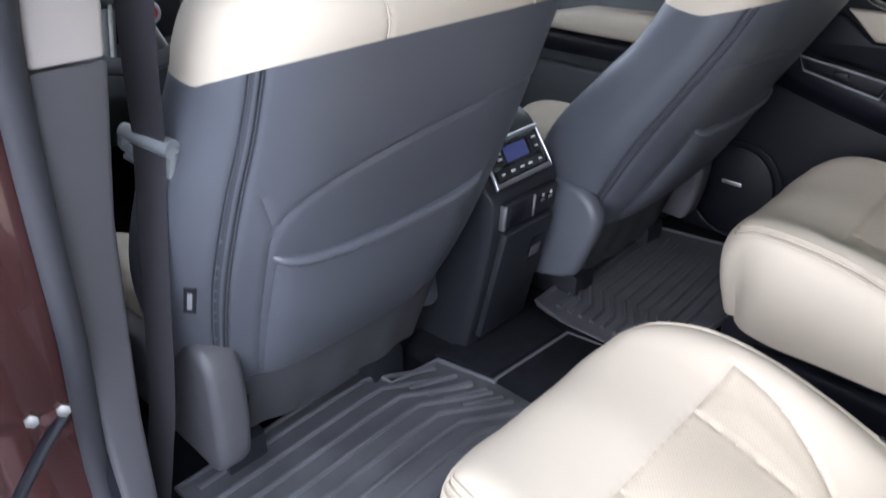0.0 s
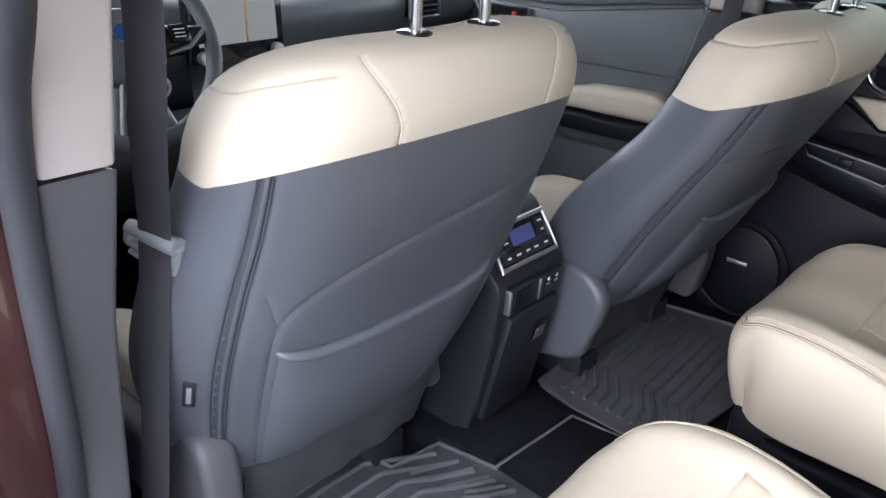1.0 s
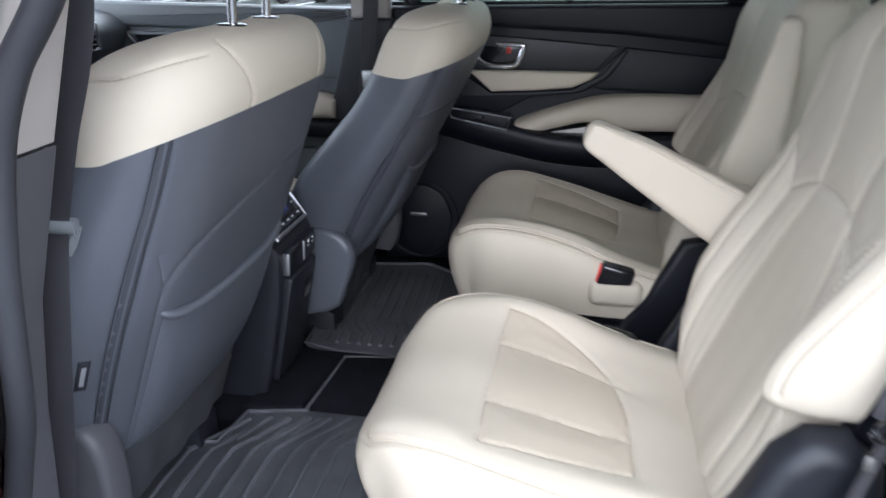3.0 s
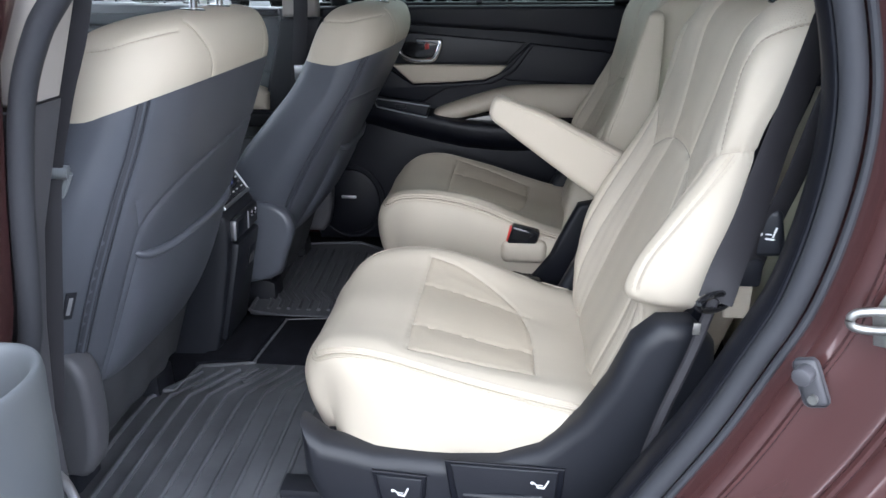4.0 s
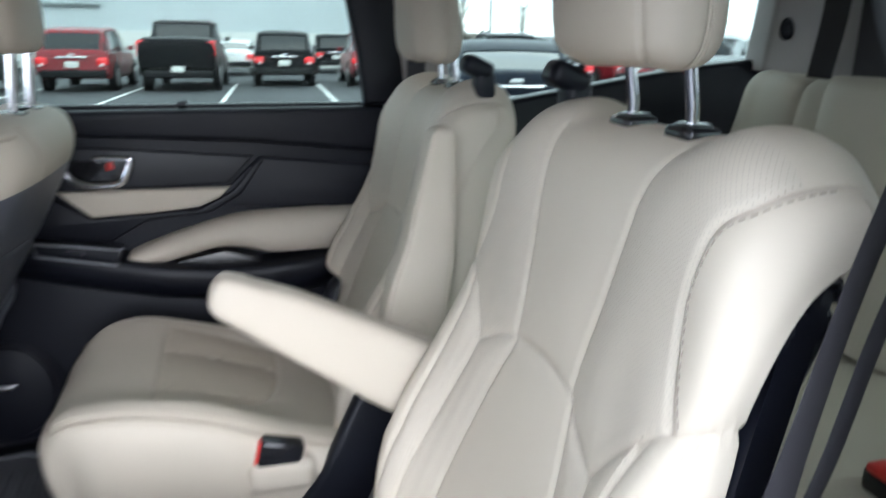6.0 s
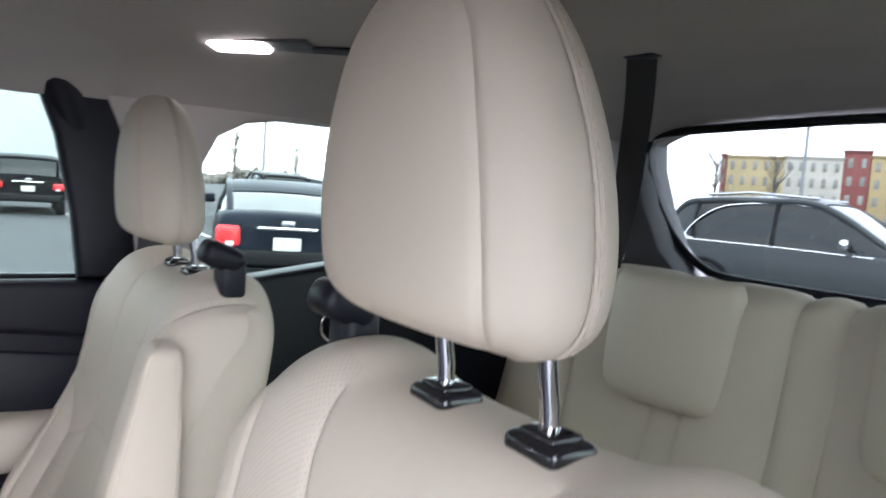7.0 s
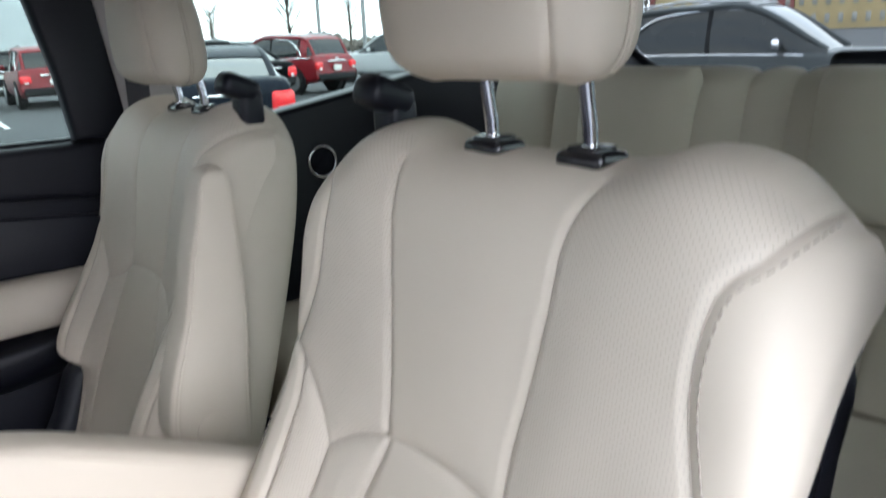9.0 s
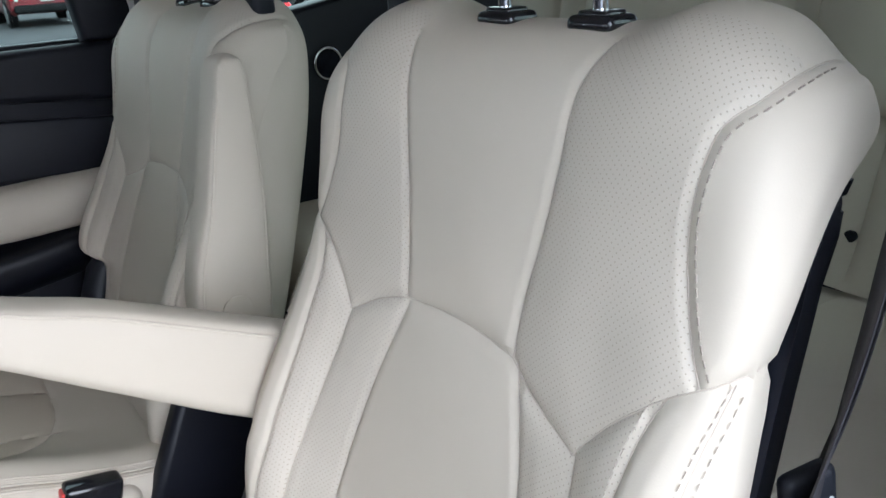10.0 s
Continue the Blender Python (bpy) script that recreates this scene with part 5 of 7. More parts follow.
    for k in range(24):
        f = k / 23
        v = lip_v * (1 - f) + 0.98 * f
        Pk, Nk = skin.at(us % nu_, v), skin.normal(us % nu_, v)
        lift = 0.004 + 0.012 * math.sin(math.pi * min(1, f * 1.02)) ** 0.6
        edge = (1 - 1.6 * np.abs(half) ** 8)[:, None]
        row = [bm.verts.new(p) for p in Pk + Nk * lift * edge]
        if prev:
            for j in range(n - 1):
                bm.faces.new((prev[j], prev[j + 1], row[j + 1], row[j]))
        prev = row
    part("map_pocket", bm, SEAT_DARK, seat, "slate vinyl map pocket")
    # lower cloth flap
    bm = bmesh.new()
    prev = None
    for k in range(8):
        f = k / 7
        pts = []
        for u in np.linspace(-2.9, 2.9, 30):
            p = skin.at(np.array(u % nu_), np.array(0.95))
            pts.append((p[0] * (1 - 0.03 * f), p[1] + 0.05 * f - 0.004 + 0.004 * math.sin(u * 5) * f, p[2] - 0.135 * f))
        row = [bm.verts.new(q) for q in pts]
        if prev:
            for j in range(29):
                bm.faces.new((prev[j], prev[j + 1], row[j + 1], row[j]))
        prev = row
    bmesh.ops.solidify(bm, geom=bm.faces[:], thickness=0.003)
    part("lower_flap", bm, CLOTH, seat, "charcoal cloth flap under the backrest")
    # label tag on the door-side seam
    uv = (sgn * 4.35) % nu_
    p, q = Vector(skin.at(np.array(uv), np.array(2.82))), Vector(skin.normal(np.array(uv), np.array(2.82)))
    e = Vector(skin.at(np.array(uv), np.array(3.1))) - p
    fm = Matrix((q.cross(e).normalized(), e.normalized(), q)).transposed().to_4x4()
    fm.translation = p + q * 0.001
    tag = part("airbag_tag", boxed((0, 0, 0), (0.016, 0.052, 0.003), m=fm, bevel=0.001), PLASTIC_GREY, seat, "small woven side tag")
    part("tag_mark", boxed((0, 0, 0.0018), (0.006, 0.034, 0.001), m=fm, bevel=0), TAG_GREY, tag)
    # headrest and posts
    top = rot @ Vector((0, 0.935 - oy, 1.287 - oz))
    for a in (-0.056, 0.056):
        q = Vector((a, top.y, top.z))
        part("headrest_post", tube([q - Vector((0, 0, 0.02)), q + Vector((0, -0.005, 0.05)), q + Vector((0, -0.012, 0.125))], 0.0068, 14), CHROME, seat, "chrome headrest post")
        bm = disc(bmesh.new(), q + Vector((0, 0, 0.004)), (0, -0.05, 1), 0.021, 0.010, 20, bevel=0.003)
        part("post_guide", bm, PLASTIC_GLOSS, seat, "black plastic post guide")
    headrest_mesh(LEATHER, seat, 0, top.y + 0.0, top.z + 0.10)
    # cushion
    rows = []
    for y, z, h in ((1.24, 0.66, 0.19), (1.29, 0.685, 0.225), (1.40, 0.705, 0.25), (1.52, 0.715, 0.25), (1.60, 0.70, 0.24), (1.63, 0.64, 0.22), (1.62, 0.57, 0.20)):
        rows.append([(s * h, y - oy - (0.03 if abs(s) > 0.95 else 0), max(z + 0.03 * math.exp(-((abs(s) - 0.8) / 0.2) ** 2) - 0.10 * (abs(s) > 0.98) - oz, 0.1)) for s in (-1, -0.97, -0.8, -0.5, -0.2, 0.2, 0.5, 0.8, 0.97, 1)])
    cs_ = Skin(rows)
    seams = [np.stack([np.full(40, u), np.linspace(0.3, 5.5, 40)], 1) for u in (2.6, 6.4)] + [np.stack([np.linspace(2.6, 6.4, 30), np.full(30, v)], 1) for v in (1.4, 2.3, 3.2)]
    part("cushion", cs_.build(60, 50, seams, 0.004, 0.005, puff=0.004)["skin"], LEATHER, seat)
    # frame below: recliner covers, rails
    for k in (-1, 1):
        if k == sgn:
            oth = [(1.10, 0.70), (1.115, 0.75), (1.15, 0.765), (1.20, 0.755), (1.26, 0.69), (1.55, 0.66), (1.60, 0.60), (1.55, 0.53), (1.20, 0.52), (1.13, 0.525), (1.105, 0.60)]
        else:
            oth = [(1.22, 0.53), (1.20, 0.60), (1.205, 0.65), (1.24, 0.69), (1.32, 0.70), (1.5, 0.68), (1.55, 0.60), (1.45, 0.53)] if sgn < 0 else [(1.158, 0.563), (1.103, 0.638), (1.080, 0.708), (1.093, 0.753), (1.133, 0.78), (1.188, 0.783), (1.278, 0.748), (1.36, 0.71), (1.50, 0.68), (1.55, 0.60), (1.45, 0.53)]
        part("recliner_cover", prism([(p[0] - oy, p[1] - oz) for p in spline(oth, 44, True)], "x", k * 0.232, k * (0.275 if k != sgn else 0.292), 0.016, 4), PILLAR_GREY if k == sgn else SEAT_DARK, seat, "charcoal plastic recliner cover")
        rx_ = k * (0.21 if k == sgn else 0.115)
        rail = part("seat_rail", boxed((rx_, 1.42 - oy, 0.50 - oz), (0.055, 0.42, 0.035), bevel=0.006), PLASTIC, seat, "black seat rail")
        y0 = 1.186 - oy
        bm = prism([(y0, 0.425 - oz), (y0, 0.495 - oz), (y0 + 0.02, 0.505 - oz), (y0 + 0.16, 0.515 - oz), (y0 + 0.16, 0.425 - oz)], "x", rx_ - 0.038, rx_ + 0.038, 0.004)
        part("rail_cover", bm, PLASTIC_GREY, rail, "charcoal plastic rail end cover")
    part("under_pan", boxed((0, 1.38 - oy, 0.575 - oz), (0.40, 0.40, 0.07), bevel=0.015), PLASTIC, seat)
    return seat


front_driver = front_seat(-1, -0.366, 0.0, 0.0, 0.0, "driver's seat with slate vinyl back and ivory leather shoulders")
front_passenger = front_seat(1, 0.385, -0.108, 0.0, 6.5, "front passenger seat with slate vinyl back, reclined a little")

# ---- centre console, rear face ----
con = thing("centre_console", "black centre console with rear climate panel and usb sockets", "car console", at=pose(0, 1.15, 0.45))
CO = lambda x, y, z: (x, y - 1.15, z - 0.45)
prof = ((0.43, 1.132, 0.088), (0.52, 1.108, 0.087), (0.62, 1.085, 0.087), (0.72, 1.066, 0.088), (0.80, 1.060, 0.09), (0.835, 1.085, 0.092), (0.90, 1.125, 0.092), (0.925, 1.16, 0.088))
rows = []
for z, y, h in prof:
    rows.append([CO(x, yy, z) for x, yy in ((-h * 1.25, y + 0.5), (-h * 1.22, y + 0.25), (-h * 1.15, y + 0.06), (-h * 1.08, y + 0.012), (-h * 0.95, y + 0.001), (-h * 0.5, y), (0, y), (h * 0.5, y), (h * 0.95, y + 0.001), (h * 1.08, y + 0.012), (h * 1.15, y + 0.06), (h * 1.22, y + 0.25), (h * 1.25, y + 0.5))])
bm = Skin(rows).build(60, 50)["skin"]
part("console_body", bm, PLASTIC_GREY, con, "black console housing")
part("console_top", boxed(CO(0, 1.45, 0.885), (0.21, 0.56, 0.07), bevel=0.02, seg=3), LEATHER, con, "ivory padded console lid")
part("tunnel_side", boxed(CO(0, 1.75, 0.65), (0.20, 0.7, 0.42), bevel=0.03), PLASTIC_GREY, con)
# climate panel, tipped back
face = Matrix.Translation(CO(0, 1.096, 0.859)) @ Matrix.Rotation(radians(-32), 4, "X") @ Matrix.Diagonal((1.08, 1, 0.97, 1))


def on_face(name, c, s, mat, parent, label="", bevel=0.002, m=face):
    b = boxed(c, s, bevel=bevel)
    bmesh.ops.transform(b, matrix=m, verts=b.verts[:])
    return part(name, b, mat, parent, label)


panel = on_face("climate_panel", (0, 0.002, 0), (0.148, 0.022, 0.082), PLASTIC_GLOSS, con, "gloss black rear climate panel", 0.004)
b = tube([face @ Vector(p) for p in ((-0.073, -0.010, 0.040), (-0.073, -0.010, -0.040), (0.073, -0.010, -0.040), (0.073, -0.010, 0.040))], 0.0058, 10, closed=True, flat=0.6, up=(0, 1, 0))
part("silver_frame", b, SATIN, panel, "satin silver frame")
on_face("lcd", (0.002, -0.0100, 0.010), (0.060, 0.003, 0.030), SCREEN_BLUE, panel, "small blue display")
on_face("left_keys", (-0.045, -0.010, 0.010), (0.024, 0.004, 0.030), PLASTIC_GREY, panel)
on_face("right_keys", (0.051, -0.010, 0.012), (0.022, 0.004, 0.036), PLASTIC_GREY, panel)
on_face("lower_keys", (0.0, -0.0105, -0.022), (0.126, 0.004, 0.018), PLASTIC_GREY, panel)
for x, z, w in ((-0.05, -0.022, 0.008), (-0.025, -0.022, 0.010), (0.0, -0.022, 0.010), (0.022, -0.022, 0.010), (0.05, -0.022, 0.008), (0.053, 0.022, 0.010), (0.053, 0.004, 0.008), (-0.045, 0.016, 0.012), (-0.045, 0.006, 0.010)):
    on_face("key_mark", (x, -0.0130, z), (w, 0.0012, 0.0035), WHITE_MARK, panel, bevel=0)
face2 = Matrix.Translation(CO(0, 1.056, 0.775)) @ Matrix.Rotation(radians(4), 4, "X")
tray = on_face("socket_panel", (0, 0.0, 0), (0.158, 0.016, 0.052), PLASTIC_GREY, con, "usb socket panel", 0.004, face2)
on_face("silver_edge", (-0.078, -0.003, 0), (0.006, 0.014, 0.050), SATIN, tray, "", 0.002, face2)
on_face("blank_cover", (-0.040, -0.008, 0), (0.050, 0.004, 0.040), PLASTIC, tray, "", 0.002, face2)
on_face("slot_rim", (0.006, -0.009, 0.0), (0.005, 0.005, 0.044), SATIN, tray, "", 0.0015, face2)
for x in (0.030, 0.055):
    k = on_face("usb_socket", (x, -0.008, 0.004), (0.016, 0.004, 0.012), PLASTIC_GLOSS, tray, "", 0.001, face2)
    on_face("socket_mark", (x, -0.011, 0.014), (0.006, 0.001, 0.006), WHITE_MARK, k, "", 0, face2)
    on_face("socket_slot", (x, -0.0105, 0.004), (0.011, 0.001, 0.004), SATIN, k, "", 0, face2)
face3 = Matrix.Translation(CO(0, 1.086, 0.61)) @ Matrix.Rotation(radians(13), 4, "X")
lid = on_face("lower_door", (0, 0.0, 0), (0.148, 0.024, 0.27), PLASTIC_GREY, con, "black pocket door in the console", 0.008, face3)
on_face("finger_recess", (0.035, -0.011, 0.065), (0.046, 0.004, 0.056), PLASTIC, lid, "", 0.004, face3)
on_face("latch", (0.035, -0.013, 0.058), (0.030, 0.004, 0.026), STEEL, lid, "small silver latch", 0.003, face3)

# ---- rubber floor mats ----
def floor_mat(name, outline, runs, label, z=0.447):
    mt = thing(name, label, "car mat", at=pose(0, 0, 0))
    part("mat_sheet", prism(outline, "z", z - 0.012, z, 0.003), RUBBER, mt)
    part("raised_rim", tube([(x, y, z + 0.002) for x, y in outline], 0.0055, 8, closed=True), RUBBER, mt)
    for r in runs:
        part("rib", tube([(x, y, z + 0.002) for x, y in r], 0.0056, 8), RUBBER, mt, smooth=True)
    return mt


left_o = [(-0.69, 1.225), (-0.28, 1.240), (-0.268, 1.16), (-0.155, 1.145), (-0.13, 1.02), (0.10, 1.005), (0.13, 0.80), (-0.10, 0.74), (-0.30, 0.70), (-0.69, 0.70)]
runs = []
for i in range(11):
    y = 1.205 - i * 0.043
    xr = -0.30 + 0.008 * i
    runs.append([(-0.665, y - 0.005), (xr - 0.08, y + 0.004), (xr, y + 0.002), (xr + 0.085, y - 0.055), (xr + 0.12, y - 0.075)])
for i in range(4):
    runs.append([(-0.255 + 0.012 * i, 1.125 - 0.036 * i), (-0.165 + 0.004 * i, 1.085 - 0.036 * i)])
floor_mat("floor_mat", left_o, runs, "black ribbed rubber floor mat behind the driver's seat")
right_o = [(0.125, 1.02), (0.155, 1.13), (0.665, 1.155), (0.70, 0.92), (0.62, 0.80), (0.40, 0.78), (0.13, 0.82)]
runs = []
for i in range(11):
    y = 1.130 - i * 0.029
    runs.append([(0.64 - 0.004 * i, y + 0.012), (0.36, y), (0.29, y - 0.002), (0.225, y - 0.045), (0.17, y - 0.050)])
floor_mat("floor_mat", right_o, runs, "black ribbed rubber floor mat behind the passenger seat")
solid("carpet_pad", prism([(-0.125, 1.03), (0.09, 1.015), (0.11, 1.12), (-0.15, 1.16)], "z", 0.44, 0.458, 0.004), CARPET, "black carpet patch at the console foot", "carpet", "structure")

# ---- dashboard, steering wheel, screen ----
dash = thing("dashboard", "slate dashboard with vents and a storage ledge", "dashboard", at=pose(0, 2.0, 1.0))
rows = []
for x in np.linspace(-0.80, 0.80, 17):
    hood = 0.05 * math.exp(-((x + 0.37) / 0.17) ** 2)
    rows.append([(x, y - 2.0 + 0.05 * abs(x), z - 1.0) for y, z in ((2.40, 1.15), (2.15, 1.215 + hood), (1.98, 1.225 + hood), (1.90, 1.205 + hood), (1.87, 1.16 + hood * 0.5), (1.90, 1.09), (1.95, 1.06), (1.97, 1.0), (1.93, 0.95), (1.95, 0.85), (2.1, 0.7))])
part("dash_top", Skin(rows).build(70, 60)["skin"], DASH, dash, "slate soft dashboard")
part("ledge_trim", boxed((0.45, -0.06, 0.02), (0.56, 0.03, 0.035), m=Matrix.Rotation(radians(4), 4, "Z"), bevel=0.01), LEATHER, dash, "ivory dash inlay")
part("lower_ledge", boxed((0.45, -0.055, -0.045), (0.58, 0.05, 0.03), m=Matrix.Rotation(radians(4), 4, "Z"), bevel=0.01), LEATHER, dash, "")
for x in (0.53, -0.64):
    v = part("vent", boxed((x, -0.125 + 0.05 * abs(x), 0.165), (0.12, 0.04, 0.075), bevel=0.008), PLASTIC_GLOSS, dash, "air vent with slats")
    part("vent_rim", tube([(x + a * 0.06, -0.148 + 0.05 * abs(x), 0.165 + b * 0.037) for a, b in ((-1, -1), (1, -1), (1, 1), (-1, 1))], 0.003, 6, closed=True, up=(0, 1, 0)), SATIN, v)
    for j in range(4):
        part("slat", boxed((x, -0.147 + 0.05 * abs(x), 0.142 + 0.015 * j), (0.105, 0.012, 0.004), bevel=0.001), PLASTIC_GREY, v)
scr = part("touchscreen", boxed((-0.08, -0.125, 0.165), (0.245, 0.03, 0.150), bevel=0.008), PLASTIC_GLOSS, dash, "touchscreen showing a pale map")
part("display", boxed((-0.08, -0.142, 0.180), (0.200, 0.003, 0.104), bevel=0), SCREEN_MAP, scr, "pale map display")
part("map_road", boxed((-0.06, -0.1445, 0.180), (0.004, 0.001, 0.104), m=None, bevel=0), material("map_road_line", (0.75, 0.45, 0.12), 0.5, bump=0), scr)
for x in (-0.175, 0.015):
    part("knob", disc(bmesh.new(), (x, -0.146, 0.105), (0, 1, 0), 0.014, 0.022, 24, bevel=0.002), SATIN, scr, "silver knob")

wheel = thing("steering_wheel", "black leather steering wheel with silver spokes and a blue oval badge", "steering wheel", at=pose(-0.425, 1.69, 1.185, -24, 0, 0))
part("rim", torus(bmesh.new(), (0, 0, 0), (0, 1, 0), 0.180, 0.0155, 56, 14), DASH, wheel, "leather wheel rim")
rows = []
for y, k in ((0.03, 0.9), (0.0, 1.0), (-0.016, 0.96), (-0.024, 0.82), (-0.028, 0.5), (-0.029, 0.1)):
    rows.append([(0.082 * k * math.copysign(abs(math.cos(t)) ** 0.8, math.cos(t)), y, (0.062 if math.sin(t) > 0 else 0.078) * k * math.copysign(abs(math.sin(t)) ** 0.8, math.sin(t))) for t in np.linspace(0, 2 * math.pi, 25)[:-1]])
part("hub", Skin(rows, closed=True).build(48, 24)["skin"], DASH, wheel, "slate airbag cover")
for ang in (0, 180, 252, 288):
    d = Vector((math.cos(radians(ang)), 0, math.sin(radians(ang))))
    low = ang > 200
    sp = part("spoke", tube([d * 0.06, d * 0.12, d * 0.172], [0.014, 0.012, 0.010] if low else [0.030, 0.022, 0.016], 10, flat=0.5, up=(0, 1, 0)), PLASTIC_GREY if not low else DASH, wheel)
    if not low:
        part("spoke_trim", tube([d * 0.080 + Vector((0, -0.014, -0.030)), d * 0.125 + Vector((0, -0.013, -0.022)), d * 0.165 + Vector((0, -0.010, 0.006))], [0.004, 0.005, 0.0035], 8), STEEL, sp, "silver spoke trim")
        part("thumb_keys", boxed((d.x * 0.112, -0.014, 0.004), (0.040, 0.008, 0.034), bevel=0.004), PLASTIC_GLOSS, sp)
        for dz in (-0.007, 0.0, 0.007):
            part("key_mark", boxed((d.x * 0.112, -0.0185, 0.004 + dz), (0.022, 0.001, 0.0018), bevel=0), WHITE_MARK, sp)
    else:
        part("spoke_trim", tube([d * 0.075 + Vector((0, -0.014, 0)), d * 0.165 + Vector((0, -0.010, 0))], 0.0035, 8), STEEL, sp, "silver spoke trim")
bg = part("badge", disc(bmesh.new(), (0, -0.030, 0.012), (0, 1, 0), 0.015, 0.004, 28), material("blue_badge", (0.03, 0.09, 0.30), 0.25, vary=0.05, bump=0), wheel, "blue oval badge")
part("badge_ring", torus(bmesh.new(), (0, -0.032, 0.012), (0, 1, 0), 0.0155, 0.0016, 28, 6), CHROME, bg)
part("column", tube([(0, 0.02, -0.01), (0, 0.25, -0.02)], 0.05, 16, up=(1, 0, 0)), DASH, wheel)
kk = thing("ignition_switch", "round push-button switch with a silver ring beside the steering column", "switch", at=pose(-0.279, 1.86, 1.057))
part("ring", torus(bmesh.new(), (0, 0, 0), (0, 1, 0), 0.020, 0.004, 28, 8), SATIN, kk)
part("button", disc(bmesh.new(), (0, 0.004, 0), (0, 1, 0), 0.017, 0.01, 24), RED_PLASTIC, kk)
part("backing", boxed((0, 0.03, 0.0), (0.16, 0.04, 0.12), bevel=0.01), PLASTIC, kk)

# ---- belts ----
def belt(name, pts, sides, label, width=0.047, n=40):
    P = spline(pts, n)
    S = spline(sides, n)
    b = thing(name, label, "seat belt", "seat belts", at=pose(*pts[0]))
    o = Vector(pts[0])
    part("webbing", strap([Vector(p) - o for p in P], S, width), WEBBING, b, "grey-brown woven webbing")
    return b, o


# driver's belt down the front pillar
b1, o = belt("seat_belt", [(-0.70, 0.93, 1.60), (-0.70, 0.967, 1.346), (-0.688, 1.03, 1.20), (-0.678, 1.075, 1.09), (-0.69, 1.096, 0.957), (-0.71, 1.13, 0.724), (-0.72, 1.155, 0.62), (-0.735, 1.18, 0.50)], [(-0.29, 0.96, 0.1)] * 8, "grey seat belt hanging from the front pillar with a plastic guide", 0.048)
ga, gb = Vector((-0.685, 1.118, 1.092)) - o, Vector((-0.665, 1.048, 1.082)) - o
g = tube([ga, ga.lerp(gb, 0.5), gb], [0.009, 0.0105, 0.011], 14)
dn = Vector((0.0, 0.018, -0.036))
tube([ga + dn * 0.55, gb + dn], 0.0055, 10, g)
tube([ga, ga + dn * 0.55], 0.006, 8, g)
tube([gb, gb + dn], 0.0065, 8, g)
tube([ga + dn * 0.9 + Vector((0, -0.006, 0)), gb + dn * 1.25], 0.004, 8, g)
part("belt_guide", g, GUIDE, b1, "grey plastic belt guide")
# near second-row belt across the seat's outer shoulder
b2, o = belt("seat_belt", [(-0.735, -0.01, 1.62), (-0.700, 0.015, 1.42), (-0.674, 0.036, 1.26), (-0.672, 0.062, 1.144), (-0.667, 0.080, 1.038), (-0.668, 0.098, 0.968), (-0.684, 0.114, 0.920)], [(-0.45, 0.85, 0.25)] * 3 + [(-0.40, 0.88, 0.2)] + [(-0.2, 0.95, 0.2), (0.05, 1, 0.1), (0.3, 0.9, 0.1)], "dark seat belt across the shoulder of the near captain's seat", 0.047)
g = tube([(-0.690 + 0.026 * math.cos(t), 0.116 - 0.030 * math.cos(t), 0.922 + 0.012 * math.sin(t) - 0.006 * math.cos(t)) for t in np.linspace(0, 2 * math.pi, 25)[:-1]], 0.005, 8, closed=True)
bmesh.ops.translate(g, vec=-o, verts=g.verts[:])
part("tongue", g, PLASTIC_GLOSS, b2, "black belt tongue loop")
g = boxed((-0.712 - o.x, 0.142 - o.y, 0.890 - o.z), (0.003, 0.010, 0.018), bevel=0.001)
part("latch_plate", g, STEEL, b2, "steel latch plate")
low = [Vector(p) - o for p in spline([(-0.686, 0.116, 0.925), (-0.700, 0.142, 0.84), (-0.717, 0.178, 0.74), (-0.732, 0.215, 0.60), (-0.742, 0.24, 0.50)], 30)]
part("folded_webbing", strap(low, [(0.35, 0.9, 0.2)] * 30, 0.015, 0.006), WEBBING, b2, "twisted lower belt webbing")
# recline strap with its handle beside the seat shell
b3, o = belt("recline_strap", [(-0.668, -0.012, 1.27), (-0.664, 0.006, 1.20), (-0.66, 0.026, 1.10), (-0.652, 0.046, 1.02), (-0.651, 0.060, 0.955), (-0.650, 0.066, 0.935)], [(-0.4, 0.9, 0.2)] * 6, "dark recline strap with a printed handle beside the seat shell", 0.036)
frm = Matrix.Translation(Vector((-0.652, 0.046, 1.012)) - o) @ Matrix.Rotation(radians(-22), 4, "Z") @ Matrix.Rotation(radians(-12), 4, "X")
pk = part("strap_handle", boxed((0, 0, 0), (0.016, 0.040, 0.066), m=frm, bevel=0.0075, seg=4), PLASTIC_GREY, b3, "black strap handle")
g = bmesh.new()
disc(g, frm @ Vector((-0.0084, 0.009, 0.002)), frm.to_3x3() @ Vector((1, 0, 0)), 0.0025, 0.001, 12)
for dy, dz, w, h, turn in ((-0.002, -0.006, 0.012, 0.0025, 10), (-0.009, 0.003, 0.0025, 0.015, 24), (-0.001, 0.001, 0.008, 0.0018, 10)):
    box(g, (0, 0, 0), (0.001, w, h), frm @ Matrix.Translation((-0.0084, dy, dz)) @ Matrix.Rotation(radians(turn), 4, "X"))
part("symbol", g, WHITE_MARK, pk, "white recline symbol")
part("belt_stem", boxed((-0.650 - o.x, 0.062 - o.y, 0.952 - o.z), (0.018, 0.032, 0.042), bevel=0.006), PLASTIC_GREY, b3)
part("strap_tab", boxed((-0.648 - o.x, 0.072 - o.y, 0.908 - o.z), (0.006, 0.036, 0.060), m=None, bevel=0.0025), LEATHER, b3, "pale cloth tab under the stem")
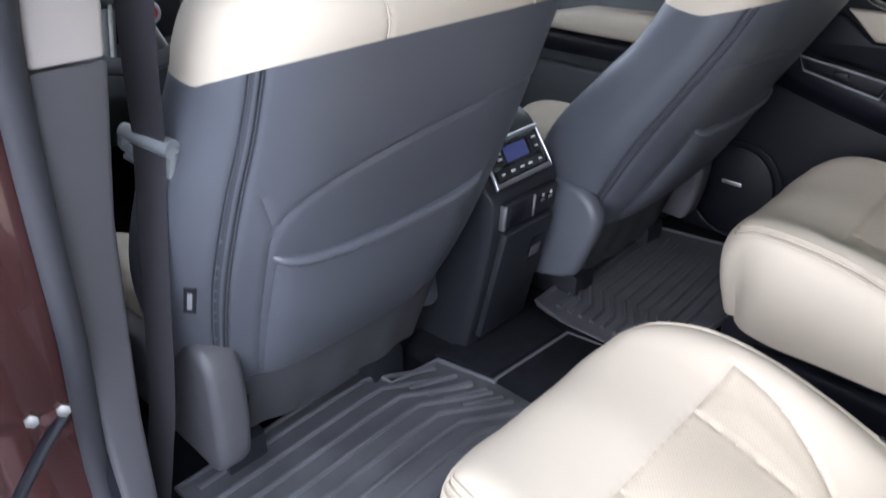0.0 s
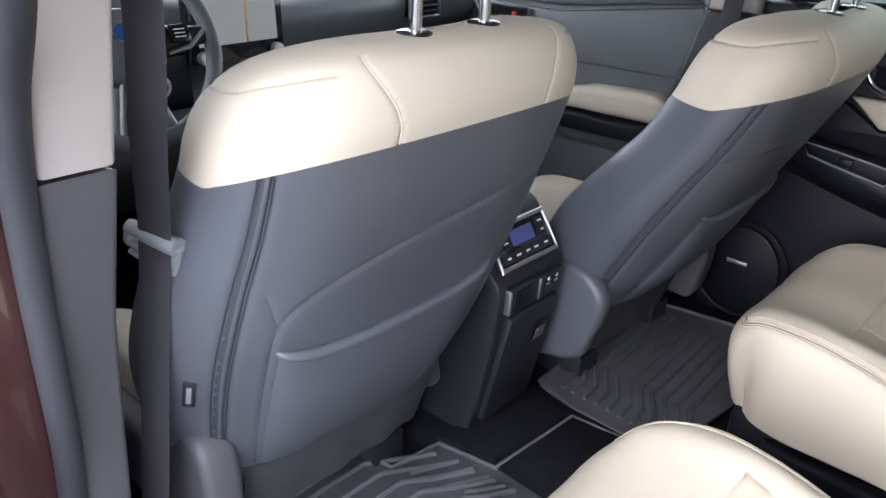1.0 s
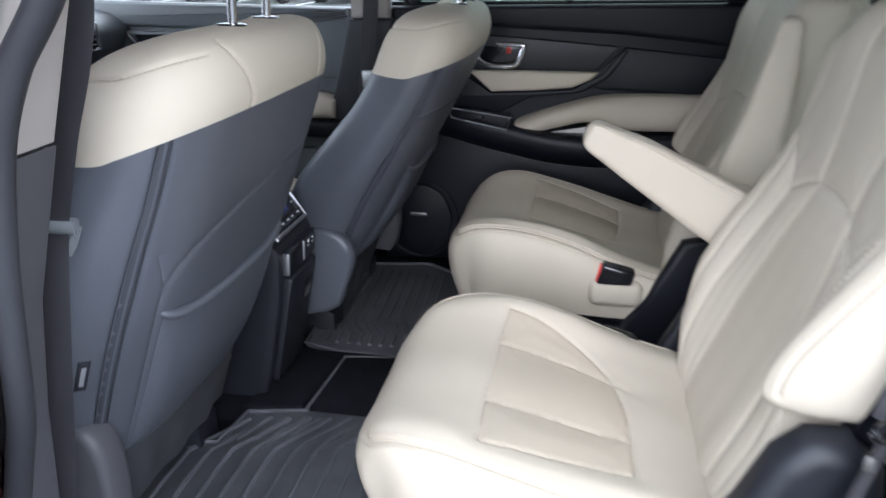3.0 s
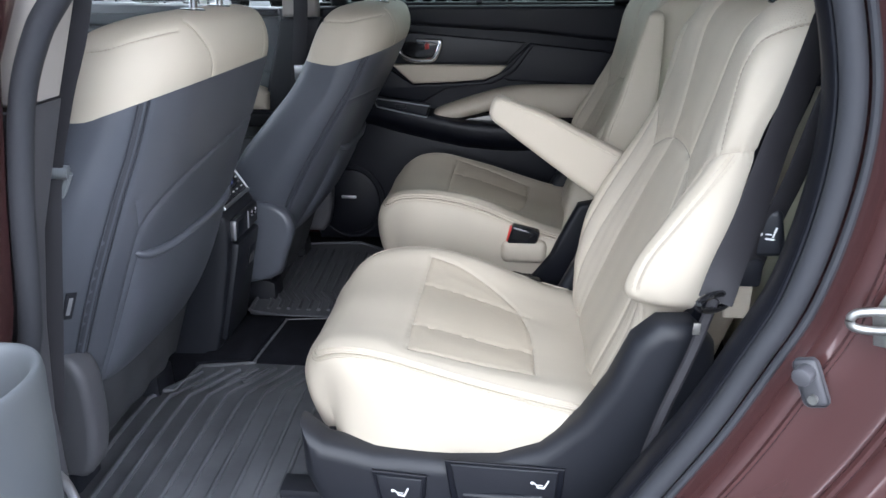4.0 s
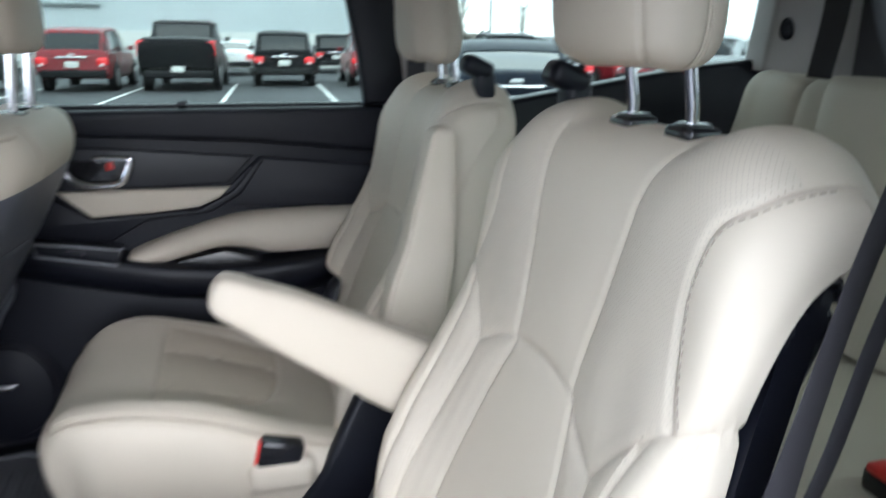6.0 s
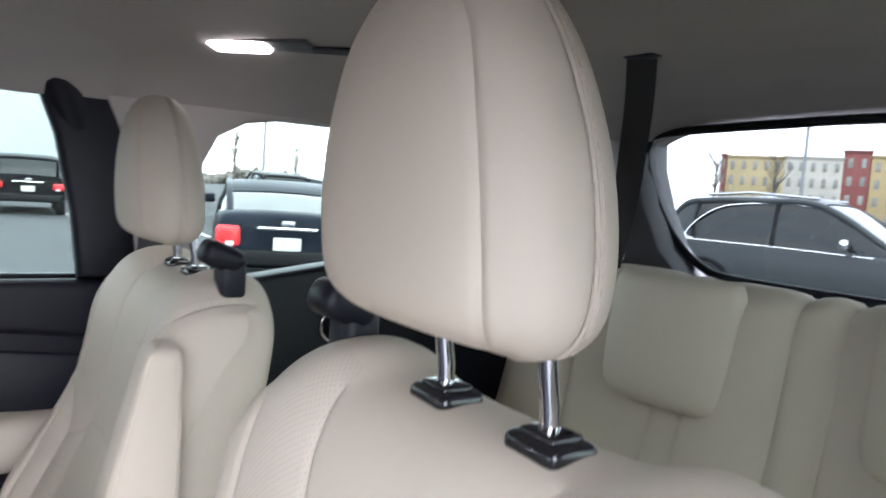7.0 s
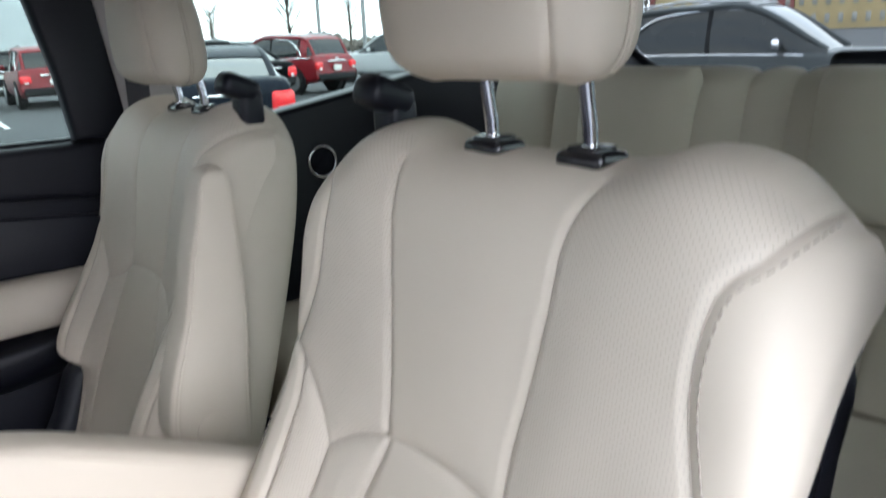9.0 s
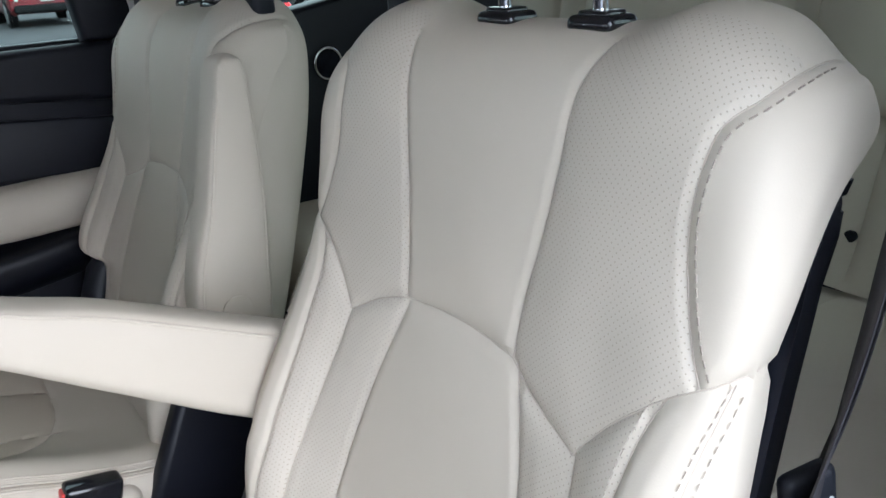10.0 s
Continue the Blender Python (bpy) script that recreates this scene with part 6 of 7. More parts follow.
# passenger front belt on its pillar
b4, o = belt("seat_belt", [(0.72, 1.06, 1.58), (0.725, 1.075, 1.30), (0.728, 1.095, 1.10), (0.73, 1.14, 0.80), (0.735, 1.18, 0.55)], [(0.1, 1, 0.1)] * 5, "grey seat belt hanging from the passenger-side pillar", 0.047)
part("tongue", boxed((0.715 - o.x, 1.085 - o.y, 1.03 - o.z), (0.012, 0.055, 0.05), bevel=0.004), SATIN, b4, "bright belt tongue")
# third-row belt from the ceiling
b5, o = belt("seat_belt", [(0.105, -0.63, 1.68), (0.135, -0.665, 1.62), (0.18, -0.71, 1.55), (0.24, -0.765, 1.45), (0.31, -0.81, 1.32)], [(0.7, 0.7, 0)] * 5, "black seat belt hanging from the headliner", 0.048)
part("ceiling_anchor", boxed((0.105 - o.x, -0.63 - o.y, 1.688 - o.z), (0.06, 0.03, 0.012), bevel=0.004), PLASTIC, b5)
# passenger second-row belt
b6, o = belt("seat_belt", [(0.745, -0.03, 1.545), (0.715, -0.02, 1.42), (0.69, -0.01, 1.28), (0.68, 0.0, 1.15)], [(-0.2, 1, 0.1)] * 4, "grey seat belt behind the passenger-side captain's seat", 0.047)

# ---- third-row bench ----
bench = thing("rear_bench", "ivory leather third-row bench with folded headrest flaps", "car seat", at=pose(0, -0.7, 0.5))
rows = []
for y, z in ((-0.70, 0.82), (-0.735, 0.90), (-0.775, 1.05), (-0.80, 1.18), (-0.815, 1.26), (-0.83, 1.30), (-0.86, 1.318), (-0.90, 1.31), (-0.93, 1.25), (-0.94, 0.9)):
    rows.append([(x, y + 0.7 - (0.04 if abs(x) > 0.58 else 0) + 0.012 * math.cos(x * 16), z - 0.5 - (0.05 if abs(x) > 0.58 and z > 1.2 else 0)) for x in np.linspace(-0.62, 0.62, 21)])
sk = Skin(rows)
seams = [np.stack([np.full(60, u), np.linspace(0.2, 7, 60)], 1) for u in (4.2, 7.4, 8.6, 11.4, 12.6, 15.8)]
part("backrest", sk.build(130, 60, seams, 0.008, 0.007, puff=0.006)["skin"], LEATHER, bench)
for cx in (0.135, -0.36):
    rows = []
    for z, d, k in ((1.088, 0.25, 0.62), (1.094, 0.7, 0.84), (1.115, 0.95, 0.96), (1.16, 1.0, 1.0), (1.25, 1.0, 1.0), (1.30, 0.9, 0.98), (1.322, 0.6, 0.92), (1.328, 0.1, 0.85)):
        rows.append([(cx + s * 0.145 * k, -0.79 + 0.7 + 0.05 * d * (1 - abs(s) ** 5) - 0.10 * (z - 1.1), z - 0.5) for s in (-1, -0.96, -0.85, -0.5, 0, 0.5, 0.85, 0.96, 1)])
    sk = Skin(rows)
    part("headrest_flap", sk.build(50, 50)["skin"], LEATHER, bench, "folded ivory headrest flap")
rows = []
for y, z in ((-0.72, 0.80), (-0.58, 0.815), (-0.40, 0.835), (-0.20, 0.852), (-0.04, 0.848), (0.0, 0.79), (-0.01, 0.68)):
    rows.append([(x, y + 0.7 - 0.10 * (x > 0.0) * (y > -0.3), z - 0.5 - (0.03 if abs(x) > 0.64 else 0) + 0.006 * math.cos(x * 14)) for x in np.linspace(-0.70, 0.70, 19)])
sk = Skin(rows)
part("cushion", sk.build(80, 40, [np.stack([np.full(40, u), np.linspace(0.2, 6, 40)], 1) for u in (4.5, 9, 13.5)], 0.006, 0.007, puff=0.005)["skin"], LEATHER, bench)
part("base", boxed((0, 0.24, 0.10), (1.24, 0.5, 0.16), bevel=0.01), CARPET, bench)
part("button", disc(bmesh.new(), (-0.35, -0.028, 0.40), (0, 1, 0), 0.010, 0.006, 16), PLASTIC, bench, "small dark stud")
bk = part("buckle", boxed((-0.42, 0.36, 0.375), (0.045, 0.06, 0.035), bevel=0.008), PLASTIC_GLOSS, bench, "black belt buckle")
part("release_button", boxed((-0.42, 0.375, 0.392), (0.034, 0.03, 0.012), bevel=0.003), RED_PLASTIC, bk, "red release button")

# ---- striker and bump stop on the door jamb ----
st = thing("door_striker", "zinc-plated door striker bolted to the maroon jamb", "door striker", at=pose(-0.897, -0.012, 1.006, 0, 0, 50))
part("plate", prism([(-0.020, -0.030), (0.014, -0.034), (0.022, 0.0), (0.012, 0.034), (-0.018, 0.028)], "y", 0.0, 0.010, 0.003), STEEL, st)
part("loop", tube([tuple(p) for p in spline([(-0.004, 0.008, 0.012), (0.016, 0.024, 0.012), (0.031, 0.033, 0.008), (0.035, 0.035, 0.0), (0.031, 0.033, -0.008), (0.016, 0.024, -0.010), (-0.004, 0.008, -0.010)], 30)], 0.0050, 10), STEEL, st, "bent steel loop")
for z in (-0.021, 0.021):
    part("bolt", disc(bmesh.new(), (-0.004, 0.013, z), (0, 1, 0), 0.008, 0.006, 6), STEEL, st)
bs = thing("bump_stop", "grey rubber bump stop bolted to the door jamb", "bump stop", at=pose(-0.874, 0.050, 0.912, 0, 25, 50))
part("plate", boxed((0, 0.004, 0), (0.030, 0.010, 0.060), bevel=0.008, seg=3), PILLAR_GREY, bs)
part("rubber", disc(bmesh.new(), (0.0, 0.016, 0.014), (0, 1, 0), 0.011, 0.022, 20, bevel=0.003), PILLAR_GREY, bs)
part("screw", disc(bmesh.new(), (0.0, 0.012, -0.018), (0, 1, 0), 0.0055, 0.006, 12), STEEL, bs)

# ---- door check strap and wiring boot at the front pillar ----
ck = thing("door_check", "black door check strap with a zinc bolt at the maroon pillar", "door hinge", at=pose(-0.842, 1.104, 0.782))
part("strap", tube([(0.004, -0.010, 0.008), (-0.03, -0.024, -0.012), (-0.075, -0.05, -0.04), (-0.12, -0.09, -0.06)], 0.009, 10, flat=0.5), PLASTIC, ck, "black steel check strap")
for x, z in ((0.004, 0.016), (-0.030, 0.022)):
    part("bolt", disc(bmesh.new(), (x, -0.014, z), (-0.3, -1, 0.2), 0.0085, 0.007, 6, bevel=0.001), STEEL, ck, "zinc bolt")
part("plate", boxed((0.0, 0.0, 0.0), (0.05, 0.02, 0.055), bevel=0.006), PAINT, ck)

# ---- open driver-side rear door, swung out on its front edge ----
od = thing("open_rear_door", "open rear door with charcoal trim, bottle pocket and silver-ringed speaker", "car door", at=pose(-0.93, 1.20, 0.40, 0, 0, -12))
part("door_shell", boxed((-0.50, 0.055, 0.42), (1.0, 0.05, 0.80), bevel=0.02, seg=3), PAINT, od, "maroon door shell")
part("door_panel", boxed((-0.50, 0.0, 0.44), (0.98, 0.07, 0.80), bevel=0.02, seg=3), DASH, od, "charcoal door trim")
inv = od.matrix_basis.inverted()


def on_door(bm):
    bmesh.ops.transform(bm, matrix=inv, verts=bm.verts[:])
    return bm


# bottle pocket near the hinge: an oval cup with a thick rim
rows = []
for z, k in ((0.70, 0.80), (0.76, 0.92), (0.84, 1.0), (0.92, 1.04), (0.950, 1.06), (0.962, 1.02), (0.956, 0.94), (0.93, 0.90), (0.86, 0.86), (0.80, 0.80)):
    rows.append([(-1.100 + 0.118 * k * math.cos(t), 0.948 + 0.078 * k * math.sin(t), z + 0.03 + 0.10 * (0.118 * k * -math.cos(t)) * (z > 0.85)) for t in np.linspace(0, 2 * math.pi, 25)[:-1]])
# Lighter slate plastic here: the sky's reflection on the pocket is put into its colour.
part("bottle_pocket", on_door(Skin(rows, closed=True).build(60, 40)["skin"]), DASH, od, "charcoal bottle pocket with a thick rim")
part("hinge_post_trim", on_door(boxed((-1.0, 1.06, 1.08), (0.10, 0.06, 0.50), bevel=0.03, seg=4)), PILLAR_GREY, od)
g = bmesh.new()
torus(g, (-1.015, 0.925, 0.745), (0.3, -1, 0.2), 0.075, 0.006)
part("speaker_ring", on_door(g), SATIN, od, "silver speaker ring")
part("window_glass", boxed((-0.52, 0.05, 1.05), (0.84, 0.005, 0.40)), GLASS, od)
part("window_frame", tube([(-0.04, 0.05, 0.82), (-0.08, 0.05, 1.20), (-0.9, 0.03, 1.22), (-0.98, 0.05, 0.9)], 0.022, 8, up=(0, 1, 0)), PLASTIC, od)

# ---- outside: car park ----
bm = bmesh.new()
g = 900.0
vs = [bm.verts.new(p) for p in ((-g, -g, 0), (g, -g, 0), (g, g, 0), (-g, g, 0))]
bm.faces.new(vs)
solid("ground", bm, ASPHALT, "grey asphalt car park", "ground", "structure")
for i in range(10):
    y = -7.35 + i * 2.62
    solid("bay_line", boxed((0, 0, 0), (7.4, 0.11, 0.006), m=pose(20.4, y - 0.05, 0.003, 0, 0, -3), bevel=0), ROAD_PAINT, "worn white parking bay line", "road marking", "structure")

TYRE = material("tyre_rubber", (0.010, 0.010, 0.011), 0.8)
RIM = material("alloy_rim", (0.45, 0.45, 0.46), 0.35, metal=0.8, vary=0.1)
CAR_GLASS = material("dark_car_glass", (0.010, 0.012, 0.013), 0.06, vary=0.1, bump=0, spec=0.45)
SKY_GLASS = material("reflecting_car_glass", (0.020, 0.023, 0.025), 0.05, vary=0.05, bump=0, spec=1.0, coat=1.0)
TAIL_RED = material("red_tail_lamp", (0.75, 0.03, 0.035), 0.2, vary=0.08, bump=0)
LAMP_CLEAR = material("clear_headlamp", (0.7, 0.72, 0.74), 0.1, vary=0.05, bump=0)
BLACK_TRIM = material("black_body_trim", (0.006, 0.006, 0.007), 0.55, spec=0.2)
PLATE = material("pale_plate", (0.6, 0.6, 0.58), 0.5)
paints = {}


def car_paint(name, c):
    if name not in paints:
        paints[name] = material(name + "_car_paint", c, 0.32, metal=0.0, vary=0.05, coarse=2, bump=0, coat=0.0 if max(c) < 0.1 else 0.2, spec=0.05 if max(c) < 0.03 else 0.18)
    return paints[name]


CAR_KINDS = {
    #         length, width, height, bonnet z, cabin stations (tail to nose): y, roof z, half width
    "suv": (4.65, 1.86, 1.68, ((0.0, 0.55, 0.95), (0.10, 1.05, 0.98), (0.60, 1.08, 1.0), (2.6, 1.05, 1.0), (3.3, 1.03, 1.0), (4.2, 0.98, 0.95), (4.55, 0.82, 0.86), (4.65, 0.55, 0.78)), ((0.16, 1.04), (0.42, 1.52), (0.75, 1.64), (1.6, 1.68), (2.35, 1.63), (3.25, 1.04))),
    "sedan": (4.40, 1.76, 1.42, ((0.0, 0.55, 0.93), (0.06, 0.98, 0.96), (0.75, 1.03, 1.0), (2.6, 0.98, 1.0), (3.2, 0.96, 1.0), (3.95, 0.90, 0.95), (4.3, 0.74, 0.86), (4.40, 0.5, 0.78)), ((0.42, 1.01), (0.95, 1.27), (1.45, 1.39), (2.0, 1.42), (2.5, 1.35), (3.30, 0.96))),
    "pickup": (5.75, 2.04, 1.93, ((0.0, 0.66, 0.96), (0.04, 1.40, 0.98), (1.9, 1.38, 1.0), (3.4, 1.30, 1.0), (4.3, 1.25, 1.0), (5.2, 1.18, 0.96), (5.65, 0.95, 0.9), (5.75, 0.6, 0.85)), ((1.92, 1.32), (2.05, 1.82), (2.4, 1.92), (3.2, 1.93), (3.6, 1.85), (4.35, 1.24))),
}


def parked_car(kind, colour, rgb, m, label, group="parked cars"):
    """Built tail at the origin, nose along +y; wheels, glasshouse and lamps are parts."""
    L, W, H, body, cabin = CAR_KINDS[kind]
    ob = thing("parked_car" if kind != "pickup" else "pickup_truck", label, "pickup" if kind == "pickup" else "car", group, at=m)
    pm = car_paint(colour, rgb)
    hw = W / 2
    rows = []
    for y, z, k in body:
        low = 0.30 if 0.3 < y < L - 0.3 else 0.36
        rows.append([(s * hw * k * f, y, zz) for s, f, zz in ((-1, 0.86, low), (-1, 0.97, low + 0.10), (-1, 1.0, low + 0.3 * (z - low) / 0.6), (-1, 0.985, max(z - 0.16, low + 0.12)), (-1, 0.93, z - 0.02), (-1, 0.6, z + 0.012), (0, 0, z + 0.025), (1, 0.6, z + 0.012), (1, 0.93, z - 0.02), (1, 0.985, max(z - 0.16, low + 0.12)), (1, 1.0, low + 0.3 * (z - low) / 0.6), (1, 0.97, low + 0.10), (1, 0.86, low))])
    bm = Skin(rows).build(44, 60)["skin"]
    bmesh.ops.holes_fill(bm, edges=[e for e in bm.edges if e.is_boundary], sides=0)
    bodyp = part("body", bm, pm, ob)
    # glasshouse: dark glass volume, painted roof and pillars
    base = cabin[0][1]
    rows = []
    for y, z in cabin:
        t = (z - base) / (H - base)
        rows.append([(s * hw * f, y, zz) for s, f, zz in ((-1, 0.93, base - 0.06), (-1, 0.90, base + 0.35 * (z - base)), (-1, 0.80, base + 0.85 * (z - base)), (-1, 0.70, z - 0.01), (0, 0, z + 0.01), (1, 0.70, z - 0.01), (1, 0.80, base + 0.85 * (z - base)), (1, 0.90, base + 0.35 * (z - base)), (1, 0.93, base - 0.06))])
    sk = Skin(rows)
    gh = part("glasshouse", sk.build(40, 50)["skin"], SKY_GLASS if kind == "sedan" else CAR_GLASS, ob, "glazed cabin")
    n = len(cabin)
    if kind == "suv":
        for lo_, hi_ in ((0.15, 2.5), (5.5, 7.85)):
            qp = sk.build(14, 14, u_range=(lo_, hi_), v_range=(0.85, 1.95))["skin"]
            bmesh.ops.scale(qp, vec=(1.012, 1, 1), verts=qp.verts[:])
            part("rear_quarter", qp, pm, ob)
    rr = sk.build(24, 24, u_range=(2.4, 5.6), v_range=(1.0, n - 2.0))["skin"]
    bmesh.ops.translate(rr, vec=(0, 0, 0.012), verts=rr.verts[:])
    part("roof", rr, pm, ob)
    for k in (-1, 1):
        uu = 2.3 if k < 0 else 5.7
        P = sk.at(np.full(40, uu), np.linspace(0.02, n - 1.02, 40))
        part("roof_pillar", tube([tuple(p) for p in P], 0.045, 8), pm, ob)
        mid = 0.52 * (cabin[0][0] + cabin[-1][0])
        for yy in (mid, cabin[1][0] + 0.25):
            part("door_pillar", tube([(k * hw * 0.935, yy, base - 0.03), (k * hw * 0.89, yy, base + 0.3 * (H - base)), (k * hw * 0.80, yy, H - 0.09)], 0.035, 8), BLACK_TRIM, ob)
        part("sill_strip", tube([(k * hw * 0.965, cabin[0][0] + 0.05, base - 0.01), (k * hw * 0.965, mid, base - 0.015), (k * hw * 0.96, cabin[-1][0] - 0.25, base - 0.04)], 0.014, 8), CHROME if kind == "suv" else BLACK_TRIM, ob)
        if kind == "suv":
            rl = [(k * hw * 0.965, cabin[0][0] + 0.55, base - 0.01), (k * hw * 0.955, cabin[0][0] + 0.40, base + 0.06), (k * hw * 0.90, cabin[0][0] + 0.62, base + 0.33), (k * hw * 0.835, cabin[0][0] + 0.95, base + 0.50), (k * hw * 0.80, mid, H - 0.075), (k * hw * 0.80, cabin[-2][0] - 0.15, H - 0.09)]
            part("window_outline", tube([tuple(p) for p in spline(rl, 40)], 0.016, 8), CHROME, ob, "bright window surround")
        part("door_mirror", boxed((k * (hw + 0.10), cabin[-1][0] - 0.55, base + 0.10), (0.20, 0.10, 0.14), bevel=0.04, seg=3), CHROME if colour == "grey" else pm, ob)
        for yy in (L * 0.19, L * 0.80):
            r = 0.36 if kind != "pickup" else 0.41
            if kind == "sedan":
                r = 0.32
            w = part("wheel", disc(bmesh.new(), (k * (hw - 0.09), yy, r), (1, 0, 0), r, 0.23, 32, bevel=0.03), TYRE, ob)
            part("rim", disc(bmesh.new(), (k * (hw + 0.028), yy, r), (1, 0, 0), r * 0.68, 0.02, 24, bevel=0.006), RIM, w)
            part("wheel_arch", torus(bmesh.new(), (k * (hw - 0.01), yy, r), (1, 0, 0), r + 0.05, 0.035, 32, 8), BLACK_TRIM, ob)
        zt = body[1][1]
        part("tail_lamp", boxed((k * (hw - (0.10 if kind == "pickup" else 0.17)), 0.0 if kind == "pickup" else 0.03, zt - 0.24), (0.19 if kind == "pickup" else 0.30, 0.14, {"pickup": 0.42, "suv": 0.20, "sedan": 0.27}[kind]), bevel=0.035 if kind == "pickup" else 0.06, seg=4), TAIL_RED, ob, "red tail lamp")
        part("reverse_lamp", boxed((k * (hw - (0.10 if kind == "pickup" else 0.19)), -0.04, zt - (0.33 if kind != "pickup" else 0.40)), (0.10, 0.03, 0.06), bevel=0.012), LAMP_CLEAR, ob)
        part("head_lamp", boxed((k * (hw - 0.24), L - 0.12, body[-2][1] - 0.08), (0.34, 0.2, 0.13), bevel=0.04, seg=3), LAMP_CLEAR, ob)
    part("rear_bumper", boxed((0, 0.04, 0.48), (W * 0.90, 0.16, 0.22), bevel=0.05, seg=3), BLACK_TRIM, ob)
    part("chrome_bar", boxed((0, 0.0, body[1][1] - 0.13), (W * 0.42, 0.06, 0.05), bevel=0.02), CHROME if kind != "pickup" else pm, ob)
    if kind == "pickup":
        part("tailgate", boxed((0, 0.0, 1.13), (W * 0.74, 0.07, 0.46), bevel=0.03, seg=3), pm, ob)
        part("tailgate_spoiler", boxed((0, 0.02, 1.385), (W * 0.78, 0.10, 0.035), bevel=0.012), BLACK_TRIM, ob)
    part("number_plate", boxed((0, -0.035 if kind != "sedan" else -0.01, body[1][1] - 0.32 if kind != "pickup" else 0.62), (0.34, 0.03, 0.16), bevel=0.006), PLATE, ob, "plain number plate")
    part("maker_badge", boxed((0, -0.035, body[1][1] - 0.06 if kind != "pickup" else 0.98), (0.16, 0.02, 0.06), bevel=0.01), SATIN, ob)
    if kind != "sedan":
        for k in (-1, 1):
            part("roof_rack", tube([(k * hw * 0.66, cabin[1][0] + 0.3, H + 0.0), (k * hw * 0.66, cabin[2][0] + 0.6, H + 0.06), (k * hw * 0.66, cabin[-2][0] - 0.1, H + 0.02)], 0.018, 8), SATIN if kind == "suv" else BLACK_TRIM, ob)
    return ob


RED, BLACK, GREY, NAVY, WHITE, SILVER = ("red", (0.17, 0.012, 0.017)), ("black", (0.003, 0.003, 0.004)), ("grey", (0.050, 0.056, 0.058)), ("navy", (0.011, 0.014, 0.021)), ("white", (0.7, 0.7, 0.7)), ("silver", (0.4, 0.41, 0.42))


def lot(kind, col, x, y, turn, label):
    return parked_car(kind, *col, pose(x, y, 0, 0, 0, turn), label)


# row seen through the passenger windows, tails towards us (nose along +x: turn -90)
lot("pickup", BLACK, 20.5, 1.78, -93, "black pickup parked tail-on between white lines")
lot("suv", RED, 20.8, 4.45, -93, "red sport utility parked beside the pickup")
lot("suv", BLACK, 22.6, -1.20, -93, "black sport utility parked tail-on")
lot("suv", RED, 22.0, -4.1, -93, "red sport utility parked tail-on")
lot("suv", BLACK, 32.0, -4.1, -93, "black sport utility in the next row")
lot("sedan", WHITE, 30.0, 0.35, -93, "white saloon in the next row")
lot("suv", GREY, 18.4, 7.3, -93, "grey sport utility parked tail-on")
lot("sedan", SILVER, 18.2, 10.0, -93, "silver saloon parked tail-on")
lot("suv", BLACK, 18.2, 12.8, -93, "black sport utility parked tail-on")
# beside and behind our car
lot("sedan", NAVY, 7.85, -3.08, -106, "dark blue saloon with a chrome boot strip and red tail lamps")
lot("suv", BLACK, 21.5, -8.4, -95, "black sport utility behind the blue saloon")
lot("suv", GREY, 6.9, -9.2, 103, "grey sport utility with bright window trim, side-on")
lot("suv", RED, 18.4, -10.9, -70, "red sport utility in the far row")
lot("sedan", BLACK, 17.2, -8.2, -78, "dark saloon in the far row")
lot("suv", WHITE, 26.0, -13.0, -60, "white sport utility in the far row")
lot("suv", SILVER, 20.0, -16.5, -60, "silver sport utility in the far row")
lot("sedan", WHITE, 14.0, -18.0, 120, "white saloon far behind")
lot("sedan", SILVER, 6.0, -19.0, 120, "silver saloon far behind")

# white shed with a louvred panel
WALL = material("white_metal_cladding", (0.42, 0.455, 0.47), 0.6, vary=0.04, coarse=0.5, fine=8, bump=0.05)
shed = thing("warehouse", "long white metal-clad warehouse with a louvred panel", "building", at=pose(40, 12, 0))
part("wall", boxed((4, 5, 3.6), (8, 54, 7.2), bevel=0.05), WALL, shed)
part("base_course", boxed((-0.06, 5, 0.9), (0.12, 54, 1.8), bevel=0.01), material("pale_block_base", (0.5, 0.5, 0.48), 0.8), shed)
lv = part("louvre_panel", boxed((-0.10, -3.5, 4.1), (0.2, 4.2, 2.4), bevel=0.02), material("louvre_grey", (0.25, 0.27, 0.28), 0.6), shed, "grey louvred panel")
for i in range(8):
    part("louvre_slat", boxed((-0.25, -3.5, 3.1 + 0.28 * i), (0.12, 4.2, 0.14), bevel=0.01), WALL, lv)

HOTEL_GLASS = material("grey_hotel_glass", (0.24, 0.235, 0.21), 0.3, vary=0.2, coarse=0.5, bump=0)

# hotel blocks in yellow, cream and red
def hotel_block(name, m, w, d, h, rgb, storeys, bays, label):
    t = thing(name, label, "building", "hotel wings", at=m)
    part("wall", boxed((0, 0, h / 2), (w, d, h), bevel=0.05), material(label.split()[0] + "_render", rgb, 0.85, vary=0.08, coarse=0.3, fine=10), t)
    part("parapet", boxed((0, 0, h + 0.2), (w + 0.4, d + 0.4, 0.5), bevel=0.04), material(label.split()[0] + "_parapet", tuple(v * 0.8 for v in rgb), 0.8), t)
    gl = HOTEL_GLASS
    for s in range(storeys):
        for b in range(bays):
            x = -w / 2 + (b + 0.5) * w / bays
            part("window", boxed((x, d / 2 + 0.02, 1.9 + s * h / storeys * 0.97), (w / bays * 0.38, 0.12, 1.7), bevel=0.03), gl, t)
    return t


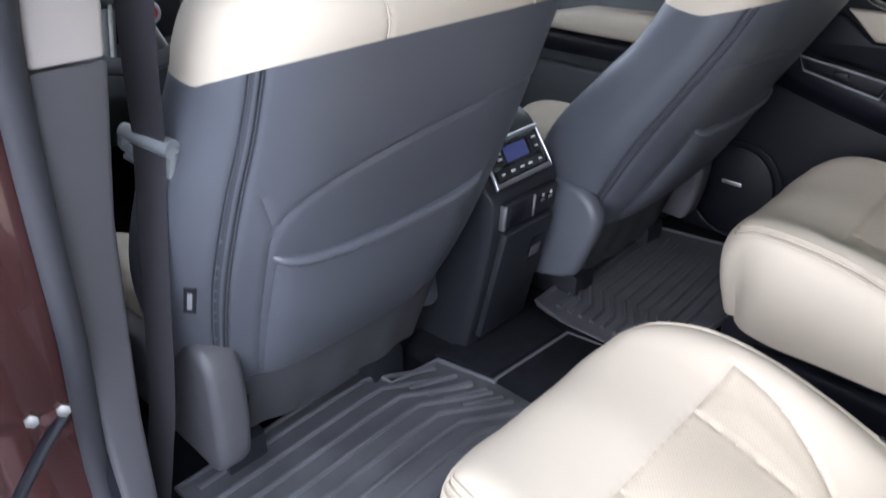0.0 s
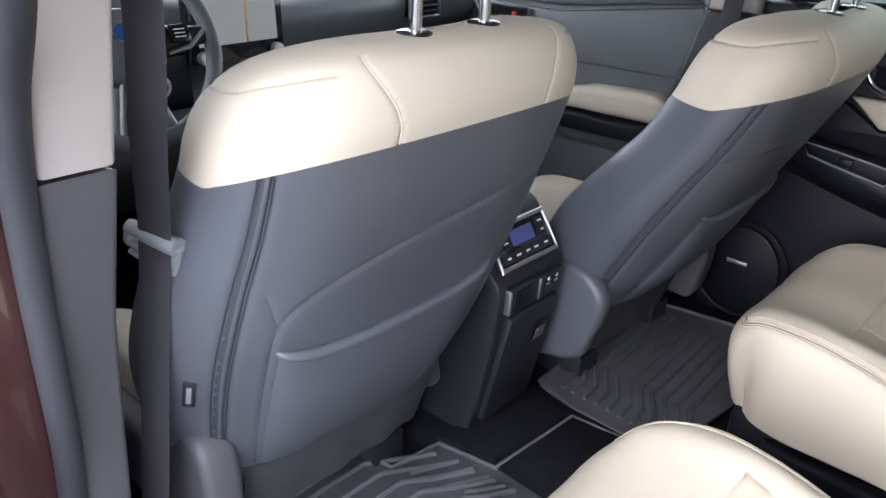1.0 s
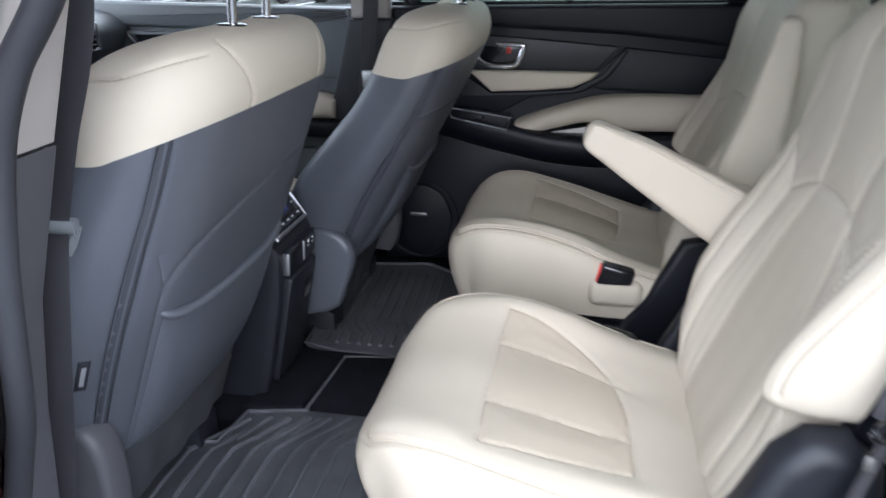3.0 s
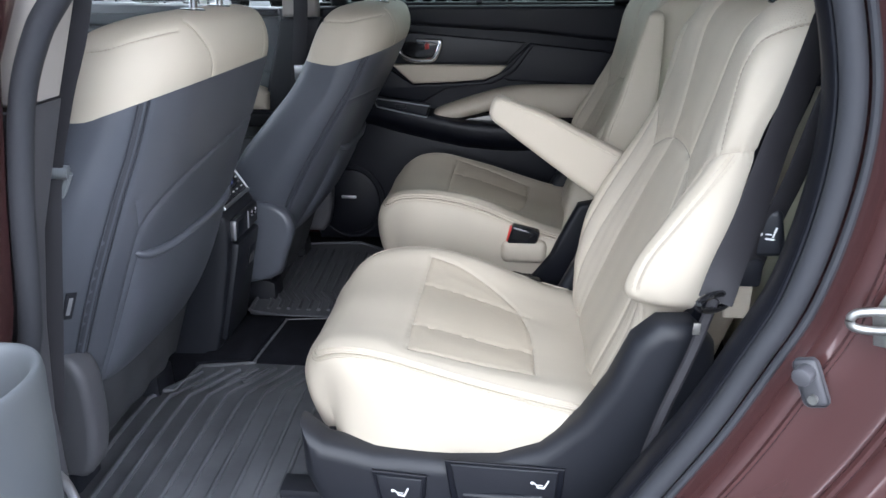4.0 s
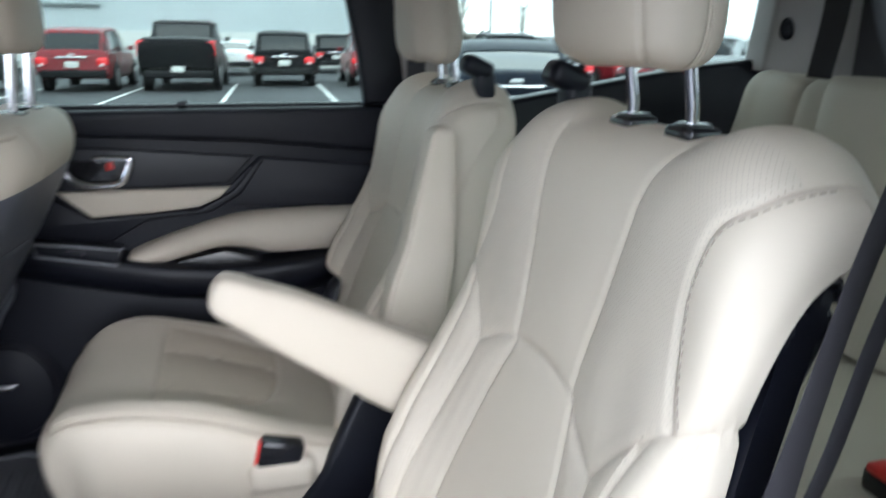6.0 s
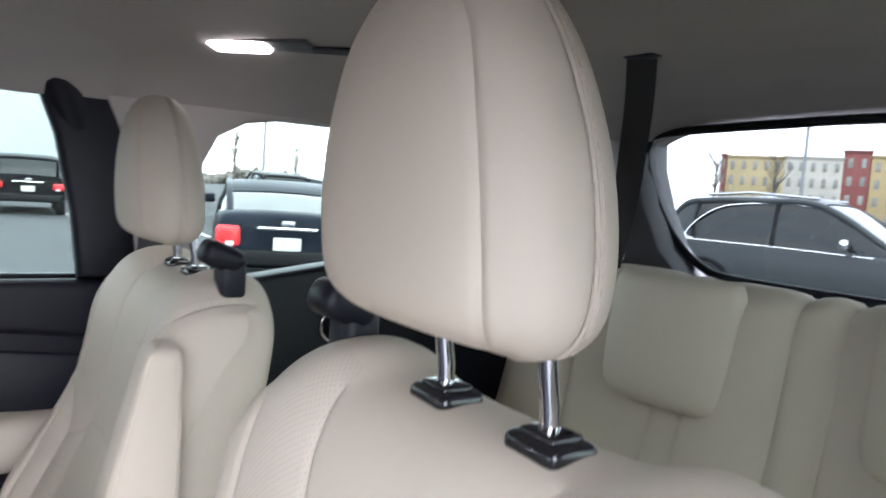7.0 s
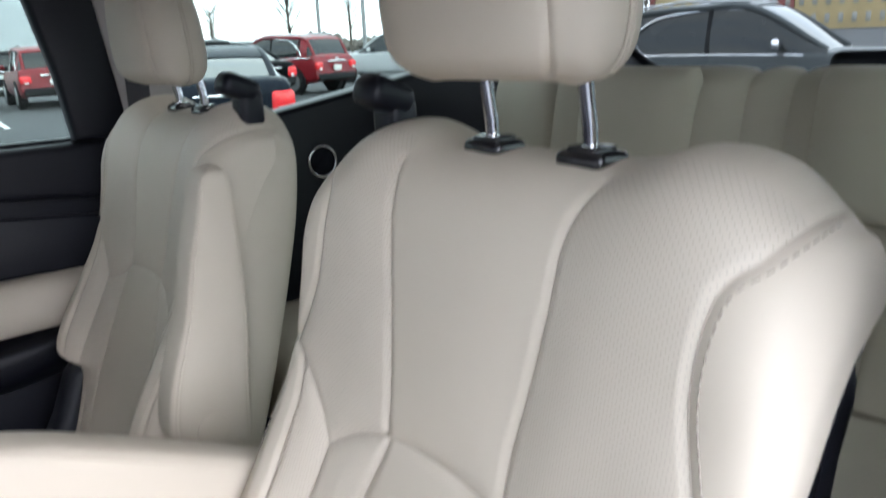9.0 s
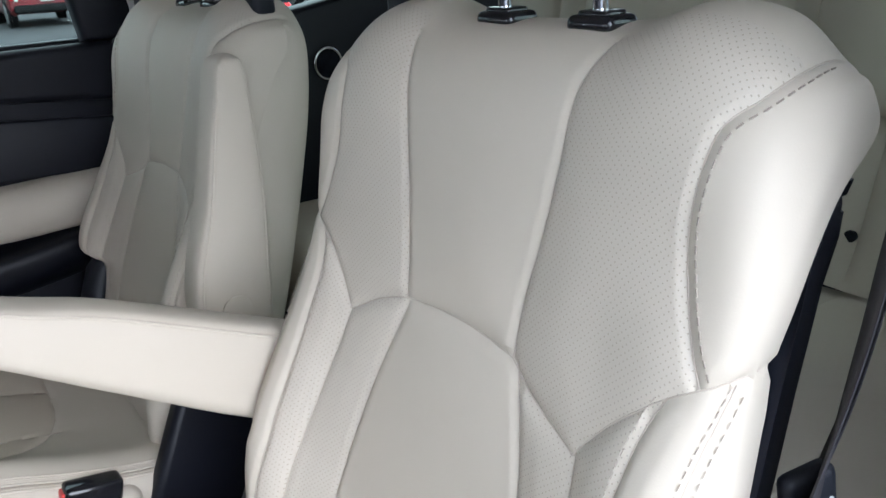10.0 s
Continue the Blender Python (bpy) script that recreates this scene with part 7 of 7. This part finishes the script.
base = pose(73.5, -142.5, 0, 0, 0, 27.5)
for x, w, h, rgb, lab, bays in ((23.2, 1.0, 12.6, (0.22, 0.06, 0.05), "dark-red end bay of a hotel", 1), (17.4, 10.4, 12.4, (0.40, 0.315, 0.17), "yellow rendered hotel wing with rows of windows", 5), (7.2, 10, 12.6, (0.45, 0.42, 0.36), "cream rendered hotel wing with rows of windows", 5), (0, 4.4, 14.0, (0.22, 0.07, 0.06), "brick-red hotel tower with windows", 2), (-22, 39.4, 13.2, (0.41, 0.31, 0.16), "ochre rendered hotel wing with rows of windows", 18)):
    hotel_block("hotel_wing", base @ pose(x, 0, 0), w, 12, h, rgb, 4, bays, lab)

# poles and bare trees on the skyline
POLE = material("grey_pole_steel", (0.25, 0.25, 0.25), 0.5, metal=0.5)
def lamp_post(x, y, h):
    t = thing("street_lamp", "tall grey car-park lamp post", "street lamp", "lamp posts", at=pose(x, y, 0))
    part("post", tube([(0, 0, 0), (0, 0, h)], [0.12, 0.07], 10, up=(1, 0, 0)), POLE, t)
    part("lamp_head", boxed((0.4, 0, h), (0.9, 0.3, 0.12), bevel=0.03), POLE, t)
    part("footing", disc(bmesh.new(), (0, 0, 0.4), (0, 0, 1), 0.3, 0.8, 20, bevel=0.03), material("concrete", (0.4, 0.4, 0.38), 0.9), t)


for x, y, h in ((22, -38, 11), (34, -22, 10), (46, -26, 11), (60, -34, 11), (40, -14, 10)):
    lamp_post(x, y, h)
BARK = material("bare_twigs", (0.10, 0.085, 0.07), 0.9)
EVERGREEN = material("dark_evergreen", (0.13, 0.115, 0.10), 0.9, vary=0.3)
rnd = random.Random(4)


def bare_tree(x, y, h):
    t = thing("bare_tree", "leafless grey-brown tree on the skyline", "tree", "skyline trees", at=pose(x, y, 0))
    part("trunk", tube([(0, 0, 0), (0.05, 0, h * 0.4), (0.0, 0.05, h * 0.75)], [0.16, 0.12, 0.05], 8, up=(1, 0, 0)), BARK, t)
    bm = bmesh.new()
    for i in range(46):
        z = h * rnd.uniform(0.3, 0.78)
        a, e = rnd.uniform(0, 6.28), rnd.uniform(1.0, 2.2)
        r = h * rnd.uniform(0.12, 0.3) * (1 - 0.5 * z / h)
        p0 = Vector((0, 0, z))
        p2 = p0 + Vector((math.cos(a) * r, math.sin(a) * r, r * e))
        tube([p0, (p0 + p2) / 2 + Vector((0, 0, -0.05 * r)), p2], [0.04, 0.025, 0.012], 4, bm)
        for _ in range(3):
            q = p0.lerp(p2, rnd.uniform(0.4, 0.95))
            tube([q, q + Vector((rnd.uniform(-1, 1), rnd.uniform(-1, 1), rnd.uniform(0.3, 1.2))) * 0.25 * r], [0.015, 0.006], 4, bm)
    part("branches", bm, BARK, t)


for i in range(12):
    a = radians(98 + i * 4.6 + rnd.uniform(-1, 1))
    r = rnd.uniform(62, 95)
    bare_tree(math.sin(a) * r, math.cos(a) * r, rnd.uniform(6, 9.5))
bm = bmesh.new()
for i in range(1500):
    a = radians(rnd.uniform(94, 124))
    r = rnd.uniform(140, 170)
    s = rnd.uniform(0.35, 1.1)
    c = Vector((math.sin(a) * r, math.cos(a) * r, rnd.uniform(0.3, 2.0 + 0.9 * math.sin(a * 37) + 0.5 * math.sin(a * 91))))
    bmesh.ops.create_icosphere(bm, subdivisions=1, radius=s, matrix=Matrix.Translation(c) @ Matrix.Diagonal((1, 1, rnd.uniform(0.6, 1.5), 1)))
solid("far_woods", bm, EVERGREEN, "low brown band of far winter woodland", "woods", "stuff")
